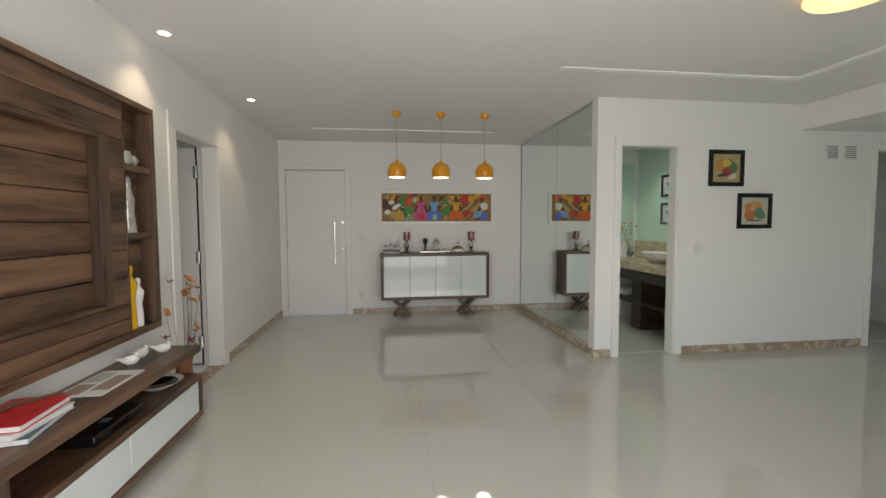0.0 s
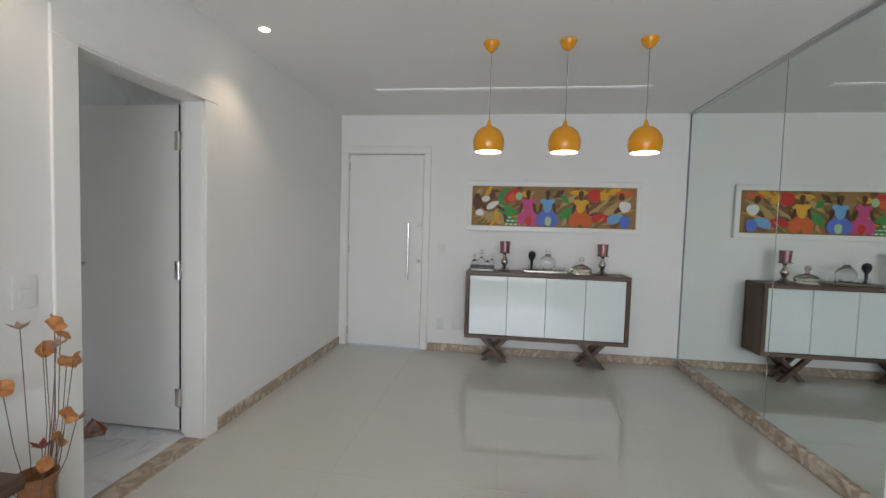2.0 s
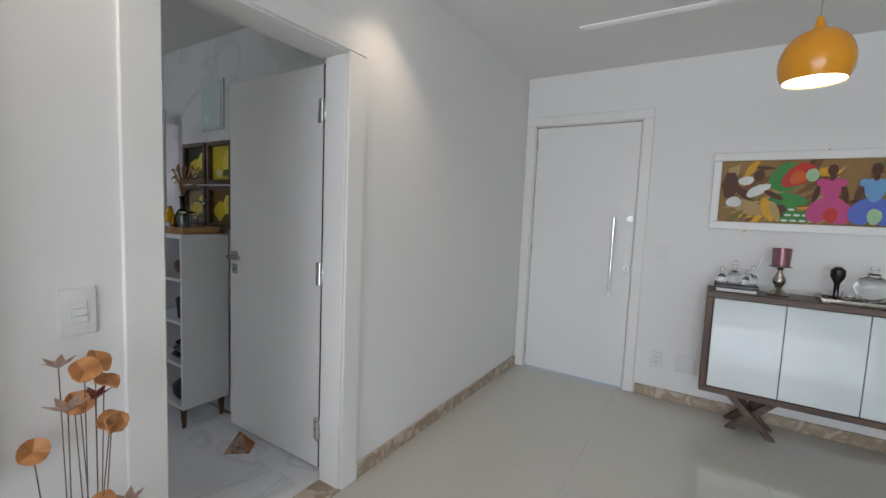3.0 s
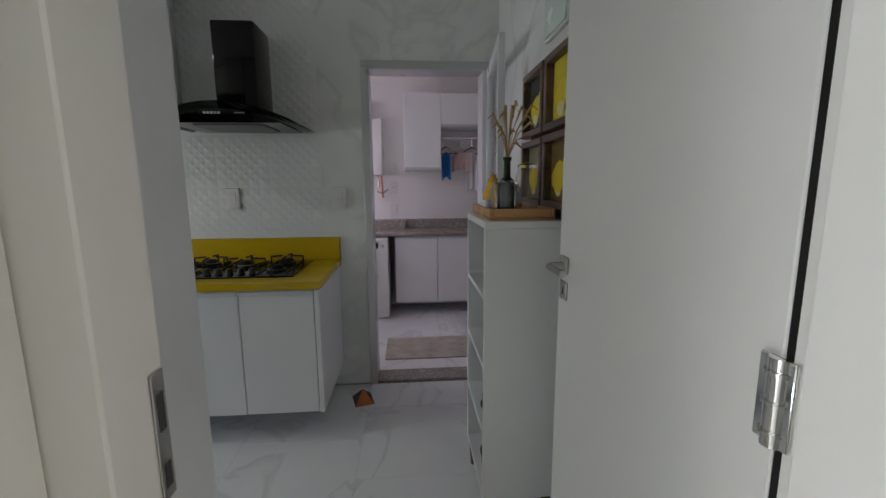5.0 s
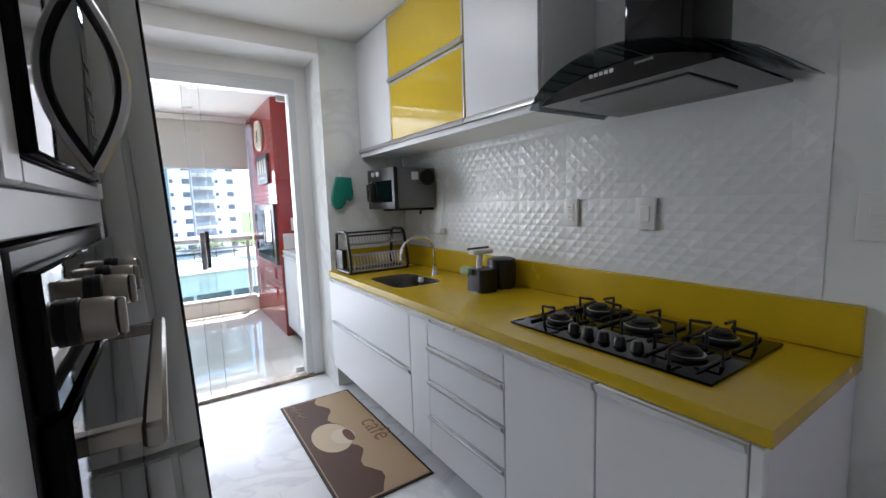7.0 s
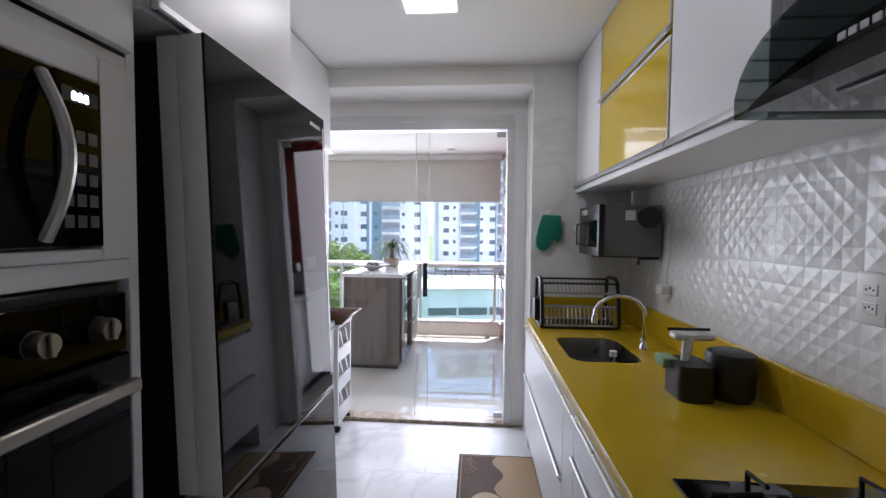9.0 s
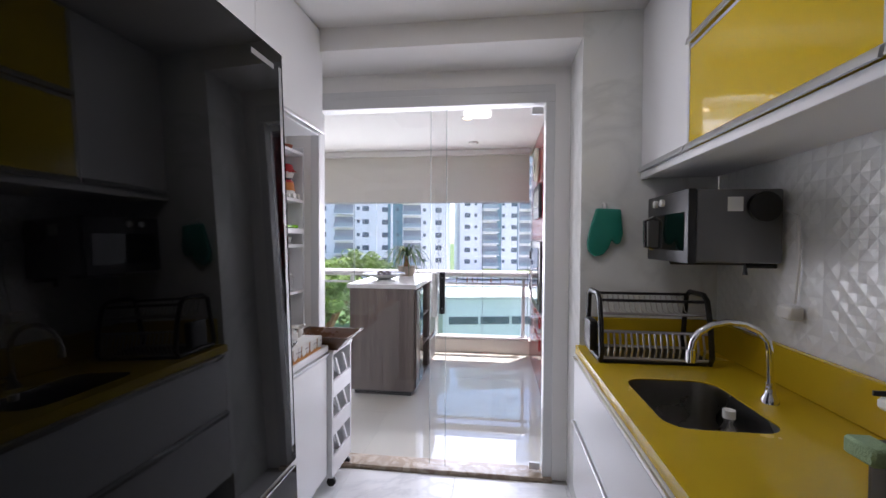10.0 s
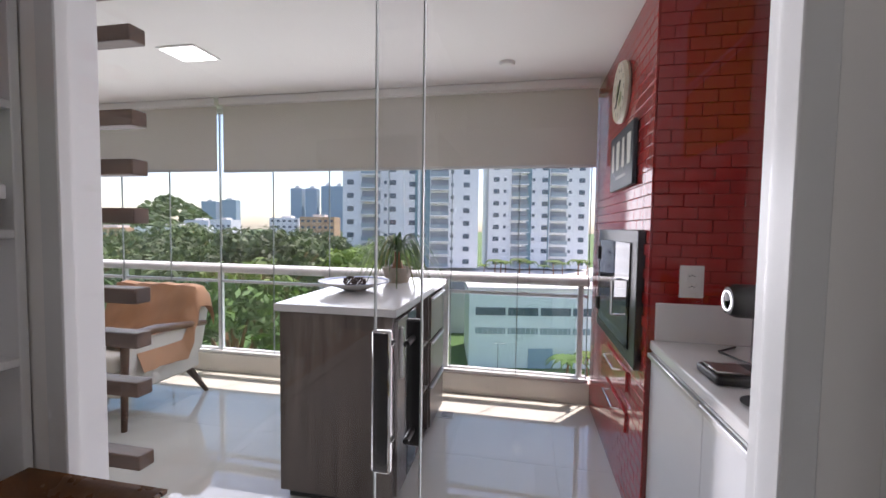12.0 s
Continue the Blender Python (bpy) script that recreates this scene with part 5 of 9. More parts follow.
part("chimney", cube(-3.365, HC - 0.10, 1.675, -3.115, HC + 0.115, 2.135, 0.012, 2), BLACK_G, hood)
part("power_cord", tube([(-3.352, HC - 0.10, 2.02), (-3.352, HC - 0.155, 1.96), (-3.352, HC - 0.135, 1.88), (-3.352, HC - 0.165, 1.80), (-3.352, HC - 0.10, 1.74), (-3.352, HC - 0.105, 1.70)], 0.005, 6), BLACK_P, hood)

# ---- wall units over the worktop ----
wu = thing("wall_cabinet", "long white wall cabinet with two yellow glass flaps", "wall cabinet", (-3.2, 1.75, 1.62))
part("body", cube(-3.36, 0.923, 1.625, -3.056, 2.615, 2.396, 0.002), WHITE_LAC, wu)
part("light_rail", cube(-3.056, 0.923, 1.618, -3.033, 2.615, 1.648, 0.002), WHITE_LAC, wu)


def wall_front(y0, y1, z0, z1, mat, name):
    f = part(name, cube(-3.055, y0 + 0.0015, z0, -3.035, y1 - 0.0015, z1, 0.002), mat, wu, "yellow glass flap in an aluminium frame" if mat is YELLOW_G else "")
    bm = bmesh.new()
    outline(bm, [(-3.035, z0 + 0.022), (-3.022, z0 + 0.012), (-3.018, z0 - 0.006), (-3.026, z0 - 0.006), (-3.035, z0 + 0.002)], 1, y0 + 0.004, y1 - 0.004)
    part("handle", bm, ALU, f, "aluminium profile handle")
    if mat is YELLOW_G:
        bm = bmesh.new()
        for a in ((y0 + 0.002, z0 + 0.022, y0 + 0.012, z1), (y1 - 0.012, z0 + 0.022, y1 - 0.002, z1), (y0 + 0.012, z1 - 0.010, y1 - 0.012, z1)):
            box(bm, -3.0352, a[0], a[1], -3.0325, a[2], a[3], 0.001)
        part("frame", bm, ALU, f)


wall_front(0.925, 1.395, 1.655, 2.39, WHITE_LAC, "door")
wall_front(1.398, 2.155, 1.655, 2.005, YELLOW_G, "flap")
wall_front(1.398, 2.155, 2.020, 2.39, YELLOW_G, "flap")
wall_front(2.158, 2.612, 1.655, 2.39, WHITE_LAC, "door")

# ---- things on and over the worktop ----
to = thing("toaster_oven", "black and steel toaster oven on a wall bracket", "toaster oven", (-3.2, 1.19, 1.245))
part("body", cube(-3.355, 0.995, 1.258, -3.075, 1.385, 1.518, 0.010, 2), surface("dark_steel_case", (0.16, 0.16, 0.16), 0.38, metal=0.8, vary=0.05, fine=160, bump=0.01), to)
part("front_panel", cube(-3.075, 0.992, 1.255, -3.045, 1.388, 1.521, 0.006, 2), BLACK_P, to)
part("window", cube(-3.0455, 1.02, 1.30, -3.0425, 1.36, 1.44, 0.001), BLACK_G, to)
part("handle", tube([(-3.045, 1.06, 1.30), (-3.012, 1.06, 1.31), (-3.010, 1.06, 1.42), (-3.045, 1.06, 1.435)], 0.008), CHROME, to)
for y in (1.06, 1.13):
    part("dial", rod(bmesh.new(), (-3.045, y + 0.04, 1.487), (-3.032, y + 0.04, 1.487), 0.015), WHITE_P, to)
part("rear_vent", rod(bmesh.new(), (-3.29, 1.385, 1.455), (-3.29, 1.40, 1.455), 0.052, seg=24), BLACK_P, to)
part("sticker", cube(-3.225, 1.3852, 1.44, -3.175, 1.3862, 1.49, 0), WHITE_P, to)
part("bracket", tube([(-3.36, 1.18, 1.248), (-3.07, 1.18, 1.248), (-3.07, 1.18, 1.256)], 0.007), BLACK_P, to)
part("bracket", tube([(-3.36, 1.34, 1.248), (-3.26, 1.34, 1.248), (-3.26, 1.34, 1.215)], 0.009), BLACK_P, to)
part("cord", tube([(-3.352, 1.40, 1.44), (-3.35, 1.46, 1.42), (-3.352, 1.47, 1.28), (-3.352, 1.45, 1.13)], 0.004, 6), WHITE_P, to)
part("plug", cube(-3.36, 1.42, 1.08, -3.315, 1.485, 1.125, 0.006), WHITE_P, to)

GREEN_R = surface("teal_rubber", (0.005, 0.22, 0.16), 0.45, vary=0.06, fine=80, bump=0.03)
mi = thing("oven_mitt", "teal rubber oven mitt hanging from a wall hook", "oven mitt", (-2.87, 0.93, 1.26))
bm = bmesh.new()
hand = [(-2.835, 1.485), (-2.945, 1.480), (-2.948, 1.42), (-2.955, 1.37), (-2.945, 1.325), (-2.925, 1.315), (-2.905, 1.34), (-2.893, 1.30), (-2.865, 1.268), (-2.83, 1.262), (-2.80, 1.285), (-2.795, 1.33), (-2.81, 1.40)]
vs = [bm.verts.new((x, 0.923, z)) for x, z in hand]
face = bm.faces.new(vs)
ext = bmesh.ops.extrude_face_region(bm, geom=[face])
bmesh.ops.translate(bm, vec=(0, 0.028, 0), verts=[g for g in ext["geom"] if isinstance(g, bmesh.types.BMVert)])
bmesh.ops.recalc_face_normals(bm, faces=bm.faces)
bmesh.ops.bevel(bm, geom=[e for e in bm.edges], offset=0.009, segments=3, affect="EDGES", profile=0.5)
part("mitt", bm, GREEN_R, mi)
part("hook", cube(-2.885, 0.921, 1.482, -2.862, 0.935, 1.512, 0.004), WHITE_P, mi)

dr = thing("dish_rack", "black and steel dish rack on the worktop", "dish rack", (-3.0, 1.08, 0.84))
for x in (-2.80, -3.215):
    pts = [(x, 0.965, 0.852), (x, 1.205, 0.852), (x, 1.218, 0.875), (x, 1.20, 1.0), (x, 1.17, 1.095), (x, 1.14, 1.115), (x, 1.02, 1.115), (x, 0.985, 1.095), (x, 0.955, 0.88), (x, 0.965, 0.852)]
    part("end_frame", tube(pts, 0.011, 8), BLACK_P, dr, "black plastic end frame")
part("cutlery_cup", cube(-2.80, 1.05, 0.875, -2.765, 1.16, 1.00, 0.008, 2), BLACK_P, dr)
for i in range(17):
    x = -2.83 - i * 0.0225
    part("slot_bar", tube([(x, 1.20, 0.862), (x, 1.215, 0.90), (x, 1.195, 0.965)], 0.0042, 6), STEEL, dr)
    part("upper_bar", tube([(x, 1.00, 1.09), (x, 1.03, 1.03), (x, 1.10, 1.02), (x, 1.16, 1.035)], 0.0028, 5), STEEL, dr)
for y, z in ((1.205, 0.862), (1.0, 0.862), (1.195, 0.967), (1.16, 1.035), (1.165, 1.09), (1.0, 1.10)):
    part("rail", tube([(-2.80, y, z), (-3.215, y, z)], 0.006, 6), BLACK_P if z > 1.05 else STEEL, dr)
part("drip_tray", cube(-3.205, 0.965, 0.8408, -2.81, 1.205, 0.850, 0.004), BLACK_P, dr)

cd = thing("sink_caddy", "black plastic sink caddy with bin, sponge and squeegee", "sink caddy", (-3.2, 2.1, 0.84))
bm = lathe([(0, 0), (0.062, 0), (0.070, 0.02), (0.074, 0.135), (0.068, 0.15), (0.05, 0.156), (0, 0.156)], (-3.262, 2.135, 0.8405), 24)
part("bin", bm, BLACK_P, cd)
bm = bmesh.new()
outline(bm, [(x, y) for x, y in rounded(-3.19, 2.06, -3.08, 2.20, 0.03)], 2, 0.8405, 0.955)
part("holder", bm, BLACK_P, cd)
part("sponge", cube(-3.105, 2.05, 0.925, -3.055, 2.12, 0.96, 0.005), surface("green_sponge", (0.28, 0.40, 0.24), 0.9, fine=200, bump=0.5), cd)
part("squeegee_stem", rod(bmesh.new(), (-3.12, 2.12, 0.92), (-3.14, 2.11, 1.03), 0.012, 0.016), WHITE_P, cd)
part("squeegee_head", cube(-3.22, 2.075, 1.022, -3.09, 2.125, 1.045, 0.006), WHITE_P, cd)
part("squeegee_blade", cube(-3.225, 2.075, 1.045, -3.085, 2.08, 1.055, 0.001), BLACK_P, cd)
plate("wall_socket", (-3.362, 2.50, 1.225), "+x", 0.075, 0.12, "socket", 2, "white double socket on the relief tiles")
plate("light_switch", (-3.362, 2.85, 1.22), "+x", 0.078, 0.12, "switch", 1, "white single switch on the relief tiles")
plate("light_switch", (-3.3585, 3.48, 1.218), "+x", 0.085, 0.125, "switch", 2, "white double switch beside the laundry door")
panel = thing("ceiling_panel_light", "square flush LED panel in the kitchen ceiling, lit", "panel light", (-2.2, 1.7, 2.4))
bm = bmesh.new()
for a in ((-2.34, 1.56, -2.08, 1.572), (-2.34, 1.808, -2.08, 1.82), (-2.34, 1.572, -2.328, 1.808), (-2.092, 1.572, -2.08, 1.808)):
    box(bm, a[0], a[1], 2.391, a[2], a[3], 2.399)
part("frame", bm, WHITE_P, panel)
part("diffuser", cube(-2.328, 1.572, 2.393, -2.092, 1.808, 2.398, 0), glow("panel_glow", (1, 0.98, 0.95), 0.5), panel)

# ---- oven tower ----
tw = thing("oven_tower", "white tall cabinet housing microwave and oven", "tall cabinet", (-1.43, 3.05, 0))
for a in ((2.742, 2.765), (3.345, 3.410)):
    part("side_panel", cube(-1.735, a[0], 0.06, -1.132, a[1], 2.396, 0.002), WHITE_LAC, tw)
for z in ((0.06, 0.085), (0.70, 0.73), (1.275, 1.315), (1.685, 1.71), (2.37, 2.396)):
    part("shelf_board", cube(-1.735, 2.765, z[0], -1.14, 3.345, z[1], 0.002), WHITE_LAC, tw)
part("back", cube(-1.14, 2.765, 0.06, -1.132, 3.345, 2.396, 0), WHITE_LAC, tw)
part("plinth", cube(-1.68, 2.75, 0, -1.14, 3.36, 0.059, 0), BLACK_P, tw)
front(tw, 2.765, 3.345, 1.715, 2.368, -1.735, -1)
front(tw, 2.765, 3.345, 0.40, 0.697, -1.735, -1, name="drawer")
front(tw, 2.765, 3.345, 0.09, 0.397, -1.735, -1, name="drawer")
for a in ((2.765, 1.316, 2.832, 1.684), (3.295, 1.316, 3.345, 1.684), (2.832, 1.636, 3.295, 1.684), (2.832, 1.316, 3.295, 1.338)):
    part("microwave_surround", cube(-1.742, a[0], a[1], -1.72, a[2], a[3], 0.003), WHITE_LAC, tw)
mw = thing("microwave", "built-in black glass microwave with a bowed handle", "microwave", (-1.5, 3.06, 1.34))
part("case", cube(-1.735, 2.835, 1.340, -1.25, 3.292, 1.634, 0.003), BLACK_P, mw)
part("door", cube(-1.752, 2.925, 1.341, -1.736, 3.292, 1.633, 0.003), OVEN_G, mw)
part("control_panel", cube(-1.750, 2.836, 1.341, -1.736, 2.922, 1.633, 0.003), OVEN_G, mw)
part("display", cube(-1.7508, 2.845, 1.585, -1.7502, 2.91, 1.61, 0), surface("display_blue", (0.02, 0.03, 0.05), 0.1), mw)
tx = bpy.data.curves.new("digits", "FONT")
tx.body, tx.size, tx.align_x = "888", 0.022, "CENTER"
tx.materials.append(glow("digit_glow", (0.75, 0.85, 1.0), 2.5))
txo = new("display_digits", tx)
txo.parent = mw
txo.matrix_parent_inverse = mw.matrix_basis.inverted()
txo.matrix_basis = pose(-1.7512, 2.878, 1.589, 90, 0, -90)
KEY = surface("key_grey", (0.10, 0.10, 0.10), 0.4)
for i in range(5):
    for j in range(3):
        part("key", cube(-1.7512, 2.848 + j * 0.023, 1.375 + i * 0.036, -1.7502, 2.864 + j * 0.023, 1.396 + i * 0.036, 0), KEY, mw)
bow_pts = [(-1.752 - 0.045 * math.sin(math.pi * i / 12), 2.945, 1.355 + 0.262 * i / 12) for i in range(13)]
part("handle", tube(bow_pts, 0.010, 8), STEEL, mw, "bowed steel handle")
ov = thing("built_in_oven", "built-in black glass oven with steel bar handle", "oven", (-1.5, 3.06, 0.73))
part("case", cube(-1.735, 2.792, 0.735, -1.22, 3.330, 1.270, 0.003), BLACK_P, ov)
part("door", cube(-1.756, 2.792, 0.742, -1.736, 3.330, 1.135, 0.003), OVEN_G, ov)
part("control_panel", cube(-1.750, 2.792, 1.140, -1.736, 3.330, 1.252, 0.003), OVEN_G, ov)
OVEN_STEEL = surface("warm_brushed_steel", (0.30, 0.275, 0.24), 0.34, metal=1.0, vary=0.04, fine=160, bump=0.006)
for y in (2.86, 2.97, 3.08, 3.25):
    kn = part("knob", lathe([(0, 0.010), (0.020, 0.010), (0.020, 0.030), (0.0185, 0.034), (0, 0.034)], (0, 0, 0), 24), OVEN_STEEL, ov, "brushed steel knob")
    kn.data.transform(pose(-1.750, y, 1.195, 0, -90, 0))
    part("knob_skirt", lathe([(0, 0), (0.022, 0), (0.022, 0.008), (0.019, 0.0098), (0, 0.0098)], (0, 0, 0), 24), BLACK_P, kn).data.transform(pose(-1.750, y, 1.195, 0, -90, 0))
    part("grip", cube(-1.792, y - 0.0045, 1.177, -1.7842, y + 0.0045, 1.213, 0.002), OVEN_STEEL, kn)
bm = cube(-1.815, 2.83, 1.075, -1.795, 3.295, 1.100, 0.004)
for y in (2.85, 3.265):
    box(bm, -1.797, y, 1.078, -1.754, y + 0.016, 1.097, 0.002)
part("handle", bm, OVEN_STEEL, ov, "flat brushed steel bar handle")

# ---- fridge and wall units beside it ----
fr = thing("fridge", "tall black glass fridge-freezer with steel door edges", "refrigerator", (-1.47, 2.29, 0))
part("body", cube(-1.692, 1.955, 0.03, -1.14, 2.64, 1.785, 0.004), BLACK_P, fr)
for z0, z1 in ((0.735, 1.79), (0.05, 0.722)):
    part("door_core", cube(-1.803, 1.932, z0, -1.695, 2.650, z1, 0.006, 2), SILVER_P, fr, "steel-edged fridge door")
    part("glass_front", cube(-1.812, 1.930, z0 + 0.001, -1.8032, 2.656, z1 - 0.001, 0.002), BLACK_G, fr, "black mirror glass front")
    part("edge_rib", cube(-1.806, 2.6502, z0 + 0.004, -1.758, 2.659, z1 - 0.004, 0.004, 2), SILVER_P, fr)
    part("edge_rib", cube(-1.745, 2.6502, z0 + 0.004, -1.699, 2.656, z1 - 0.004, 0.004, 2), SILVER_P, fr)
part("maker_bar", cube(-1.8128, 1.975, 1.735, -1.8122, 2.07, 1.748, 0), ALU, fr)
part("handle_groove", cube(-1.8128, 1.94, 0.78, -1.8122, 1.952, 1.75, 0), ALU, fr)
for y in (1.98, 2.60):
    part("foot", rod(bmesh.new(), (-1.70, y, 0), (-1.70, y, 0.031), 0.02), BLACK_P, fr)
# it leans back a little on its feet
fr.matrix_basis = pose(-1.545, 2.29, 0.010, 0, 2.0, 0)
u = unit("wall_cabinet", "white wall cabinet above the fridge", 2.10, 2.741, -1.13, -1.75, 1.82, 2.396, "wall cabinet", "")
f = part("door", cube(-1.77, 2.102, 1.835, -1.7505, 2.739, 2.39, 0.002), WHITE_LAC, u)
part("handle", cube(-1.785, 2.104, 1.818, -1.764, 2.737, 1.838, 0.003), ALU, f)
u = unit("wall_cabinet", "white wall cabinet above the coffee corner", 0.885, 2.098, -1.131, -1.46, 1.872, 2.396, "wall cabinet", "")
for a, b in ((0.887, 1.49), (1.493, 2.096)):
    f = part("door", cube(-1.482, a, 1.888, -1.4605, b, 2.39, 0.002), WHITE_LAC, u)
    part("handle", cube(-1.496, a + 0.003, 1.873, -1.476, b - 0.003, 1.892, 0.003), ALU, f)

# ---- coffee corner ----
bf = thing("buffet_cabinet", "shallow white buffet cabinet with two doors", "cabinet", (-1.31, 1.37, 0))
part("body", cube(-1.477, 0.872, 0.08, -1.132, 1.92, 0.744, 0.002), WHITE_LAC, bf)
part("plinth", cube(-1.44, 0.88, 0, -1.14, 1.91, 0.079, 0), WHITE_LAC, bf)
part("top", cube(-1.503, 0.866, 0.745, -1.132, 1.922, 0.778, 0.003), WHITE_LAC, bf)
front(bf, 0.872, 1.372, 0.085, 0.742, -1.478, -1)
front(bf, 1.374, 1.92, 0.085, 0.742, -1.478, -1)
sh = thing("wall_shelving", "white open shelf unit with a long side shelf", "shelf", (-1.19, 0.9, 0.78))
part("upright", cube(-1.245, 0.879, 0.779, -1.132, 0.898, 1.871, 0.002), WHITE_LAC, sh)
part("upright", cube(-1.245, 0.604, 0.20, -1.132, 0.622, 1.871, 0.002), WHITE_LAC, sh)
for z in (1.04, 1.305, 1.565, 1.838):
    part("shelf_board", cube(-1.245, 0.622, z - 0.018, -1.132, 0.879, z, 0.002), WHITE_LAC, sh)
part("long_shelf", cube(-1.262, 0.645, 1.366, -1.132, 0.878, 1.395, 0.002), WHITE_LAC, sh)
part("long_shelf", cube(-1.262, 0.899, 1.366, -1.132, 1.92, 1.395, 0.002), WHITE_LAC, sh)
plate("wall_socket", (-1.1315, 1.25, 1.19), "-x", 0.08, 0.12, "socket", 2, "white double socket over the buffet")

rk = thing("bottle_rack", "white rolling rack with three tiers of slanted slots", "bottle rack", (-1.37, 0.71, 0))
for y in (0.566, 0.838):
    part("side_panel", cube(-1.52, y, 0.06, -1.25, y + 0.018, 0.722, 0.002), WHITE_LAC, rk)
part("top", cube(-1.525, 0.562, 0.722, -1.248, 0.860, 0.742, 0.002), WHITE_LAC, rk)
part("bottom", cube(-1.52, 0.584, 0.06, -1.25, 0.838, 0.08, 0.002), WHITE_LAC, rk)
part("back", cube(-1.256, 0.584, 0.08, -1.25, 0.838, 0.722, 0), WHITE_LAC, rk)
for k in range(3):
    z = 0.175 + k * 0.205
    part("tier_front", cube(-1.52, 0.584, z - 0.10, -1.505, 0.838, z - 0.01, 0.002), WHITE_LAC, rk)
    for i in range(4):
        bm = bmesh.new()
        y = 0.60 + i * 0.055
        outline(bm, [(y, z - 0.012), (y + 0.018, z - 0.012), (y + 0.085, z + 0.105), (y + 0.067, z + 0.105)], 0, -1.512 + 0.05 * (i % 2), -1.500 + 0.05 * (i % 2))
        part("slanted_slat", bm, WHITE_LAC, rk)
for y in (0.60, 0.82):
    for x in (-1.50, -1.28):
        part("caster", rod(bmesh.new(), (x, y - 0.008, 0.024), (x, y + 0.008, 0.024), 0.024, seg=14), BLACK_P, rk)
        part("caster_stem", rod(bmesh.new(), (x, y, 0.03), (x, y, 0.06), 0.008), STEEL, rk)
WICK = surface("wicker", (0.36, 0.21, 0.10), 0.75, vary=0.3, scale=20, fine=120, bump=0.3)
BOWLW = surface("carved_wood", (0.10, 0.040, 0.014), 0.26, vary=0.25, scale=8, fine=60, bump=0.1)
wb = thing("wooden_tray_bowl", "square flared carved wooden bowl on the rack", "bowl", (-1.455, 0.768, 0.743))
bm = bmesh.new()
ringsq = []
for hx, hy, z in ((0.0, 0.0, 0.0), (0.085, 0.065, 0.0), (0.092, 0.070, 0.012), (0.160, 0.120, 0.076), (0.166, 0.126, 0.081), (0.156, 0.116, 0.079), (0.092, 0.072, 0.026), (0.0, 0.0, 0.024)):
    ringsq.append([bm.verts.new((-1.455 + x + sx * hx, 0.768 + sy * hy, 0.7428 + z)) for x, sx, sy in ((0, -1, -1), (0, 1, -1), (0, 1, 1), (0, -1, 1))])
for a, b in zip(ringsq, ringsq[1:]):
    for i in range(4):
        bm.faces.new((a[i], a[(i + 1) % 4], b[(i + 1) % 4], b[i]))
bmesh.ops.remove_doubles(bm, verts=bm.verts, dist=0.0004)
bmesh.ops.recalc_face_normals(bm, faces=bm.faces)
part("bowl", bm, BOWLW, wb)
for i in range(18):
    part("rim_bead", rod(bmesh.new(), (-1.620, 0.649 + i * 0.0138, 0.824), (-1.620, 0.659 + i * 0.0138, 0.824), 0.005, seg=8), BOWLW, wb)
pm = single("place_mat", cube(-1.495, 0.93, 0.7785, -1.16, 1.90, 0.783, 0.001), surface("orange_mat", (0.50, 0.22, 0.05), 0.7, vary=0.1, fine=200, bump=0.2), "orange woven runner on the buffet", "place mat")
ty = thing("coffee_tray", "honey wooden tray lined with a white lace cloth", "tray", (-1.33, 1.06, 0.784))
part("tray_base", cube(-1.47, 0.90, 0.7835, -1.19, 1.26, 0.795, 0.003), OAK, ty)
for a in ((-1.47, 0.90, -1.455, 1.26), (-1.205, 0.90, -1.19, 1.26), (-1.455, 0.90, -1.205, 0.915), (-1.455, 1.245, -1.205, 1.26)):
    part("tray_side", cube(a[0], a[1], 0.795, a[2], a[3], 0.830, 0.004), OAK, ty)
LACE = surface("lace_cotton", (0.74, 0.73, 0.70), 0.9, vary=0.04, fine=300, bump=0.4)
bm = cube(-1.474, 0.894, 0.8305, -1.186, 1.264, 0.834, 0)
part("cloth", bm, LACE, ty)
bm = bmesh.new()
for i in range(13):
    y = 0.905 + i * 0.0285
    vs = [bm.verts.new((-1.476 - 0.004 * math.sin(i * 2.0), y + dy, z)) for dy, z in ((-0.013, 0.833), (0.013, 0.833), (0.014, 0.80), (0.007, 0.782), (-0.007, 0.782), (-0.014, 0.80))]
    bm.faces.new(vs)
ext = bmesh.ops.extrude_face_region(bm, geom=bm.faces[:])
bmesh.ops.translate(bm, vec=(-0.002, 0, 0), verts=[g for g in ext["geom"] if isinstance(g, bmesh.types.BMVert)])
part("lace_edge", bm, LACE, ty, "scalloped white lace edge")
bm = bmesh.new()
for i in range(26):
    y = 0.90 + i * 0.0142
    rod(bm, (-1.4805, y, 0.812), (-1.4785, y, 0.812), 0.0026, seg=6)
part("lace_holes", bm, BOWLW, ty)
th = thing("thermos_jug", "steel and black thermos jug on the tray", "thermos", (-1.30, 1.02, 0.834))
part("body", lathe([(0, 0), (0.062, 0), (0.065, 0.02), (0.058, 0.09), (0.040, 0.150), (0.040, 0.165), (0, 0.165)], (-1.31, 1.03, 0.8342), 26), STEEL, th)
part("lid", lathe([(0, 0), (0.043, 0), (0.045, 0.03), (0.036, 0.055), (0, 0.062)], (-1.31, 1.03, 0.9995), 24), BLACK_P, th)
part("spout", cube(-1.32, 1.06, 1.03, -1.30, 1.105, 1.045, 0.004), BLACK_P, th)
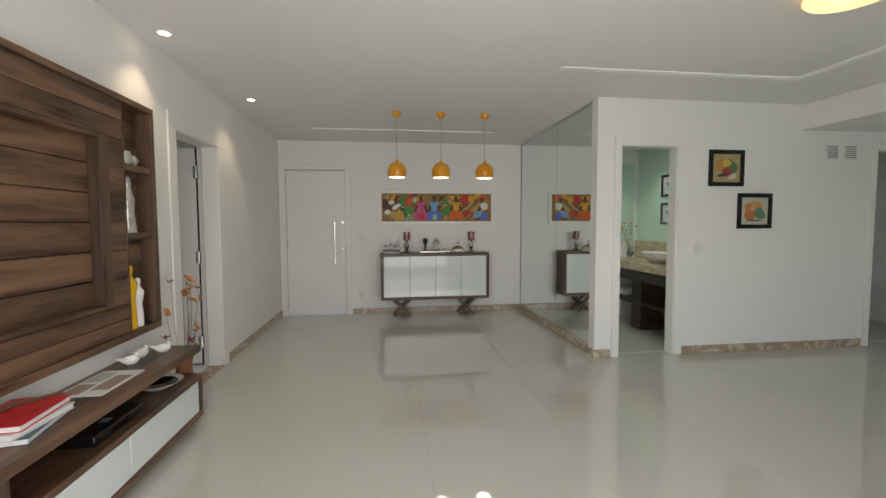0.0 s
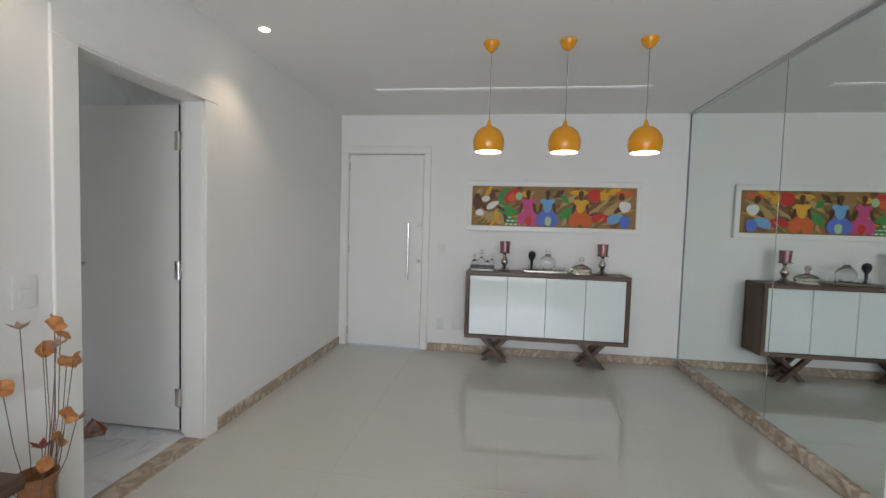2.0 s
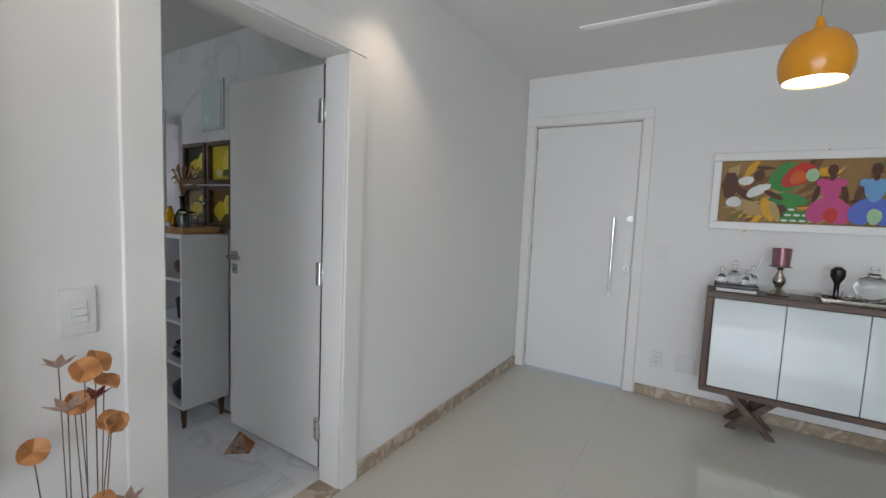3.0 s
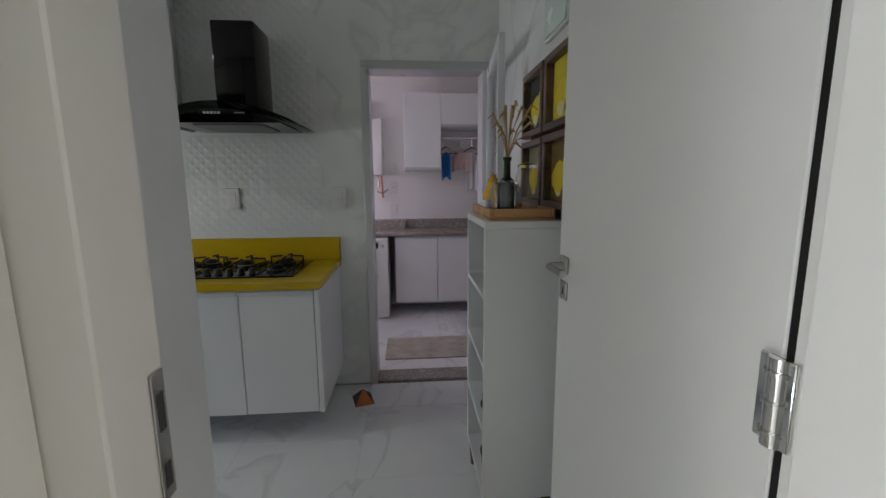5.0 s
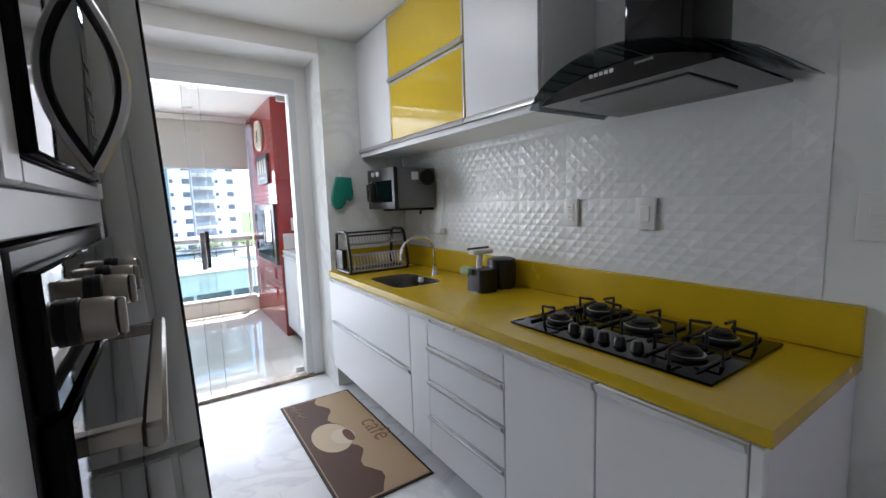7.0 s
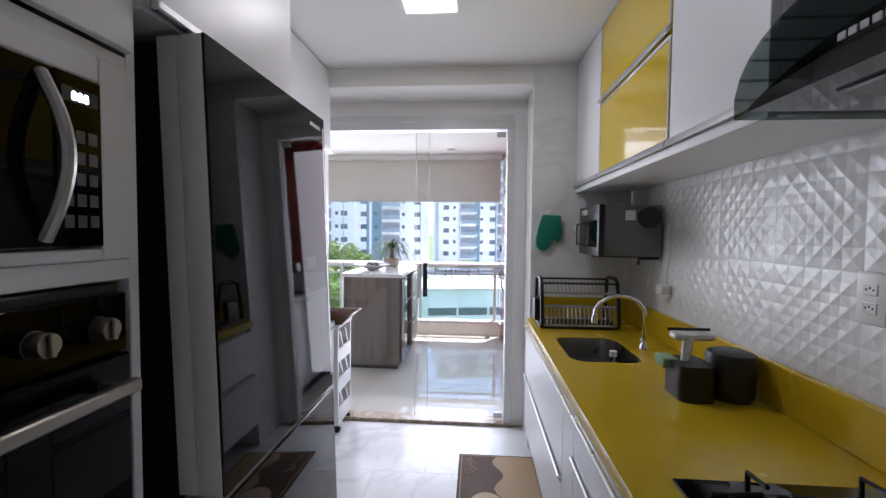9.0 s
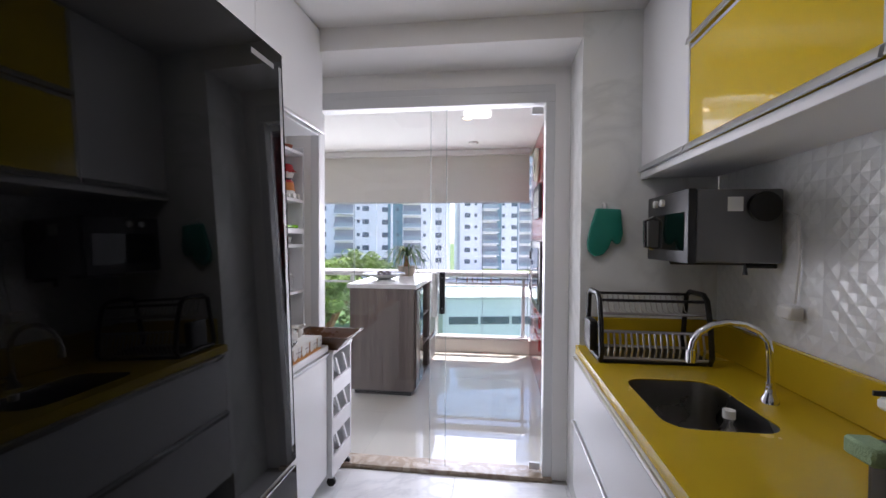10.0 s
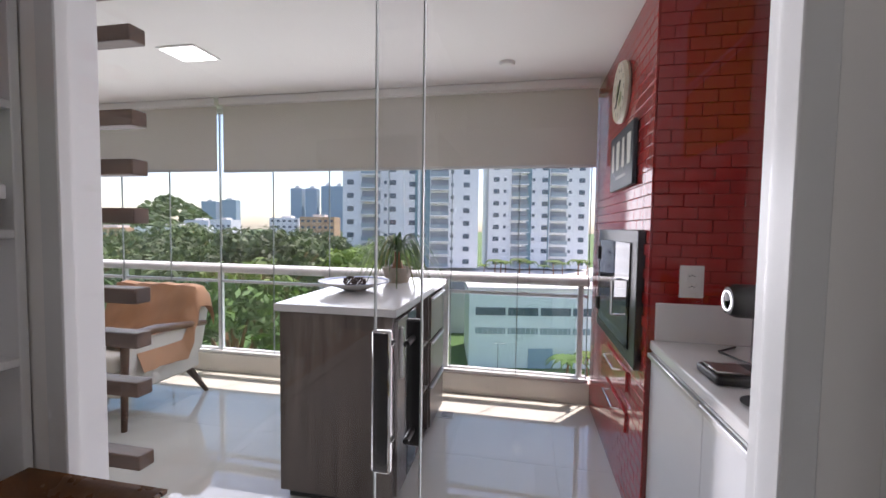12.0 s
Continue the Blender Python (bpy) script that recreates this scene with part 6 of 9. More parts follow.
part("handle", tube([(-1.335, 1.085, 1.03), (-1.345, 1.115, 1.02), (-1.345, 1.12, 0.93), (-1.335, 1.085, 0.865)], 0.010), BLACK_P, th)
gl = thing("sugar_dish", "round lidded steel and glass dish on the tray", "dish", (-1.38, 1.17, 0.834))
part("dish", lathe([(0, 0), (0.06, 0), (0.075, 0.02), (0.072, 0.024), (0.055, 0.006), (0, 0.006)], (-1.39, 1.15, 0.8342), 26), CLEAR, gl)
part("lid", lathe([(0.066, 0), (0.068, 0.006), (0.03, 0.020), (0.012, 0.024), (0.012, 0.036), (0, 0.036), (0, 0)], (-1.39, 1.15, 0.859), 26), STEEL, gl)
single("steel_cup", lathe([(0, 0), (0.03, 0), (0.036, 0.05), (0.033, 0.05), (0.028, 0.004), (0, 0.004)], (-1.37, 1.01, 0.8342), 20), CHROME, "small steel cup on the tray", "cup")
cw = lathe([(0, 0), (0.028, 0), (0.04, 0.02), (0.036, 0.045), (0.02, 0.06), (0, 0.062)], (-1.36, 0.945, 0.8342), 14)
rod(cw, (-1.385, 0.945, 0.885), (-1.41, 0.945, 0.90), 0.014, 0.006)
single("cow_creamer", cw, PORCELAIN, "white and black porcelain creamer on the tray", "creamer")
sw = thing("sweetener_bottle", "white plastic bottle with a green cap", "bottle", (-1.21, 1.22, 0.834))
part("body", lathe([(0, 0), (0.028, 0), (0.029, 0.07), (0.015, 0.09), (0, 0.09)], (-1.225, 1.22, 0.8342), 18), WHITE_P, sw)
part("cap", rod(bmesh.new(), (-1.225, 1.22, 0.925), (-1.225, 1.22, 0.955), 0.017), surface("green_cap", (0.03, 0.25, 0.09), 0.4), sw)
ys = thing("honey_bottle", "yellow squeeze bottle with a pointed cap", "bottle", (-1.2, 1.13, 0.834))
part("body", lathe([(0, 0), (0.026, 0), (0.03, 0.04), (0.022, 0.075), (0.008, 0.10), (0, 0.105)], (-1.215, 1.13, 0.8342), 18), YELLOW_C, ys)
bk = thing("bread_basket", "wicker basket with a striped fringed cloth", "basket", (-1.33, 1.50, 0.784))
bm = bmesh.new()
for k in range(8):
    r, z = 0.095 + 0.012 * k, 0.788 + 0.011 * k
    pts = [(-1.335 + r * 0.72 * math.cos(2 * math.pi * i / 28), 1.47 + r * 1.05 * math.sin(2 * math.pi * i / 28), z + 0.003 * math.sin(9 * 2 * math.pi * i / 28)) for i in range(29)]
    tube(pts, 0.0062, 6, bm)
part("weave", bm, WICK, bk)
bm = lathe([(0, 0), (0.10, 0.001), (0.13, 0.003), (0, 0.006)], (0, 0, 0), 24)
bmesh.ops.transform(bm, matrix=pose(-1.335, 1.47, 0.7835) @ Matrix.Diagonal((0.72, 1.0, 1, 1)), verts=bm.verts)
part("base", bm, WICK, bk)
bm = lathe([(0.0, 0.062), (0.06, 0.055), (0.12, 0.072), (0.165, 0.108), (0.19, 0.102), (0.205, 0.075), (0.202, 0.075), (0.186, 0.097), (0.163, 0.103), (0.12, 0.066), (0.0, 0.056)], (0, 0, 0), 36)
for v in bm.verts:
    a = math.atan2(v.co.y, v.co.x)
    v.co.z += 0.010 * math.sin(5 * a) * min(v.co.to_2d().length / 0.2, 1)
bmesh.ops.transform(bm, matrix=pose(-1.335, 1.47, 0.80) @ Matrix.Diagonal((0.72, 1.05, 1, 1)), verts=bm.verts)
part("cloth", bm, surface("linen_stripe", (0.46, 0.40, 0.32), 0.9, vary=0.3, scale=2, fine=60, bump=0.3, stretch=(40, 1, 1)), bk, "beige striped linen cloth")
for i in range(14):
    a = 0.3 + i * 0.43
    c = Vector((-1.335 + 0.147 * math.cos(a), 1.47 + 0.213 * math.sin(a), 0.875))
    part("tassel", rod(bmesh.new(), c, c + Vector((0.014 * math.cos(a), 0.014 * math.sin(a), -0.045)), 0.003, 0.008, 7), LACE, bk)

# on the shelves
gt = single("green_tray", cube(-1.258, 0.70, 1.3955, -1.15, 1.23, 1.414, 0.008, 3), surface("lime_plastic", (0.18, 0.42, 0.03), 0.25, vary=0.04), "long lime green serving tray on the shelf", "tray")


def pepper(y, mat, color):
    p = thing("pepper_pot", "glossy %s ceramic pepper-shaped pot on a green tray" % color, "ceramic pot", (-1.2, y, 1.414), "pepper pots")
    bm = lathe([(0, 0), (0.034, 0), (0.046, 0.02), (0.050, 0.05), (0.046, 0.078), (0.028, 0.088), (0.012, 0.082), (0, 0.080)], (-1.20, y, 1.4145), 30)
    for v in bm.verts:
        a = math.atan2(v.co.y - y, v.co.x + 1.20)
        k = 1 + 0.07 * math.cos(5 * a)
        v.co.x, v.co.y = -1.20 + (v.co.x + 1.20) * k, y + (v.co.y - y) * k
    part("body", bm, mat, p)
    part("stalk", tube([(-1.20, y, 1.494), (-1.20, y, 1.512), (-1.205, y + 0.006, 1.525)], [0.012, 0.007, 0.008], 8), surface("stalk_green", (0.03, 0.13, 0.02), 0.3), p)


pepper(1.065, surface("red_glaze", (0.50, 0.015, 0.012), 0.15, vary=0.05, bump=0.0), "red")
pepper(0.925, surface("green_glaze", (0.015, 0.10, 0.012), 0.15, vary=0.05, bump=0.0), "green")
ck = thing("cake_stand", "clear glass cake stand with a domed cover", "cake stand", (-1.2, 1.35, 1.395))
part("stand", lathe([(0, 0), (0.05, 0), (0.045, 0.008), (0.014, 0.02), (0.014, 0.06), (0.11, 0.075), (0.125, 0.092), (0.122, 0.094), (0.105, 0.080), (0, 0.070)], (-1.262 + 0.06, 1.33, 1.3955), 32), CLEAR, ck)
part("dome", lathe([(0.095, 0), (0.098, 0.05), (0.08, 0.105), (0.03, 0.128), (0, 0.13), (0, 0.127), (0.029, 0.125), (0.077, 0.102), (0.094, 0.05), (0.092, 0)], (-1.202, 1.33, 1.478), 32), PANE, ck)


def banded(name, bands, rough=0.35):
    """Glazed paint in horizontal bands by height: (height, colour) from the foot up."""
    m, n, l, b = nodes_of(name)
    tex, sep, ramp, noise, add = n.new("ShaderNodeTexCoord"), n.new("ShaderNodeSeparateXYZ"), n.new("ShaderNodeValToRGB"), n.new("ShaderNodeTexNoise"), n.new("ShaderNodeMath")
    noise.inputs["Scale"].default_value = 30
    add.operation, add.inputs[1].default_value = "MULTIPLY_ADD", 0.018
    l.new(tex.outputs["Object"], sep.inputs[0])
    l.new(tex.outputs["Object"], noise.inputs["Vector"])
    l.new(noise.outputs[0], add.inputs[0])
    l.new(sep.outputs[2], add.inputs[2])
    span_ = n.new("ShaderNodeMapRange")
    span_.inputs[1].default_value, span_.inputs[2].default_value = 1.575, 1.575 + 0.19
    l.new(add.outputs[0], span_.inputs[0])
    l.new(span_.outputs[0], ramp.inputs[0])
    ramp.color_ramp.interpolation = "CONSTANT"
    els = ramp.color_ramp.elements
    els[0].position, els[0].color = bands[0][0], (*bands[0][1], 1)
    els[1].position, els[1].color = bands[1][0], (*bands[1][1], 1)
    for at, c in bands[2:]:
        els.new(at).color = (*c, 1)
    l.new(ramp.outputs[0], b.inputs["Base Color"])
    b.inputs["Roughness"].default_value = rough
    return m


def toy(y, s, body):
    """A seated penguin doll, one plain shape."""
    bm = lathe([(0, 0), (0.030, 0), (0.036, 0.02), (0.034, 0.06), (0.022, 0.085), (0.030, 0.10), (0.034, 0.125), (0.026, 0.148), (0, 0.155)], (0, 0, 0), 20)
    rod(bm, (-0.03, 0, 0.118), (-0.05, 0, 0.112), 0.010, 0.002, 8)
    for q in (-1, 1):
        rod(bm, (-0.005, q * 0.03, 0.08), (-0.012, q * 0.045, 0.035), 0.012, 0.007, 8)
        rod(bm, (-0.01, q * 0.016, 0.008), (-0.05, q * 0.02, 0.010), 0.011, 0.012, 8)
    bmesh.ops.transform(bm, matrix=pose(-1.19, y, 1.5655) @ Matrix.Scale(s, 4), verts=bm.verts)
    return single("penguin_doll", bm, body, "small painted penguin doll on a shelf", "doll", "penguin dolls")


RED_D, WHT_D, BLK_D = (0.42, 0.015, 0.02), (0.70, 0.70, 0.66), (0.015, 0.013, 0.015)
toy(0.805, 1.12, banded("doll_paint_teal", ((0.0, WHT_D), (0.17, (0.02, 0.10, 0.09)), (0.40, RED_D), (0.47, BLK_D), (0.52, WHT_D), (0.66, RED_D))))
toy(0.715, 1.28, banded("doll_paint_orange", ((0.0, WHT_D), (0.22, (0.55, 0.17, 0.02)), (0.46, RED_D), (0.54, BLK_D), (0.60, WHT_D), (0.76, RED_D))))
cp = thing("cow_dish", "white and black cow-shaped butter dish", "dish", (-1.19, 0.76, 1.305))
bm = cube(-1.225, 0.68, 1.3055, -1.155, 0.86, 1.309, 0.002)
part("saucer", bm, BLACK_P, cp)
bm = cube(-1.215, 0.70, 1.3092, -1.165, 0.82, 1.348, 0.016, 3)
rod(bm, (-1.19, 0.70, 1.335), (-1.19, 0.668, 1.342), 0.016, 0.012, 10)
part("cow", bm, surface("cow_patches", (0.62, 0.61, 0.58), 0.2, vary=0.5, scale=18), cp)


def jar(x, y, z, r, h, label, group=""):
    j = thing("glass_jar", label, "jar", (x, y, z), group)
    part("body", lathe([(0, 0), (r, 0), (r, h * 0.78), (r * 0.8, h * 0.84), (r * 0.8, h * 0.9), (r * 0.76, h * 0.9), (r * 0.76, h * 0.84), (r * 0.93, h * 0.76), (r * 0.93, 0.004), (0, 0.004)], (x, y, z + 0.0003), 22), PANE, j)
    part("lid", lathe([(0, 0), (r * 0.85, 0), (r * 0.85, h * 0.06), (r * 0.3, h * 0.1), (0, h * 0.12)], (x, y, z + 0.0005 + h * 0.9), 22), CLEAR, j)


jar(-1.19, 0.84, 1.04, 0.026, 0.10, "slim clear glass jar on a shelf", "shelf jars")
jar(-1.19, 0.73, 1.04, 0.045, 0.105, "wide clear glass jar on a shelf", "shelf jars")
for y, c in ((0.84, (0.05, 0.14, 0.05)), (0.785, (0.40, 0.05, 0.03)), (0.715, (0.06, 0.13, 0.05))):
    s = thing("spice_jar", "small spice jar with a coloured label", "spice jar", (-1.19, y, 0.78), "spice jars")
    part("body", lathe([(0, 0), (0.022, 0), (0.022, 0.07), (0.016, 0.08), (0, 0.08)], (-1.19, y, 0.7785), 16), surface("spice", (0.25, 0.13, 0.06), 0.2), s)
    part("label", lathe([(0.0225, 0.015), (0.0225, 0.055)], (-1.19, y, 0.7785), 16), surface("label_ink", c, 0.5), s)
    part("cap", rod(bmesh.new(), (-1.19, y, 0.8588), (-1.19, y, 0.885), 0.017), BLACK_P, s)
for y in (0.82, 0.72):
    single("terracotta_cup", lathe([(0, 0), (0.03, 0), (0.04, 0.028), (0.037, 0.028), (0.028, 0.004), (0, 0.004)], (-1.19, y, 1.8382), 18), surface("terracotta", (0.30, 0.10, 0.05), 0.5), "small terracotta cup on the top shelf", "cup", "terracotta cups")

# ---- open shelf unit and pictures by the kitchen door ----
op = thing("open_shelf_unit", "white open shelf unit on short wooden legs", "shelf unit", (-2.345, 4.3, 0))
for x in (-2.557, -2.151):
    part("side_panel", cube(x, 4.156, 0.125, x + 0.018, 4.440, 1.150, 0.002), WHITE_LAC, op)
part("top", cube(-2.557, 4.156, 1.150, -2.133, 4.440, 1.175, 0.002), WHITE_LAC, op)
part("back", cube(-2.539, 4.434, 0.125, -2.151, 4.440, 1.150, 0), WHITE_LAC, op)
for z in (0.125, 0.385, 0.64, 0.895):
    part("shelf_board", cube(-2.539, 4.156, z, -2.151, 4.434, z + 0.018, 0.002), WHITE_LAC, op)
for x in (-2.52, -2.17):
    for y in (4.18, 4.41):
        part("leg", rod(bmesh.new(), (x, y, 0), (x, y, 0.125), 0.012, 0.02), WALNUT_Z, op)
CLAY = surface("dark_clay", (0.10, 0.04, 0.025), 0.4, vary=0.15)
ck2 = thing("clay_pot", "brown clay pot with an arched handle on a shelf", "pot", (-2.3, 4.28, 0.913))
part("pot", lathe([(0, 0), (0.05, 0), (0.085, 0.04), (0.09, 0.08), (0.08, 0.09), (0.075, 0.085), (0.08, 0.045), (0, 0.006)], (-2.27, 4.28, 0.9135), 24), CLAY, ck2)
part("handle", tube([(-2.27 + 0.088 * math.cos(a), 4.28, 0.99 + 0.075 * math.sin(a)) for a in [math.pi * i / 10 for i in range(11)]], 0.007), CLAY, ck2)
single("black_pot", lathe([(0, 0), (0.07, 0), (0.078, 0.11), (0.082, 0.115), (0.05, 0.135), (0.012, 0.142), (0.012, 0.158), (0, 0.158)], (-2.26, 4.27, 0.6585), 24), BLACK_M, "black lidded cooking pot on a shelf", "pot")
for i, r in enumerate((0.10, 0.095, 0.08)):
    single("stacked_dish", lathe([(0, 0), (r * 0.6, 0), (r, 0.028), (r * 0.97, 0.030), (r * 0.58, 0.006), (0, 0.005)], (-2.27, 4.27, 0.4035 + i * 0.034), 24), (BLACK_P, GREY_P, BLACK_P)[i], "round dark dish in a stack on a shelf", "dish", "stacked dishes")
single("black_casserole", lathe([(0, 0), (0.08, 0), (0.105, 0.04), (0.105, 0.08), (0.11, 0.083), (0.06, 0.125), (0.014, 0.135), (0.014, 0.15), (0, 0.15)], (-2.27, 4.28, 0.1435), 24), BLACK_M, "black round casserole on the lowest shelf", "casserole")
t2 = thing("serving_tray", "pale wooden serving tray on the shelf unit", "tray", (-2.34, 4.29, 1.175))
part("base", cube(-2.545, 4.175, 1.1755, -2.155, 4.405, 1.185, 0.002), OAK, t2)
for a in ((-2.545, 4.175, -2.155, 4.187), (-2.545, 4.393, -2.155, 4.405), (-2.545, 4.187, -2.533, 4.393), (-2.167, 4.187, -2.155, 4.393)):
    part("side", cube(a[0], a[1], 1.185, a[2], a[3], 1.215, 0.003), OAK, t2)
yb = thing("yellow_jug", "yellow ceramic jug with a cork stopper", "jug", (-2.47, 4.25, 1.186))
part("body", lathe([(0, 0), (0.036, 0), (0.040, 0.03), (0.040, 0.075), (0.026, 0.105), (0.018, 0.118), (0.022, 0.135), (0, 0.135)], (-2.455, 4.245, 1.1855), 22), YELLOW_C, yb)
part("handle", tube([(-2.437, 4.245, 1.305), (-2.405, 4.245, 1.295), (-2.40, 4.245, 1.25), (-2.417, 4.245, 1.225)], 0.006), YELLOW_C, yb)
part("cork", rod(bmesh.new(), (-2.455, 4.245, 1.3208), (-2.455, 4.245, 1.338), 0.014), OAK, yb)
gb = thing("green_bottle", "dark green glass bottle holding dried wheat", "bottle", (-2.37, 4.29, 1.186))
part("bottle", lathe([(0, 0), (0.036, 0), (0.038, 0.10), (0.030, 0.125), (0.014, 0.14), (0.013, 0.20), (0.017, 0.205), (0.017, 0.215), (0, 0.215)], (-2.375, 4.285, 1.1855), 22), surface("dark_green_glass", (0.008, 0.026, 0.006), 0.10, vary=0.1, bump=0.0, spec=0.3), gb)
STRAW = surface("dry_straw", (0.40, 0.25, 0.10), 0.8, vary=0.2)
rnd = random.Random(21)
for i in range(19):
    a = rnd.uniform(0, 6.28)
    k = rnd.uniform(0.03, 0.15)
    b0 = Vector((-2.375, 4.285, 1.395))
    e = b0 + Vector((k * math.cos(a), 0.6 * k * math.sin(a), rnd.uniform(0.05, 0.21)))
    mid = b0.lerp(e, 0.5) + Vector((0, 0, 0.03))
    part("straw", tube([b0, mid, e, e + Vector((0.03 * math.cos(a), 0.02 * math.sin(a), -0.02))], [0.0014, 0.002, 0.006, 0.002], 6), STRAW, gb)
jar(-2.245, 4.25, 1.1855, 0.058, 0.125, "wide empty glass jar on the tray")
jar(-2.305, 4.345, 1.1855, 0.042, 0.19, "tall clear glass jar on the tray")
cu = thing("salt_pots", "pair of small white and green ceramic pots", "pots", (-2.41, 4.21, 1.186))
for x in (-2.42, -2.375):
    part("pot", lathe([(0, 0), (0.016, 0), (0.02, 0.03), (0.014, 0.05), (0, 0.052)], (x, 4.205, 1.1855), 14), PORCELAIN, cu)
LEM = [((0.70, 0.55, 0.02), 0.35, 0.4, 0.28, 0.26, 0.4), ((0.76, 0.66, 0.10), 0.7, 0.55, 0.2, 0.3, -0.3), ((0.10, 0.13, 0.02), 0.7, 0.2, 0.2, 0.1, 0), ((0.75, 0.68, 0.35), 0.35, 0.2, 0.16, 0.12, 0)]
for i, (x, z, g) in enumerate(((-2.612, 1.488, (0.03, 0.04, 0.03)), (-2.612, 1.212, (0.22, 0.20, 0.10)), (-2.318, 1.488, (0.60, 0.50, 0.03)), (-2.318, 1.212, (0.16, 0.10, 0.02)))):
    picture("lemon_picture", x, x + 0.272, z, z + 0.262, 1, 4.452, -1, WALNUT_X, 0.026, 0.05, g, LEM if i % 2 == 0 else LEM[::-1], "lemon print in a deep dark wood frame", group="lemon prints")
bx = thing("fuse_box", "white fuse box with a greenish glass cover", "fuse box", (-2.3, 4.45, 2.0))
part("frame", cube(-2.43, 4.436, 1.83, -2.19, 4.4515, 2.14, 0.003), WHITE_P, bx)
part("cover", cube(-2.42, 4.430, 1.84, -2.20, 4.4362, 2.13, 0.003), surface("frosted_cover", (0.60, 0.72, 0.68), 0.2, vary=0.02), bx)

# laundry door: aluminium leaf folded back along the wall
lf = bmesh.new()
for a in ((3.63, 3.675, 0, 1.965), (4.355, 4.40, 0, 1.965)):
    box(lf, -3.525, a[0], a[2], -3.350, a[1], a[3], 0.003)
box(lf, -3.525, 3.63, 1.965, -3.350, 4.40, 2.015, 0.003)
structure("door_frame_laundry", lf, ALU, "grey aluminium door frame to the laundry", "door frame")
ld = thing("laundry_door", "white aluminium door with glass above louvres, folded open", "door", (0, 0, 0))
WALU = surface("white_aluminium", (0.72, 0.73, 0.74), 0.3, vary=0.02)
for a in ((0, 0.05, 0, 1.95), (0.60, 0.65, 0, 1.95), (0.05, 0.60, 0, 0.06), (0.05, 0.60, 1.89, 1.95), (0.05, 0.60, 0.88, 0.94)):
    part("rail", cube(a[0], -0.016, a[2] + 0.012, a[1], 0.016, a[3] + 0.012, 0.003), WALU, ld)
part("pane", cube(0.05, -0.003, 0.952, 0.60, 0.003, 1.902, 0), PANE, ld)
for i in range(20):
    bm = bmesh.new()
    z = 0.085 + i * 0.0405
    outline(bm, [(-0.013, z), (-0.011, z - 0.003), (0.013, z + 0.026), (0.011, z + 0.029)], 0, 0.05, 0.60)
    part("louvre", bm, WALU, ld)
ld.matrix_basis = pose(-3.345, 4.395, 0, 0, 0, -6)


def doorstop(x, y, s, turn, mats, label, high=0.075):
    d = thing("doorstop", label, "doorstop", (x, y, 0))
    tip = (0, 0, high * s)
    base = [(-0.075 * s, -0.06 * s, 0), (0.075 * s, -0.06 * s, 0), (0.075 * s, 0.06 * s, 0), (-0.075 * s, 0.06 * s, 0)]
    m = pose(x, y, 0.001, 0, 0, turn)
    for i in range(4):
        bm = bmesh.new()
        pts = [m @ Vector(p) for p in (base[i], base[(i + 1) % 4], tip)]
        low = [m @ Vector((p[0] * 0.96, p[1] * 0.96, max(p[2] - 0.006, 0))) for p in (base[i], base[(i + 1) % 4], tip)]
        vs = [bm.verts.new(p) for p in pts + low]
        for q in ((0, 1, 2), (5, 4, 3), (0, 3, 4, 1), (1, 4, 5, 2), (2, 5, 3, 0)):
            bm.faces.new([vs[k] for k in q])
        part("fabric_face", bm, mats[i % 2], d)


ORA = surface("orange_fabric", (0.48, 0.16, 0.05), 0.9, vary=0.3, scale=20, fine=200, bump=0.3)
BWS = surface("zigzag_fabric", (0.12, 0.11, 0.10), 0.9, vary=0.9, scale=3, fine=20, bump=0.3, stretch=(30, 30, 4))
COW = surface("patched_fabric", (0.34, 0.22, 0.17), 0.9, vary=0.95, scale=26, fine=60, bump=0.3)
doorstop(-3.15, 3.60, 0.95, 15, (BWS, ORA), "pyramid doorstop in orange and zigzag fabric")
doorstop(-1.70, 4.245, 0.9, 40, (COW, ORA), "pyramid doorstop in patched red and black fabric", 0.115)

# floor mat with a coffee cup
mt = thing("kitchen_mat", "brown and beige rubber mat with a coffee cup motif", "mat", (-2.57, 1.58, 0))
part("mat", cube(-2.785, 1.035, 0.0005, -2.355, 2.14, 0.009, 0.003), surface("beige_rubber", (0.40, 0.28, 0.16), 0.7, vary=0.08, fine=300, bump=0.2), mt)
part("border", cube(-2.797, 1.023, 0.0003, -2.343, 2.152, 0.0075, 0.003), surface("dark_brown_rim", (0.035, 0.016, 0.010), 0.7), mt, "dark brown rubber rim")
bm = bmesh.new()
edge = [(-2.57 + 0.03 * math.sin(i * 1.1), 1.045 + 1.085 * i / 24) for i in range(25)]
vs = [bm.verts.new((x, y, 0.0094)) for x, y in edge + [(-2.362, 2.13), (-2.362, 1.045)]]
bm.faces.new(vs)
part("dark_half", bm, surface("brown_rubber", (0.085, 0.035, 0.018), 0.7, vary=0.2, fine=300, bump=0.2), mt)


def disc(x, y, rx, ry, z, n=24):
    b = bmesh.new()
    b.faces.new([b.verts.new((x + rx * math.cos(2 * math.pi * i / n), y + ry * math.sin(2 * math.pi * i / n), z)) for i in range(n)])
    return b


CREAM = surface("cream_print", (0.55, 0.43, 0.28), 0.7)
part("saucer_print", disc(-2.50, 1.56, 0.105, 0.16, 0.0098), CREAM, mt)
part("cup_print", disc(-2.555, 1.585, 0.062, 0.085, 0.0101), surface("cup_print", (0.62, 0.52, 0.38), 0.7), mt)
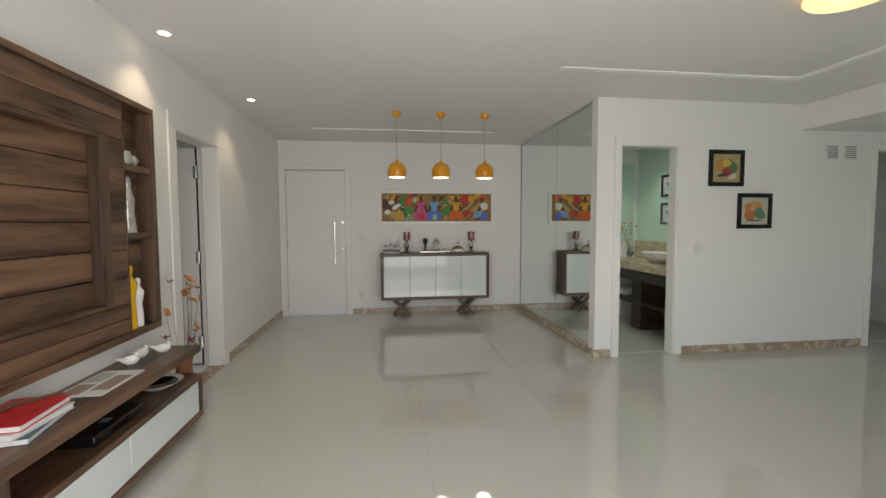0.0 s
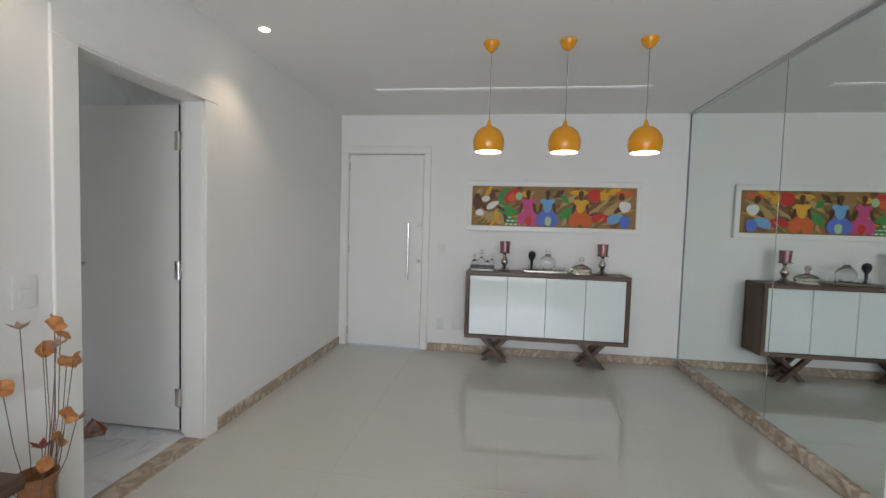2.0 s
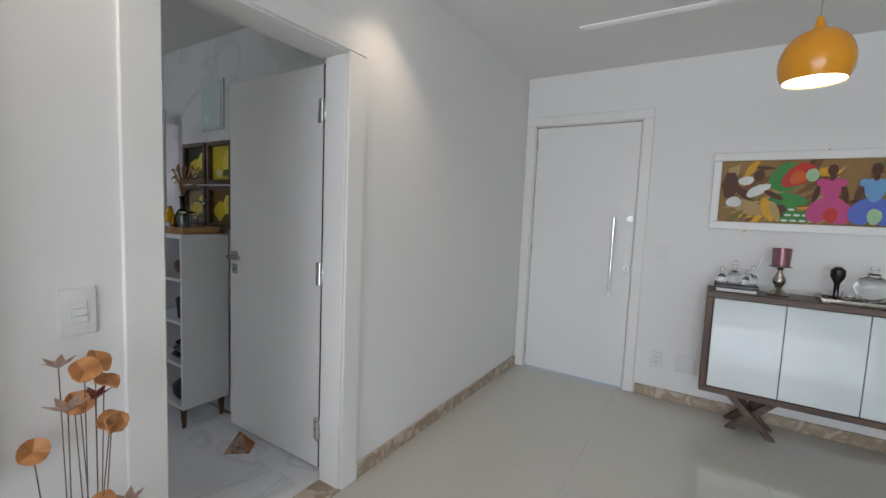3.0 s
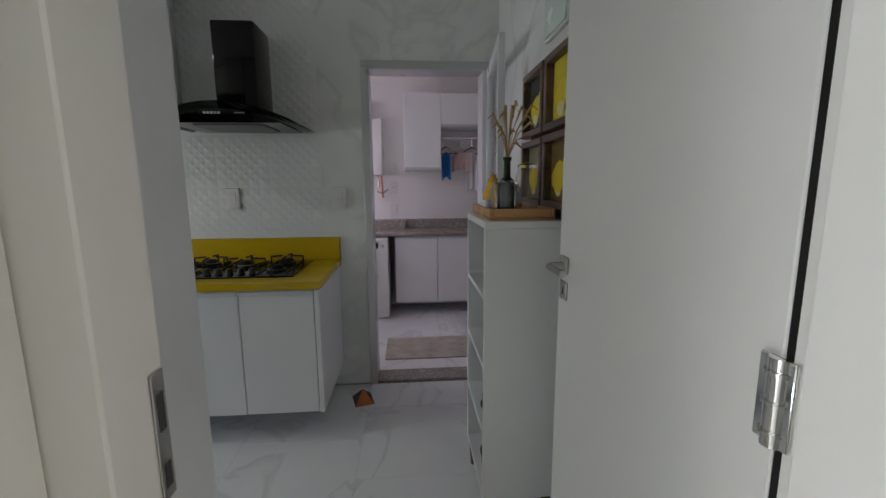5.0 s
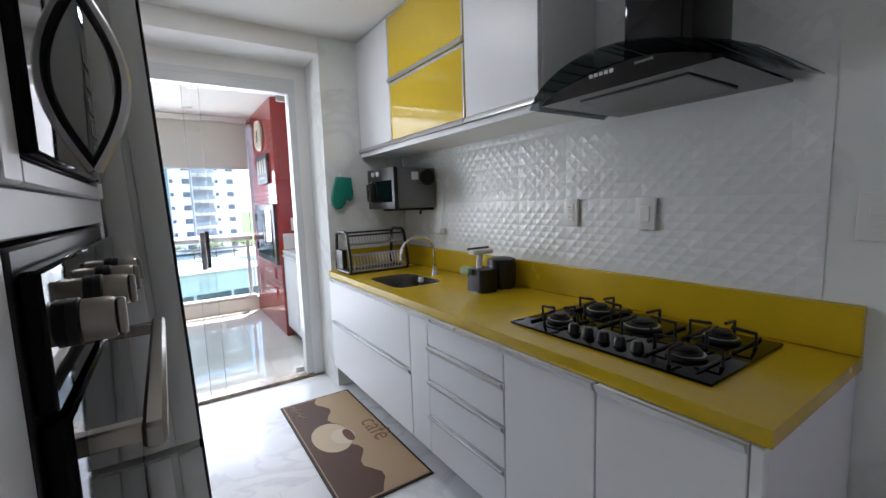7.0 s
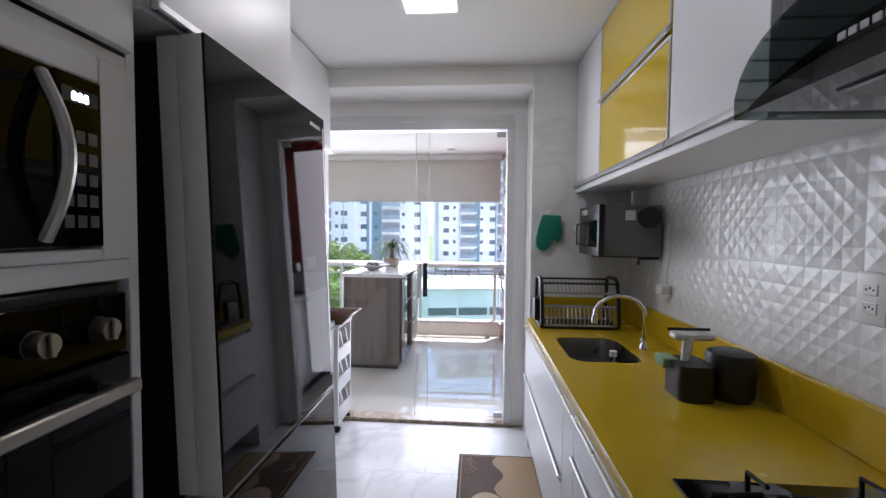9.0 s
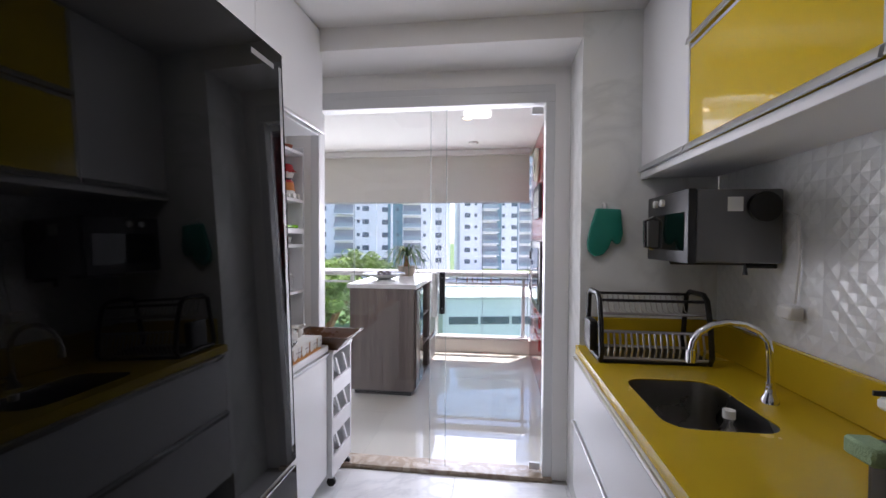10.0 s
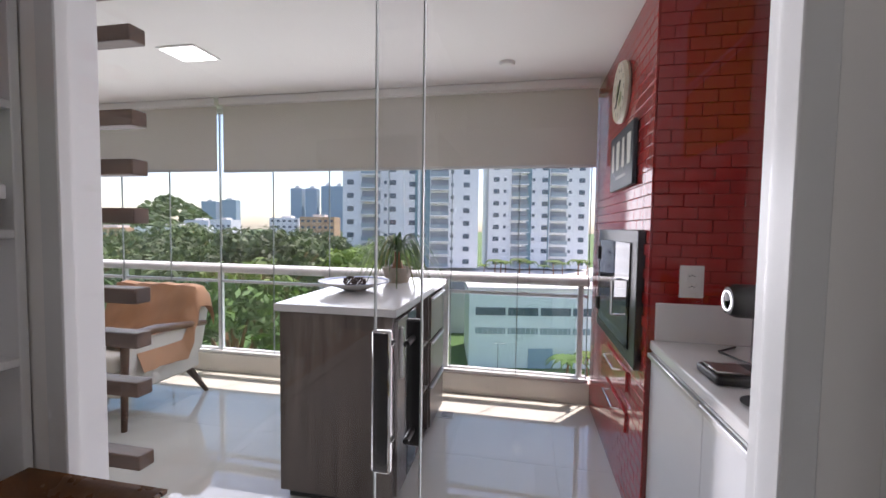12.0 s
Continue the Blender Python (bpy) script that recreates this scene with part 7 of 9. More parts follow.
part("coffee_print", disc(-2.585, 1.59, 0.026, 0.07, 0.0104), surface("coffee_print", (0.12, 0.04, 0.02), 0.7), mt)
tx = bpy.data.curves.new("word", "FONT")
tx.body, tx.size, tx.align_x = "café", 0.16, "CENTER"
tx.extrude = 0.0002
tx.materials.append(surface("word_print", (0.22, 0.11, 0.05), 0.7))
txo = new("printed_word", tx)
txo.parent = mt
txo.matrix_parent_inverse = mt.matrix_basis.inverted()
txo.matrix_basis = pose(-2.69, 1.62, 0.0098, 0, 0, 90)
bm = bmesh.new()
for i in range(9):
    tube([(-2.40 + 0.015 * math.sin(i), 1.07 + 0.02 * i, 0.0095), (-2.42, 1.075 + 0.02 * i, 0.0095), (-2.41 - 0.02 * (i % 3), 1.09 + 0.02 * i, 0.0095)], 0.002, 5, bm)
part("scroll_print", bm, CREAM, mt)

# ---- laundry ----
for y0, y1 in ((3.75, 4.165), (4.166, 4.58), (4.581, 5.19)):
    u = unit("laundry_cabinet", "white wall-hung laundry base cabinet", y0, y1, -5.17, -4.81, 0.125, 0.795, "cabinet", "laundry base cabinets")
    front(u, y0, y1, 0.128, 0.793, -4.81, 1)
lt = thing("laundry_worktop", "speckled granite laundry worktop with upstand", "worktop", (-4.97, 4.0, 0.8))
part("slab", cube(-5.178, 2.945, 0.80, -4.755, 5.198, 0.835, 0.004), GRANITE, lt)
part("upstand", cube(-5.178, 3.86, 0.8355, -5.155, 5.198, 0.93, 0.003), GRANITE, lt)
part("upstand", cube(-5.178, 2.945, 0.8355, -5.02, 3.855, 0.93, 0.003), GRANITE, lt)
wm = thing("washing_machine", "white front-loading washing machine under the worktop", "washing machine", (-4.88, 3.4, 0))
part("body", cube(-5.15, 3.10, 0.02, -4.66, 3.69, 0.785, 0.012, 2), WHITE_P, wm)
part("door_ring", lathe([(0.15, 0), (0.19, 0), (0.185, 0.02), (0.15, 0.024), (0.15, 0)], (0, 0, 0), 32), ALU, wm).data.transform(pose(-4.66, 3.40, 0.42, 0, 90, 0))
part("door_glass", lathe([(0, 0.01), (0.148, 0.012), (0.148, 0.004), (0, 0.002)], (0, 0, 0), 32), BLACK_G, wm).data.transform(pose(-4.66, 3.40, 0.42, 0, 90, 0))
part("control_strip", cube(-4.6605, 3.38, 0.70, -4.657, 3.60, 0.755, 0.001), BLACK_G, wm)
part("dial", rod(bmesh.new(), (-4.66, 3.64, 0.728), (-4.645, 3.64, 0.728), 0.017), CHROME, wm)
part("drawer", cube(-4.6605, 3.12, 0.695, -4.656, 3.30, 0.76, 0.002), WHITE_P, wm)
for y0, y1, z0 in ((3.86, 4.212, 1.43), (4.214, 4.62, 1.83), (4.622, 5.19, 1.83)):
    u = unit("laundry_wall_cabinet", "white laundry wall cabinet", y0, y1, -5.17, -4.85, z0, 2.14, "wall cabinet", "laundry wall cabinets")
    f = part("door", cube(-4.85, y0 + 0.0015, z0 + 0.02, -4.832, y1 - 0.0015, 2.138, 0.002), WHITE_LAC, u)
    part("handle", cube(-4.848, y0 + 0.004, z0 + 0.006, -4.826, y1 - 0.004, z0 + 0.022, 0.002), ALU, f)
single("hanging_rail", rod(bmesh.new(), (-4.98, 4.213, 1.74), (-4.98, 5.19, 1.74), 0.011), CHROME, "chrome clothes rail under the wall cabinets", "rail")
CLOTHC = [((0.02, 0.16, 0.45), 4.27, 0.10, 0.24), ((0.55, 0.42, 0.40), 4.42, 0.22, 0.16), ((0.75, 0.75, 0.75), 4.53, 0.14, 0.36), ((0.20, 0.015, 0.02), 4.72, 0.20, 0.38)]
for i, (c, y, w, h) in enumerate(CLOTHC):
    hg = thing("hanger", "hanger on the rail with a small cloth", "clothes hanger", (-4.98, y, 1.5), "clothes on the rail")
    part("hook", tube([(-4.98, y, 1.752), (-4.966, y, 1.746), (-4.970, y, 1.725), (-4.98, y, 1.69), (-4.98, y, 1.655)], 0.003, 6), CHROME, hg)
    x0 = -4.98
    part("arms", tube([(x0 - 0.07, y - 0.11, 1.585), (x0, y, 1.655), (x0 + 0.07, y + 0.11, 1.585), (x0 - 0.07, y - 0.11, 1.585)], 0.007, 6), BLACK_P if i % 2 == 0 else WHITE_P, hg)
    bm = bmesh.new()
    bmesh.ops.create_grid(bm, x_segments=10, y_segments=8, size=0.5)
    for v in bm.verts:
        u0, v0 = v.co.x, v.co.y
        v.co = Vector((x0 + 0.02 + u0 * w * 0.45 + 0.020 * math.sin(u0 * 16 + i) * (0.6 - v0), y + u0 * w * 0.85, 1.585 - h / 2 + v0 * h + 0.02 * math.cos(u0 * 6)))
    ext = bmesh.ops.extrude_face_region(bm, geom=bm.faces[:])
    bmesh.ops.translate(bm, vec=(0.004, 0, 0), verts=[g for g in ext["geom"] if isinstance(g, bmesh.types.BMVert)])
    part("cloth", bm, surface("cloth", c, 0.9, vary=0.1, fine=200, bump=0.2), hg)
hw = thing("water_heater", "white gas water heater with a ribbed duct", "water heater", (-5.1, 3.5, 1.4))
part("body", cube(-5.178, 3.34, 1.38, -4.98, 3.64, 1.93, 0.02, 2), WHITE_P, hw)
bm = bmesh.new()
for i in range(9):
    lathe([(0.05, 0), (0.058, 0.008), (0.05, 0.016)], (-5.08, 3.50, 1.935 + i * 0.016), 20, bm)
part("duct", bm, ALU, hw)
part("gas_hose", tube([(-5.1, 3.58, 1.38), (-5.08, 3.60, 1.30), (-5.10, 3.57, 1.22), (-5.14, 3.63, 1.20), (-5.17, 3.68, 1.24)], 0.008), STEEL, hw)
part("pipe", tube([(-5.1, 3.62, 1.38), (-5.1, 3.63, 1.18), (-5.17, 3.63, 1.16)], 0.009), surface("copper_pipe", (0.45, 0.12, 0.08), 0.3, metal=0.6), hw)
for z in (1.45, 1.26, 1.02):
    plate("wall_socket", (-5.178, 3.74, z), "+x", 0.07, 0.11, "socket", 1, "white socket on the laundry wall")
single("black_bin", cube(-5.05, 4.62, 0.836, -4.85, 4.82, 1.02, 0.01), BLACK_P, "small black box on the laundry worktop", "box")
single("laundry_rug", cube(-4.15, 3.70, 0.0005, -3.72, 4.42, 0.010, 0.004), surface("jute", (0.50, 0.46, 0.39), 0.95, vary=0.30, scale=9, fine=220, bump=0.6), "woven beige rug on the laundry floor", "rug")
win = bmesh.new()
for a in ((-5.0, 1.05, -4.96, 2.1), (-3.84, 1.05, -3.8, 2.1), (-4.96, 1.05, -3.84, 1.09), (-4.96, 2.06, -3.84, 2.1), (-4.42, 1.09, -4.38, 2.06)):
    box(win, a[0], 2.84, a[1], a[2], 2.88, a[3], 0.002)
structure("window_laundry", win, ALU, "aluminium laundry window frame", "window")


# ---- glass door between kitchen and balcony ----
fd = bmesh.new()
for a in ((-2.69, 0.0, -2.64, 2.09), (-1.335, 0.0, -1.285, 2.09)):
    box(fd, a[0], 0.515, a[1], a[2], 0.605, a[3], 0.003)
box(fd, -2.69, 0.515, 2.09, -1.285, 0.605, 2.15, 0.003)
box(fd, -2.69, 0.525, 2.151, -1.285, 0.598, 2.19, 0)
structure("door_frame_balcony", fd, surface("white_frame", (0.66, 0.67, 0.67), 0.35, vary=0.02), "pale aluminium frame of the balcony door", "door frame")
gd = thing("glass_door", "frameless sliding glass door in two panes, shut", "sliding door", (-1.99, 0.56, 0))
for a, b, y in ((-2.09, -1.34, 0.575), (-2.635, -1.995, 0.550)):
    p = part("pane", cube(a, y, 0.022, b, y + 0.008, 2.088, 0), PANE, gd)
    p.visible_shadow = False
    e = a if y > 0.56 else b
    part("pane_edge", cube(e - 0.0013, y - 0.001, 0.022, e + 0.0013, y + 0.009, 2.088, 0), surface("edge_glass", (0.40, 0.45, 0.44), 0.2), gd)
for x, y in ((-2.030, 0.615), (-2.060, 0.515)):
    bm = cube(x - 0.017, y - 0.008, 0.895, x + 0.017, y + 0.008, 1.145, 0.004)
    for z in (0.93, 1.11):
        rod(bm, (x, min(y, 0.56), z), (x, max(y, 0.57), z), 0.006)
    part("handle", bm, CHROME if y > 0.56 else BLACK_P, gd, "flat bar handle")
for z in (0.05, 2.06):
    part("patch_fitting", cube(-2.63, 0.545, z - 0.02, -2.57, 0.563, z + 0.02, 0.003), ALU, gd)

# ---- balcony ----
WPAINT = surface("white_powder_coat", (0.74, 0.75, 0.75), 0.3, vary=0.02)
rl = thing("balcony_railing", "white tubular railing with green-tinted glass panels", "railing", (0, -2.04, 0.165))
part("top_tube", rod(bmesh.new(), (-2.75, -2.03, 0.93), (7.19, -2.03, 0.93), 0.042, seg=20), WPAINT, rl)
part("sub_rail", cube(-2.75, -2.045, 0.80, 7.19, -2.015, 0.825, 0.004), WPAINT, rl)
part("bottom_rail", cube(-2.75, -2.045, 0.166, 7.19, -2.015, 0.20, 0.004), WPAINT, rl)
posts = [-2.69 + 1.045 * i for i in range(10)]
for i, x in enumerate(posts):
    part("post", cube(x - 0.02, -2.05, 0.166, x + 0.02, -2.01, 0.90, 0.004), WPAINT, rl)
    if i:
        p = part("glass_panel", cube(posts[i - 1] + 0.03, -2.034, 0.205, x - 0.03, -2.026, 0.79, 0), GREEN_PANE, rl)
        p.visible_shadow = False
gc = thing("glass_curtain", "frameless folding glass curtain above the railing", "glazing", (0, -1.98, 0.97))
part("track", cube(-2.75, -2.03, 2.30, 7.19, -1.93, 2.334, 0.003), WPAINT, gc)
part("sill_track", cube(-2.75, -1.995, 0.166, 7.19, -1.965, 0.19, 0.003), WPAINT, gc)
SEAM = surface("pane_seam", (0.30, 0.34, 0.34), 0.3)
for i in range(19):
    a = -2.735 + i * 0.523
    p = part("pane", cube(a + 0.002, -1.984, 0.191, a + 0.520, -1.976, 2.30, 0), PANE, gc)
    p.visible_shadow = False
    part("pane_edge", cube(a - 0.003, -1.986, 0.191, a + 0.003, -1.974, 2.30, 0), SEAM, gc)


def fabric(name, color, through_light):
    m, n, l, b = nodes_of(name)
    b.inputs["Base Color"].default_value = (*color, 1)
    b.inputs["Roughness"].default_value = 0.9
    t = n.new("ShaderNodeBsdfTranslucent")
    t.inputs[0].default_value = (*color, 1)
    mix = n.new("ShaderNodeMixShader")
    mix.inputs[0].default_value = through_light
    nz = n.new("ShaderNodeTexNoise")
    nz.inputs["Scale"].default_value = 260
    bp = n.new("ShaderNodeBump")
    bp.inputs["Strength"].default_value = 0.15
    l.new(nz.outputs[0], bp.inputs["Height"])
    l.new(bp.outputs[0], b.inputs["Normal"])
    l.new(b.outputs[0], mix.inputs[1])
    l.new(t.outputs[0], mix.inputs[2])
    l.new(mix.outputs[0], n["Material Output"].inputs[0])
    return m


SCREEN = fabric("screen_fabric", (0.74, 0.70, 0.65), 0.36)
for a, b, z in ((-2.735, 0.165, 1.745), (0.205, 3.1, 1.755), (3.14, 7.15, 1.755)):
    bl = thing("roller_blind", "beige screen roller blind lowered part way", "roller blind", ((a + b) / 2, -1.72, 2.3), "balcony blinds")
    part("headbox", cube(a, -1.775, 2.275, b, -1.675, 2.334, 0.006), TRIM, bl)
    part("screen", cube(a + 0.01, -1.7215, z + 0.02, b - 0.01, -1.7195, 2.276, 0), SCREEN, bl)
    part("hem_bar", cube(a + 0.01, -1.727, z, b - 0.01, -1.713, z + 0.022, 0.003), ALU, bl)
    part("pull_chain", rod(bmesh.new(), (b - 0.004, -1.70, 1.15), (b - 0.004, -1.70, 2.28), 0.002, seg=6), WHITE_P, bl)
lp = thing("ceiling_panel_light", "square flush LED panel in the balcony ceiling, lit", "panel light", (-0.29, -0.9, 2.335))
part("frame", cube(-0.41, -1.005, 2.328, -0.155, -0.79, 2.3345, 0.001), WHITE_P, lp)
part("diffuser", cube(-0.395, -0.99, 2.325, -0.17, -0.805, 2.3285, 0), glow("balcony_panel_glow", (0.95, 1.0, 0.95), 2.2), lp)
downlight(-2.13, -0.48, 2.334, 0.05, 3.0, (1.0, 0.78, 0.45), "balcony downlights")
single("smoke_detector", lathe([(0, 0), (0.05, 0), (0.045, -0.02), (0.02, -0.028), (0, -0.028)], (-2.13, -1.34, 2.3345), 24), WHITE_P, "small white round fitting on the balcony ceiling", "detector")
dg = thing("floor_drain", "square steel floor drain in the balcony tiles", "floor drain", (-1.75, -1.55, 0))
part("frame", cube(-1.80, -1.60, 0.0005, -1.70, -1.50, 0.004, 0.001), STEEL, dg)
for i in range(4):
    part("slot", cube(-1.79, -1.59 + i * 0.022, 0.0042, -1.71, -1.58 + i * 0.022, 0.0048, 0), DARK, dg)

# island
QUARTZ = surface("white_quartz", (0.74, 0.74, 0.74), 0.12, vary=0.02, fine=200, bump=0.0)
isl = thing("kitchen_island", "grey-brown veneer island with a white quartz top", "island", (-1.4, -1.05, 0))
part("top", cube(-1.712, -1.655, 0.918, -1.105, -0.472, 0.955, 0.004), QUARTZ, isl)
part("end_panel", cube(-1.690, -0.515, 0.045, -1.128, -0.488, 0.917, 0.003), ASH, isl)
part("end_panel", cube(-1.690, -1.640, 0.045, -1.128, -1.615, 0.917, 0.003), ASH, isl)
part("back_panel", cube(-1.150, -1.615, 0.045, -1.128, -0.515, 0.917, 0.003), ASH, isl)
part("plinth", cube(-1.66, -1.60, 0, -1.16, -0.52, 0.045, 0), BLACK_P, isl)
part("inner_panel", cube(-1.31, -1.615, 0.045, -1.30, -0.515, 0.917, 0), ASH, isl)
for y in (-0.69, -0.86, -1.20):
    part("divider", cube(-1.690, y - 0.009, 0.063, -1.31, y + 0.009, 0.90, 0.002), ASH, isl)
for z in (0.045, 0.90):
    part("board", cube(-1.690, -1.615, z, -1.31, -0.515, z + 0.017, 0.002), ASH, isl)
for y0, y1, zs in ((-0.681, -0.515, (0.48,)), (-1.191, -0.869, (0.33, 0.61)), (-1.615, -1.209, (0.33, 0.61))):
    for z in zs:
        part("shelf", cube(-1.690, y0, z, -1.31, y1, z + 0.016, 0.002), ASH, isl)
part("tall_door", cube(-1.706, -0.680, 0.066, -1.691, -0.520, 0.895, 0.002), ASH, isl)
part("door_handle", cube(-1.724, -0.560, 0.62, -1.706, -0.545, 0.86, 0.003), ALU, isl)
part("glass_door", cube(-1.704, -0.85, 0.066, -1.692, -0.70, 0.895, 0.002), BLACK_G, isl)
for z in (0.063, 0.346, 0.626):
    part("drawer_front", cube(-1.704, -1.61, z + 0.004, -1.691, -1.212, z + 0.262, 0.002), ASH, isl)
    part("drawer_pull", cube(-1.716, -1.60, z + 0.245, -1.703, -1.222, z + 0.256, 0.002), ALU, isl)
pl = thing("fruit_plate", "shallow white plate with a blue rim and dark pine cones", "plate", (-1.18, -0.98, 0.955))
part("plate", lathe([(0, 0), (0.06, 0), (0.07, 0.006), (0.200, 0.050), (0.205, 0.054), (0.06, 0.014), (0, 0.012)], (-1.30, -0.98, 0.9555), 36), PORCELAIN, pl)
part("rim", lathe([(0.180, 0.0485), (0.2055, 0.0555), (0.207, 0.0535)], (-1.30, -0.98, 0.9555), 36), surface("blue_rim", (0.10, 0.14, 0.30), 0.2), pl)
CONE = surface("pine_cone", (0.045, 0.02, 0.016), 0.6, vary=0.3)
for x, y in ((-1.33, -0.97), (-1.26, -1.0)):
    bm = bmesh.new()
    for k in range(5):
        for i in range(9):
            a = 2 * math.pi * i / 9 + k * 0.35
            r = (0.014, 0.026, 0.030, 0.025, 0.012)[k]
            c = Vector((x + r * math.cos(a), y + r * math.sin(a), 0.975 + 0.012 * k))
            rod(bm, c, c + Vector((0.012 * math.cos(a), 0.012 * math.sin(a), 0.006)), 0.007, 0.003, 5)
    part("pine_cone", bm, CONE, pl)
pt = thing("potted_plant", "ponytail plant with drooping leaves in a clay pot", "potted plant", (-1.42, -1.42, 0.955))
PX, PY = -1.43, -1.38
part("pot", lathe([(0, 0), (0.075, 0), (0.10, 0.095), (0.104, 0.10), (0.094, 0.10), (0.088, 0.085), (0, 0.083)], (PX, PY, 0.9555), 26), surface("clay_pot_grey", (0.36, 0.30, 0.24), 0.6, vary=0.1), pt)
part("soil", lathe([(0, 0), (0.087, 0), (0, 0.01)], (PX, PY, 1.0395), 20), surface("soil", (0.05, 0.03, 0.02), 0.9), pt)
part("trunk", lathe([(0, 0), (0.040, 0), (0.034, 0.03), (0.022, 0.07), (0.02, 0.12), (0, 0.12)], (PX, PY, 1.042), 14), BARK, pt)
LEAF = [surface("leaf_green", (0.055, 0.12, 0.03), 0.45, vary=0.3, scale=9), surface("leaf_yellow", (0.20, 0.22, 0.06), 0.5, vary=0.3, scale=9)]
rnd = random.Random(8)
for i in range(80):
    a, L, lift = rnd.uniform(0, 6.28), rnd.uniform(0.20, 0.38), rnd.uniform(0.05, 0.17)
    pts = []
    for k in range(7):
        s = k / 6
        pts.append(Vector((PX + L * s * math.cos(a), PY + L * s * math.sin(a), 1.155 + lift * math.sin(s * 2.2) * 1.3 - 0.30 * L * s * s * 3.2)))
    side = Vector((-math.sin(a), math.cos(a), 0))
    bm = bmesh.new()
    row = []
    for k, p in enumerate(pts):
        w = 0.008 * (1 - (k / 6) ** 2 * 0.9)
        row.append((bm.verts.new(p - side * w), bm.verts.new(p + side * w), bm.verts.new(p + Vector((0, 0, -0.002)))))
    for p, q in zip(row, row[1:]):
        bm.faces.new((p[0], q[0], q[2], p[2]))
        bm.faces.new((p[2], q[2], q[1], p[1]))
    part("leaf", bm, LEAF[i % 5 == 0], pt)

# barbecue tower and counter
bb = thing("barbecue_tower", "red tiled barbecue tower with a black glazed hatch", "barbecue", (-3.06, -1.25, 0))
part("core", cube(-3.359, -1.958, 0.0, -2.768, -0.540, 2.333, 0), RED_GROUT, bb)
ht = part("hatch_frame", cube(-2.7675, -1.56, 0.715, -2.735, -0.615, 1.325, 0.004), BLACK_P, bb, "black steel hatch frame")
part("hatch_glass", cube(-2.7345, -1.47, 0.775, -2.728, -0.72, 1.265, 0.002), BLACK_G, ht)
part("hatch_handle", tube([(-2.728, -0.90, 0.90), (-2.69, -0.90, 0.905), (-2.69, -0.90, 1.075), (-2.728, -0.90, 1.08)], 0.007), CHROME, ht)
for z in (0.86, 1.18):
    part("hatch_hinge", rod(bmesh.new(), (-2.728, -1.50, z - 0.04), (-2.728, -1.50, z + 0.04), 0.013), BLACK_P, ht)
for z in (0.62, 0.42):
    d = part("ash_drawer", cube(-2.7675, -1.30, z - 0.07, -2.748, -0.80, z + 0.03, 0.003), RED_TILE, bb)
    part("drawer_pull", tube([(-2.748, -1.18, z), (-2.715, -1.18, z), (-2.715, -0.92, z), (-2.748, -0.92, z)], 0.006), CHROME, d)
ck = thing("wall_clock", "round cream wall clock with dark numerals", "clock", (-2.75, -1.09, 2.05))
bm = lathe([(0, 0), (0.155, 0), (0.16, 0.012), (0.15, 0.03), (0.14, 0.028), (0, 0.024)], (0, 0, 0), 40)
part("case", bm, surface("clock_cream", (0.62, 0.58, 0.47), 0.4, vary=0.12, scale=10), ck).data.transform(pose(-2.756, -1.09, 2.045, 0, 90, 0))
bm = bmesh.new()
for i in range(12):
    a = radians(30 * i)
    y, z = -1.09 + 0.115 * math.sin(a), 2.045 + 0.115 * math.cos(a)
    box(bm, -2.7300, y - 0.006, z - 0.011, -2.7285, y + 0.006, z + 0.011)
part("numeral_marks", bm, BLACK_P, ck)
bm = tube([(-2.727, -1.09, 2.045), (-2.727, -1.05, 2.10)], 0.003, 6)
tube([(-2.727, -1.09, 2.045), (-2.727, -1.15, 1.98)], 0.003, 6, bm)
part("pointers", bm, BLACK_P, ck)
bm = bmesh.new()
for i in range(5):
    blob(bm, -1.09 + 0.05 * math.sin(i * 1.3), -2.7288, 2.03 + 0.04 * math.cos(i * 1.9), 0.022, 0.03, 10, 0.2, i, 0)
part("dial_motif", bm, flat("dial_green", (0.26, 0.28, 0.14)), ck, shade=False)
sg = thing("wall_sign", "dark slate sign with four pale drink silhouettes", "sign", (-2.75, -1.02, 1.68))
part("board", cube(-2.756, -1.275, 1.535, -2.735, -0.765, 1.835, 0.004), surface("slate_board", (0.035, 0.05, 0.065), 0.5, vary=0.2), sg)
for i in range(4):
    y = -1.20 + i * 0.12
    bm = bmesh.new()
    outline(bm, [(y - 0.028, 1.64), (y + 0.028, 1.64), (y + (0.038 if i % 2 else 0.020), 1.785), (y - (0.038 if i % 2 else 0.020), 1.785)], 0, -2.7349, -2.7335)
    part("silhouette", bm, flat("chalk_white", (0.60, 0.60, 0.55)), sg)
part("text_bar", cube(-2.7349, -1.13, 1.59, -2.7335, -0.90, 1.604, 0), GREY_P, sg)
bc = thing("balcony_cabinet", "white balcony cabinet with a white stone counter", "cabinet", (-3.08, -0.04, 0))
part("body", cube(-3.355, -0.535, 0.10, -2.80, 0.495, 0.835, 0.003), WHITE_LAC, bc)
part("plinth", cube(-3.30, -0.53, 0.0, -2.84, 0.49, 0.099, 0), BLACK_P, bc)
part("counter", cube(-3.357, -0.537, 0.836, -2.775, 0.497, 0.875, 0.004), QUARTZ, bc)
part("upstand", cube(-3.34, -0.537, 0.8755, -2.79, -0.517, 1.03, 0.003), QUARTZ, bc)
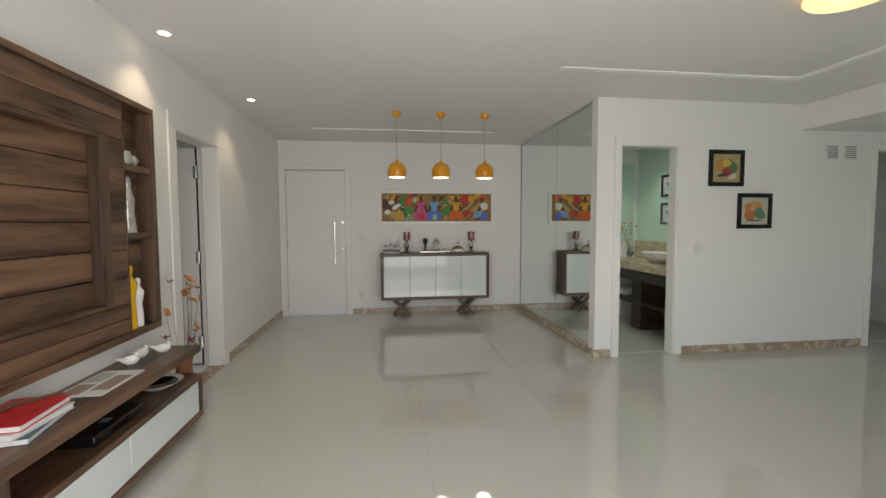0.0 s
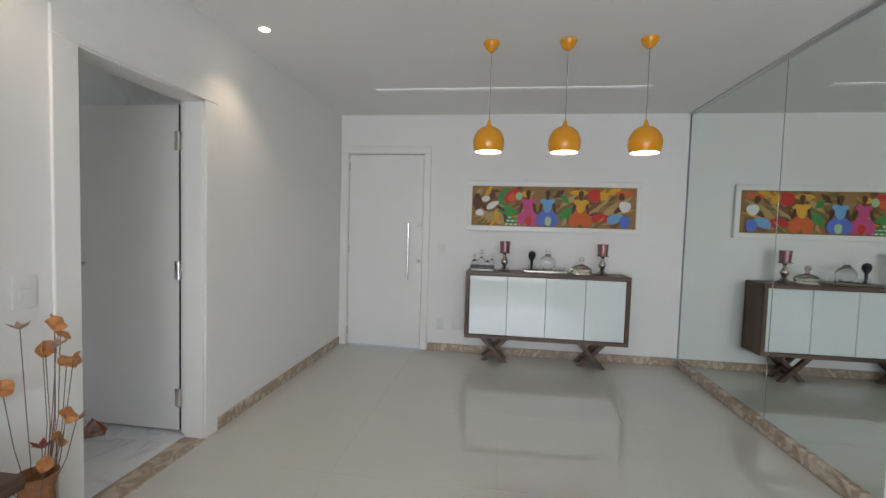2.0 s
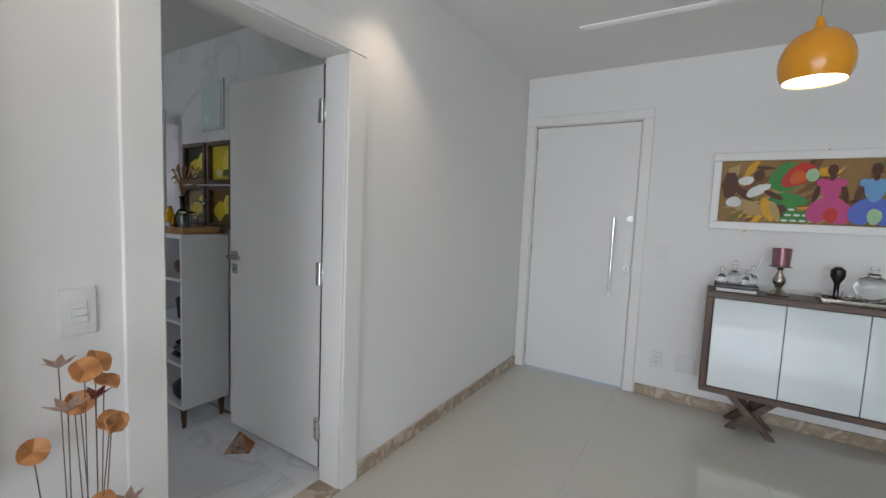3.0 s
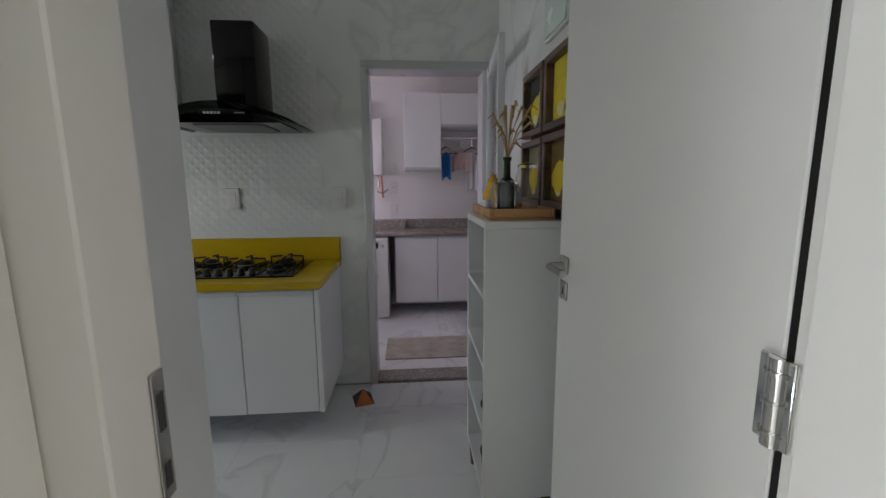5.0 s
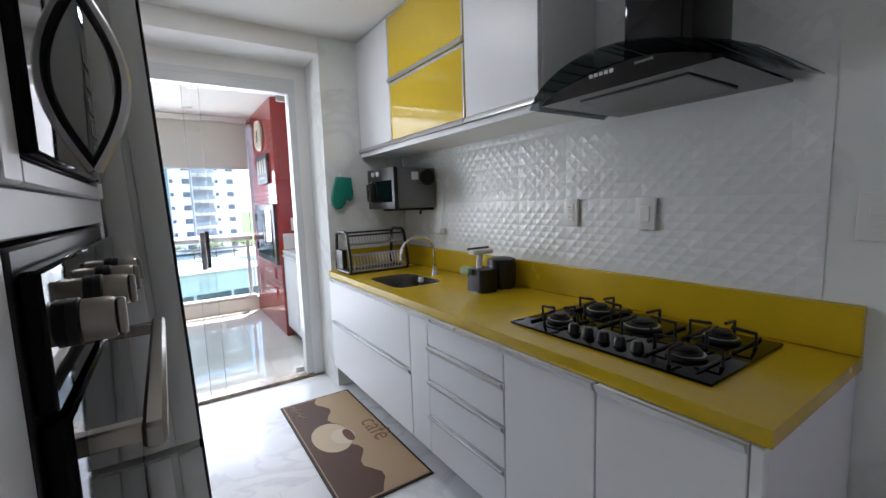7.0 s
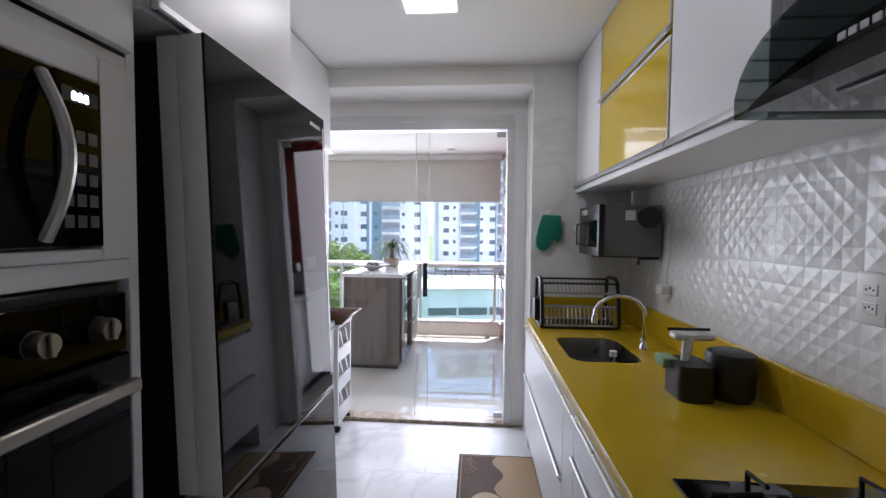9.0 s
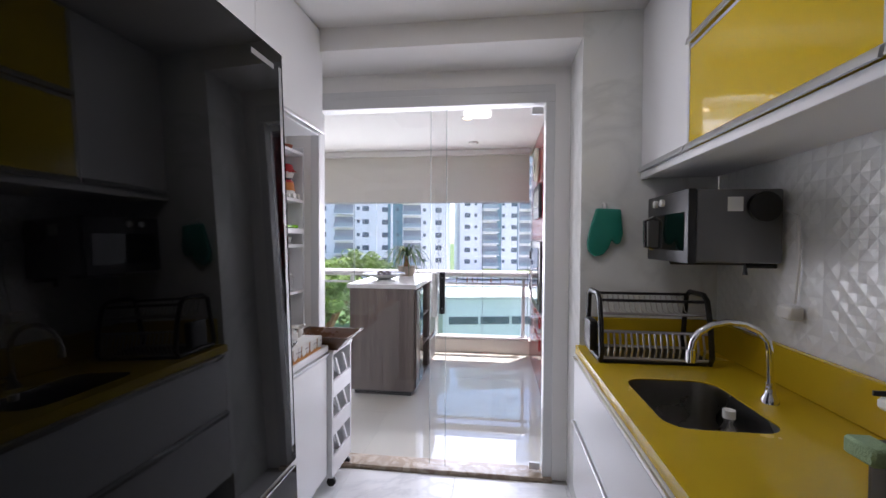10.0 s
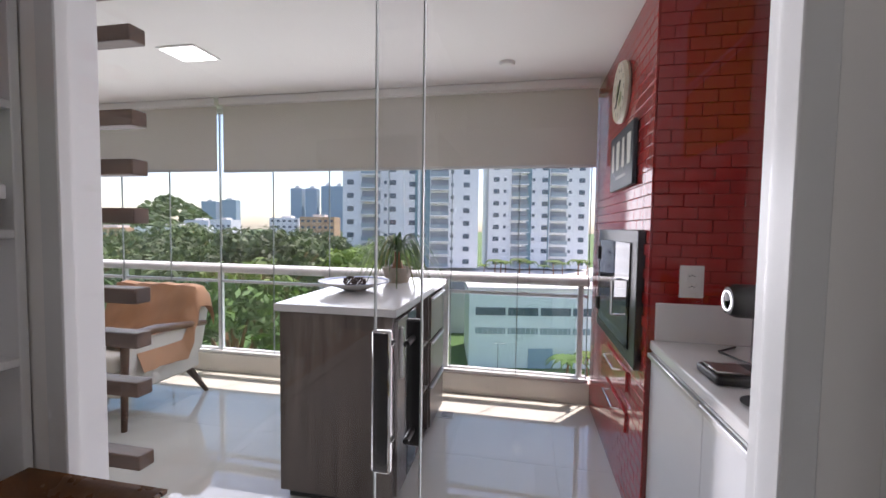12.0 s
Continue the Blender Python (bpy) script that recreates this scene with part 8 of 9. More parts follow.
for a, b in ((-0.533, -0.02), (-0.018, 0.492)):
    f = part("door", cube(-2.7995, a, 0.105, -2.781, b, 0.828, 0.003), WHITE_LAC, bc)
    part("handle", cube(-2.781, a + 0.005, 0.805, -2.765, b - 0.005, 0.826, 0.003), ALU, f)
cm = thing("coffee_machine", "black capsule coffee machine with a lit ring", "coffee machine", (-3.0, -0.2, 0.875))
CX, CY = -2.955, -0.10
part("base", cube(CX - 0.10, CY - 0.075, 0.8755, CX + 0.14, CY + 0.075, 0.905, 0.012, 3), BLACK_P, cm)
part("column", cube(CX - 0.10, CY - 0.055, 0.906, CX + 0.0, CY + 0.055, 1.10, 0.02, 3), BLACK_P, cm)
part("head", lathe([(0, 0), (0.045, 0), (0.052, 0.02), (0.050, 0.13), (0.04, 0.15), (0, 0.15)], (0, 0, 0), 28), BLACK_P, cm).data.transform(pose(CX - 0.06, CY, 1.115, 0, 90, 0))
part("light_ring", lathe([(0.027, 0), (0.031, 0), (0.031, 0.003), (0.027, 0.003), (0.027, 0)], (0, 0, 0), 32), glow("ring_glow", (0.9, 0.95, 1.0), 1.0), cm).data.transform(pose(CX + 0.0905, CY, 1.115, 0, 90, 0))
part("face", lathe([(0, 0), (0.024, 0), (0, 0.004)], (0, 0, 0), 24), BLACK_G, cm).data.transform(pose(CX + 0.0905, CY, 1.115, 0, 90, 0))
part("drip_grid", cube(CX + 0.03, CY - 0.05, 0.9055, CX + 0.13, CY + 0.05, 0.912, 0.003), STEEL, cm)
part("cable", tube([(CX - 0.09, CY - 0.07, 0.885), (CX - 0.04, CY - 0.20, 0.881), (CX - 0.02, CY - 0.30, 0.881), (CX - 0.10, CY - 0.36, 0.885)], 0.004, 6), BLACK_P, cm)
bcp = thing("saucer", "small black saucer on the counter", "saucer", (-2.9, 0.1, 0.875))
part("dish", lathe([(0, 0), (0.04, 0), (0.065, 0.012), (0.04, 0.006), (0, 0.005)], (-2.88, 0.12, 0.8755), 22), BLACK_P, bcp)
so = plate("wall_socket", (-2.92, -0.5395, 1.12), "+y", 0.09, 0.13, "socket", 2, "white double socket on the red tiles")
uc = thing("balcony_wall_cabinet", "white wall cabinet over the balcony counter", "wall cabinet", (-3.18, 0.3, 1.7))
part("body", cube(-3.355, 0.02, 1.70, -2.99, 0.495, 2.333, 0.003), WHITE_LAC, uc)
f = part("door", cube(-2.989, 0.022, 1.715, -2.970, 0.493, 2.33, 0.003), WHITE_LAC, uc)
part("handle", cube(-2.985, 0.025, 1.698, -2.958, 0.490, 1.716, 0.003), ALU, f)

# armchair with a throw
ac = thing("armchair", "pale armchair with walnut arms under an orange throw", "armchair", (0.60, -1.2, 0))
UPH = surface("cream_upholstery", (0.66, 0.62, 0.55), 0.9, vary=0.05, fine=260, bump=0.25)
part("seat_base", cube(0.24, -1.52, 0.20, 1.02, -0.86, 0.36, 0.03, 3), UPH, ac)
part("seat_cushion", cube(0.26, -1.42, 0.361, 1.0, -0.84, 0.47, 0.04, 3), UPH, ac)
bm = cube(0.24, -0.07, 0, 1.02, 0.07, 0.46, 0.04, 3)
bmesh.ops.transform(bm, matrix=pose(0, -1.50, 0.34, 14, 0, 0), verts=bm.verts)
part("backrest", bm, UPH, ac)
for x in (0.185, 1.04):
    part("arm", tube([(x + 0.02, -0.84, 0.60), (x + 0.02, -1.1, 0.605), (x + 0.02, -1.4, 0.57), (x + 0.02, -1.55, 0.55)], [0.028, 0.03, 0.026, 0.02], 10), WALNUT, ac)
    part("front_leg", rod(bmesh.new(), (x + 0.02, -0.86, 0), (x + 0.02, -0.88, 0.59), 0.018, 0.026), WALNUT_Z, ac)
    part("back_leg", rod(bmesh.new(), (x + 0.02, -1.56, 0), (x + 0.07, -1.44, 0.21), 0.015, 0.028), WALNUT_Z, ac)
    part("side_panel", cube(x + 0.03, -1.50, 0.22, x + 0.05, -0.90, 0.56, 0.01), UPH, ac)
THROW = surface("orange_throw", (0.50, 0.27, 0.15), 0.95, vary=0.22, scale=5, fine=240, bump=0.4)
bm = bmesh.new()
nx, ny = 22, 26
grid = []
for i in range(nx):
    row = []
    for j in range(ny):
        s = j / (ny - 1)
        x = 0.17 + 0.80 * i / (nx - 1)
        if s < 0.45:
            k = s / 0.45
            y, z = -0.98 - 0.36 * k, 0.49 + 0.01 * math.sin(i)
        elif s < 0.8:
            k = (s - 0.45) / 0.35
            y, z = -1.34 - 0.15 * k, 0.49 + 0.345 * k
        else:
            k = (s - 0.8) / 0.2
            y, z = -1.49 - 0.12 * math.sin(k * 2.2), 0.835 + 0.02 * math.sin(k * 3) - 0.16 * k * k
        wave = 0.010 * math.sin(i * 1.3 + j * 0.4) + 0.006 * math.sin(j * 1.7 + i * 0.5)
        drop = 0.16 * max(0, (0.26 - x) / 0.09) ** 2 if x < 0.26 else 0
        row.append(bm.verts.new((x + wave * 0.4, y + wave, z + wave * 0.7 + 0.012 - drop)))
    grid.append(row)
for i in range(nx - 1):
    for j in range(ny - 1):
        bm.faces.new((grid[i][j], grid[i + 1][j], grid[i + 1][j + 1], grid[i][j + 1]))
bmesh.ops.recalc_face_normals(bm, faces=bm.faces)
ext = bmesh.ops.extrude_face_region(bm, geom=bm.faces[:])
bmesh.ops.translate(bm, vec=(0, 0, -0.006), verts=[g for g in ext["geom"] if isinstance(g, bmesh.types.BMVert)])
single("throw_blanket", bm, THROW, "crumpled orange and beige throw over the armchair", "blanket")
# slatted wooden garden screen by the glass door
ws = thing("slatted_screen", "dark wooden screen with groups of horizontal slats", "screen", (-0.95, 0.33, 0))
for x in (-1.06, -0.77):
    part("post", cube(x, 0.352, 0, x + 0.045, 0.392, 2.18, 0.004), WALNUT_Z, ws)
for z in (2.09, 1.957, 1.825, 1.604, 1.473, 1.342, 1.123, 1.0, 0.864, 0.657, 0.53, 0.40):
    part("slat", cube(-1.236, 0.302, z - 0.021, -0.70, 0.351, z + 0.021, 0.003), WALNUT_X, ws)

# ---- the view from the balcony ----
VIEW = Matrix(((0.981, -0.194, 0, -2.27), (0.194, 0.981, 0, 1.29), (0, 0, 1, 1.32), (0, 0, 0, 1)))


def away(side, dist, z=0.0):
    """A pose out in the view: side to the left, dist ahead, z over the eye; it faces the flat."""
    return VIEW @ Matrix.Translation((side, -dist, z))


GRASSM = surface("grass_ground", (0.10, 0.16, 0.05), 0.95, vary=0.35, scale=0.05, fine=0.6, bump=0.0)
single("ground", cube(-1500, -2500, -21.5, 1500, -9, -21.0, 0), GRASSM, "green ground far below reaching the horizon", "ground", kind="structure")
ASPHALT = surface("asphalt", (0.10, 0.10, 0.105), 0.9, vary=0.15, scale=0.2, fine=8)
CONCRETE = surface("pale_concrete", (0.62, 0.60, 0.57), 0.85, vary=0.08, scale=0.15, fine=5)
bm = bmesh.new()
pts = [(away(s, d) @ Vector((0, 0, -22.28))).to_3d() for s, d in ((-1, 48), (-8, 49), (-16, 53), (-26, 60), (-60, 76), (-60, 70), (-27, 54), (-17, 47), (-8, 42), (-1, 41))]
bm.faces.new([bm.verts.new(p) for p in pts])
bmesh.ops.recalc_face_normals(bm, faces=bm.faces)
structure("pavement", bm, CONCRETE, "pale curved driveway in front of the white building", "pavement")
bm = bmesh.new()
pts = [(away(s, d) @ Vector((0, 0, -22.30))).to_3d() for s, d in ((8, 36), (-60, 56), (-60, 50), (8, 28))]
bm.faces.new([bm.verts.new(p) for p in pts])
bmesh.ops.recalc_face_normals(bm, faces=bm.faces)
structure("road", bm, ASPHALT, "grey asphalt street below the balcony", "road")

FACADE = surface("white_facade", (0.80, 0.80, 0.79), 0.8, vary=0.05, scale=0.08, fine=3, bump=0.0)
TEAL = surface("teal_facade", (0.17, 0.28, 0.31), 0.7, vary=0.06, scale=0.1, fine=3, bump=0.0)
WINDARK = surface("far_window_glass", (0.11, 0.14, 0.17), 0.12, vary=0.3, scale=0.4, fine=2, bump=0.0)
# grey stands in for shade inside balcony recesses and the podium's open storey
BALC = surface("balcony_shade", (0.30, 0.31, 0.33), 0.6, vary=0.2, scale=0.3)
RAILG = surface("far_rail_glass", (0.30, 0.36, 0.38), 0.2, vary=0.1, scale=0.3)
SAND = surface("ochre_facade", (0.55, 0.36, 0.22), 0.8, vary=0.08, scale=0.1, fine=3)
# aerial haze painted into the base colour; the office door shares this blue
HAZE = surface("haze_painted_blue", (0.33, 0.42, 0.50), 0.8, vary=0.06, scale=0.05, fine=1)

WIN = mesh_of("window_pane", cube(-0.75, 0.0, 0, 0.75, 0.06, 1.15, 0), WINDARK)
SLIT = mesh_of("slit_pane", cube(-0.35, 0.0, 0, 0.35, 0.06, 0.8, 0), WINDARK)
# flat plate on the solid wall, its colour painting a shaded recess
BAL = mesh_of("recess_shade_plate", cube(-2.1, 0.0, 0.1, 2.1, 0.06, 2.3, 0), BALC)
SLAB = mesh_of("balcony_slab", cube(-2.2, 0.0, -0.15, 2.2, 1.2, 0.1, 0), FACADE)
FRONT = mesh_of("balcony_rail", cube(-2.15, 1.12, 0.1, 2.15, 1.18, 1.05, 0), RAILG)


def tower(name, side, dist, z0, z1, width, depth, cols, label, strips=()):
    """A block of flats: cols are (kind, offset from its middle)."""
    t = thing(name, label, "apartment building", (0, 0, 0))
    part("wall", cube(-width / 2, -depth, 0, width / 2, 0, z1 - z0, 0), FACADE, t)
    part("roof", cube(-width / 2 + 0.3, -depth + 0.3, z1 - z0, width / 2 - 0.3, -0.3, z1 - z0 + 1.2, 0), CONCRETE, t)
    for a, b in strips:
        part("colour_strip", cube(a, -0.4, 0, b, 0.04, z1 - z0 - 0.5, 0), TEAL, t)
    floors = int((z1 - z0) / 3.05)
    for f in range(floors):
        h = 0.9 + f * 3.05
        for kind, x in cols:
            if kind == "w":
                piece("window", WIN, t, (x, 0.0, h))
            elif kind == "s":
                piece("window", SLIT, t, (x, 0.0, h + 0.2))
            else:
                piece("balcony_recess_shade", BAL, t, (x, 0.0, h - 0.6))
                piece("balcony_slab", SLAB, t, (x, 0.0, h - 0.75))
                piece("balcony_rail", FRONT, t, (x, 0.0, h - 0.75))
    t.matrix_basis = away(side, dist, z0)
    return t


tower("apartment_tower", 16.4, 97, -9.5, 34, 14.0, 16, (("w", 5.2), ("b", 0.4), ("s", -2.9), ("w", -4.6)), "tall white apartment tower with glazed balconies")
tower("apartment_tower", 2.0, 100, -9.5, 34, 20.5, 16, (("s", 8.2), ("w", 5.5), ("s", 2.6), ("b", -1.0), ("s", -4.0), ("w", -7.4)), "tall white apartment tower with a teal strip", ((1.3, 3.6), (4.2, 4.9)))
tower("apartment_tower", -24.5, 108, -10.2, 36, 26.0, 16, (("w", 11.0), ("s", 8.8), ("b", 5.0), ("s", 1.4), ("w", -1.5), ("b", -5.0), ("s", -8.0), ("w", -11.0)), "tall white apartment tower with a dark strip", ((1.9, 3.2), (-2.6, -2.3)))
pod = thing("car_park_podium", "low concrete podium with planted terrace", "podium", (0, 0, 0))
part("wall", cube(-34, -30, 0, 24, 0, 11.6, 0), CONCRETE, pod)
part("parapet", cube(-34, -0.3, 11.6, 24, 0, 12.4, 0), FACADE, pod)
# painted shade: a grey band on a solid wall
part("shade_band", cube(-33.5, 0.0, 9.3, 23.5, 0.06, 11.0, 0), BALC, pod)
pod.matrix_basis = away(-18, 88, -22.3)
low = thing("white_office", "low white building with two rows of strip windows", "office building", (0, 0, 0))
part("wall", cube(-22, -14, 0, 0, 0, 12.6, 0), FACADE, low)
part("roof", cube(-22.3, -14.3, 12.6, 0.3, 0.3, 13.0, 0), CONCRETE, low)
W1 = mesh_of("strip_pane", cube(-2.4, 0.0, 0, 2.4, 0.08, 1.25, 0), WINDARK)
W2 = mesh_of("grille_pane", cube(-2.4, 0.0, 0, 2.4, 0.08, 1.0, 0), RAILG)
for i in range(4):
    x = -3.4 - i * 5.2
    piece("window", W1, low, (x, 0.0, 8.5))
    piece("window", W2, low, (x, 0.0, 5.5))
    for k in range(6):
        piece("mullion", mesh_of("mullion", cube(-0.03, 0.0, 0, 0.03, 0.12, 1.0, 0), FACADE) if i + k == 0 else bpy.data.meshes["mullion"], low, (x - 2 + k * 0.8, 0.02, 5.5))
part("door", cube(-13.5, 0.0, 0, -9.5, 0.1, 3.2, 0), HAZE, low)
low.matrix_basis = away(-4.3, 66, -22.3)


def block(name, side, dist, z0, z1, width, mat, label, cols=0):
    t = thing(name, label, "building", (0, 0, 0), "distant buildings")
    part("wall", cube(-width / 2, -12, 0, width / 2, 0, z1 - z0, 0), mat, t)
    part("roof", cube(-width / 6, -9, z1 - z0, width / 6, -3, z1 - z0 + (z1 - z0) * 0.05, 0), CONCRETE, t)
    for f in range(int((z1 - z0) / 3.1)):
        for c in range(cols):
            piece("window", WIN, t, ((c + 0.5) / cols * width - width / 2, 0.0, 1.2 + f * 3.1))
    t.matrix_basis = away(side, dist, z0)


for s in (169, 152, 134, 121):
    block("distant_tower", s, 480, -21, 43 if s > 140 else 46, 13, HAZE, "slim tower far away, haze painted in as blue", 0)
block("distant_tower", 268, 520, -21, 31, 20, HAZE, "apartment block far away, haze painted in as blue", 0)
block("distant_tower", 292, 520, -21, 29, 18, HAZE, "apartment block far away, haze painted in as blue", 0)
block("low_block", 62, 205, -21, 4.5, 17, SAND, "ochre low-rise block among trees", 6)
block("low_block", 82, 215, -21, 4.0, 15, FACADE, "white low-rise block among trees", 5)
block("low_block", 128, 240, -21, 3.0, 12, FACADE, "white low-rise block among trees", 4)
block("low_block", 142, 240, -21, 2.5, 14, FACADE, "white low-rise block among trees", 4)
block("low_block", 100, 150, -21, -1.0, 22, FACADE, "pale grey low-rise block among trees", 7)
block("low_block", 122, 150, -21, -1.5, 16, SAND, "cream low-rise block among trees", 5)

# trees
def leaf_mat(name, c):
    m, n, l, b = nodes_of(name)
    isl_ = n.new("ShaderNodeNewGeometry")
    info = n.new("ShaderNodeObjectInfo")
    add = n.new("ShaderNodeMath")
    l.new(isl_.outputs["Random Per Island"], add.inputs[0])
    l.new(info.outputs["Random"], add.inputs[1])
    mr = n.new("ShaderNodeMapRange")
    mr.inputs[2].default_value, mr.inputs[3].default_value, mr.inputs[4].default_value = 2.0, 0.45, 1.7
    l.new(add.outputs[0], mr.inputs[0])
    hsv = n.new("ShaderNodeHueSaturation")
    hsv.inputs["Color"].default_value = (*c, 1)
    l.new(mr.outputs[0], hsv.inputs["Value"])
    l.new(hsv.outputs[0], b.inputs["Base Color"])
    b.inputs["Roughness"].default_value = 0.6
    # leaves let some light through
    tr, mx = n.new("ShaderNodeBsdfTranslucent"), n.new("ShaderNodeMixShader")
    mx.inputs[0].default_value = 0.35
    l.new(hsv.outputs[0], tr.inputs[0])
    l.new(b.outputs[0], mx.inputs[1])
    l.new(tr.outputs[0], mx.inputs[2])
    l.new(mx.outputs[0], n["Material Output"].inputs[0])
    return m


FOL = leaf_mat("foliage", (0.080, 0.120, 0.040))
FOL2 = leaf_mat("foliage_light", (0.12, 0.19, 0.035))


def crown(seed, n_clump, n_leaf, rx, rz, size):
    """Leaf clumps scattered over and inside an uneven crown."""
    rg = np.random.default_rng(seed)
    verts, faces = [], []
    for c in range(n_clump):
        a, e = rg.uniform(0, 6.283), rg.uniform(-0.25, 1.45)
        k = rg.uniform(0.55, 1.0)
        cx, cy, cz = rx * k * math.cos(a) * math.cos(e), rx * k * math.sin(a) * math.cos(e), rz * k * math.sin(e)
        r = rg.uniform(0.16, 0.30) * rx
        for q in range(n_leaf):
            d = rg.normal(size=3)
            d /= np.linalg.norm(d)
            p = np.array((cx, cy, cz)) + d * r * rg.uniform(0.6, 1.0) * np.array((1, 1, 0.7))
            u = np.cross(d, rg.normal(size=3))
            u /= np.linalg.norm(u)
            v = np.cross(d, u) * 0.6 + d * rg.uniform(-0.4, 0.4)
            s = size * rg.uniform(0.6, 1.3)
            i = len(verts)
            verts += [tuple(p - u * s), tuple(p + v * s * 0.6), tuple(p + u * s), tuple(p - v * s * 0.6)]
            faces.append((i, i + 1, i + 2, i + 3))
    mesh = bpy.data.meshes.new("crown")
    mesh.from_pydata(verts, [], faces)
    return mesh


def tree(seed, height, rx, rz, mat, label, n_clump=70, n_leaf=46, size=0.42):
    t = thing("tree", label, "tree", (0, 0, 0), "trees below the balcony")
    part("trunk", tube([(0, 0, 0), (0.2, 0.1, height * 0.35), (0.1, -0.1, height * 0.7)], [0.5, 0.38, 0.22], 8), BARK, t)
    rg = random.Random(seed)
    for i in range(5):
        a = i * 1.26 + rg.random()
        part("limb", tube([(0.15, 0, height * 0.5), (rx * 0.3 * math.cos(a), rx * 0.3 * math.sin(a), height * 0.72), (rx * 0.65 * math.cos(a), rx * 0.65 * math.sin(a), height * 0.9)], [0.2, 0.13, 0.04], 6), BARK, t)
    mesh = crown(seed, n_clump, n_leaf, rx, rz, size)
    mesh.materials.append(mat)
    ob = new("crown", mesh)
    ob.parent = t
    ob.matrix_basis = Matrix.Translation((0, 0, height * 0.72))
    return t


kinds = [tree(1, 17, 7.0, 5.5, FOL, "broad dark green tree"), tree(2, 15, 5.5, 5.0, FOL2, "light green leafy tree"), tree(5, 18, 8.0, 5.0, FOL, "broad dark green tree")]
rnd = random.Random(17)
spots = [(22, 62), (14, 66), (30, 66), (38, 60), (10, 76), (24, 78), (46, 72), (54, 62), (34, 50), (20, 48), (44, 52), (62, 80), (70, 66), (12, 54), (27, 40), (36, 38), (18, 36), (48, 42), (60, 52), (80, 92), (40, 92), (58, 100), (26, 96)]
for i, (s, d) in enumerate(spots):
    k = kinds[i % 3]
    m = away(s, d, -22.3 + rnd.uniform(-1.5, 1.0)) @ pose(0, 0, 0, 0, 0, rnd.uniform(0, 360)) @ Matrix.Scale(rnd.uniform(0.95, 1.18), 4)
    if i < 3:
        k.matrix_basis = m
    else:
        copy_thing(k, m)
# palms and shrubs on the podium and street
def palm(label, height, n=13):
    p = thing("palm", label, "palm", (0, 0, 0), "palms")
    part("trunk", tube([(0, 0, 0), (0.1, 0, height * 0.5), (0, 0.1, height)], [0.16, 0.12, 0.10], 8), BARK, p)
    for i in range(n):
        a = 2 * math.pi * i / n
        bm = bmesh.new()
        row = []
        for k in range(6):
            s = k / 5
            c = Vector((2.1 * s * math.cos(a), 2.1 * s * math.sin(a), height + 0.9 * math.sin(s * 2.4) - 0.7 * s * s))
            sd = Vector((-math.sin(a), math.cos(a), 0)) * (0.34 * math.sin(math.pi * min(s + 0.12, 0.98)))
            row.append((bm.verts.new(c - sd - Vector((0, 0, 0.12))), bm.verts.new(c), bm.verts.new(c + sd - Vector((0, 0, 0.12)))))
        for q, r in zip(row, row[1:]):
            bm.faces.new((q[0], r[0], r[1], q[1]))
            bm.faces.new((q[1], r[1], r[2], q[2]))
        part("frond", bm, FOL2, p)
    return p


first = palm("small bright green palm", 2.4)
first.matrix_basis = away(-12.5, 89.5, -9.9)
for i in range(11):
    copy_thing(first, away(-9 - i * 2.6, 90.5 + (i * 7) % 5, -10.2) @ pose(0, 0, 0, 0, 0, i * 50) @ Matrix.Scale(0.8 + 0.1 * ((i * 3) % 5), 4))
copy_thing(first, away(-17.5, 57, -22.2) @ Matrix.Scale(1.5, 4))
copy_thing(first, away(-22, 62, -22.2) @ Matrix.Scale(1.2, 4))
sl = thing("street_lamp", "slim grey street lamp beside the driveway", "street lamp", (0, 0, 0))
part("pole", rod(bmesh.new(), (0, 0, 0), (0, 0, 7.0), 0.09, 0.06), GREY_P, sl)
part("arm", rod(bmesh.new(), (-0.7, 0, 6.95), (0.7, 0, 6.95), 0.05), GREY_P, sl)
part("lantern", cube(-0.95, -0.12, 6.9, -0.5, 0.12, 7.02, 0.02), GREY_P, sl)
sl.matrix_basis = away(-7.5, 55, -22.3)
# far wooded hill and tree line
rg = np.random.default_rng(9)
verts, faces = [], []
for i in range(5200):
    s = rg.uniform(20, 420)
    d = rg.uniform(170, 470)
    hill = 34 * math.exp(-(((s - 262) / 34) ** 2 + ((d - 400) / 45) ** 2))
    r = rg.uniform(2.5, 5.0)
    c = VIEW @ Vector((s, -d, -22 + 13 * rg.uniform(0.7, 1.1) + hill))
    i0 = len(verts)
    for q in range(5):
        a = q * 1.2566 + rg.uniform(0, 0.6)
        verts.append((c.x + r * math.cos(a), c.y + r * 0.4 * math.sin(a), c.z + r * 0.85 * math.sin(a)))
    verts.append((c.x, c.y + r * 0.8, c.z + r * 0.4))
    faces += [(i0 + q, i0 + (q + 1) % 5, i0 + 5) for q in range(5)]
mesh = bpy.data.meshes.new("far_woods")
mesh.from_pydata(verts, [], faces)
mesh.materials.append(leaf_mat("far_foliage", (0.11, 0.16, 0.07)))
tagged(new("far_woods", mesh), "hazy green woods and hill in the distance", "woods", kind="stuff")


# ---- pieces: tiles of floors and walls ----
def tiled(parent, name, mesh, xs, ys, z=0.0):
    for x in xs:
        for y in ys:
            piece(name, mesh, parent, (x, y, z))


def span(a, b, step, gap):
    """Cells from a to b: (start, size) with the last one cut."""
    out = []
    while a < b - 0.02:
        out.append((a, min(step, b - a) - gap))
        a += step
    return out


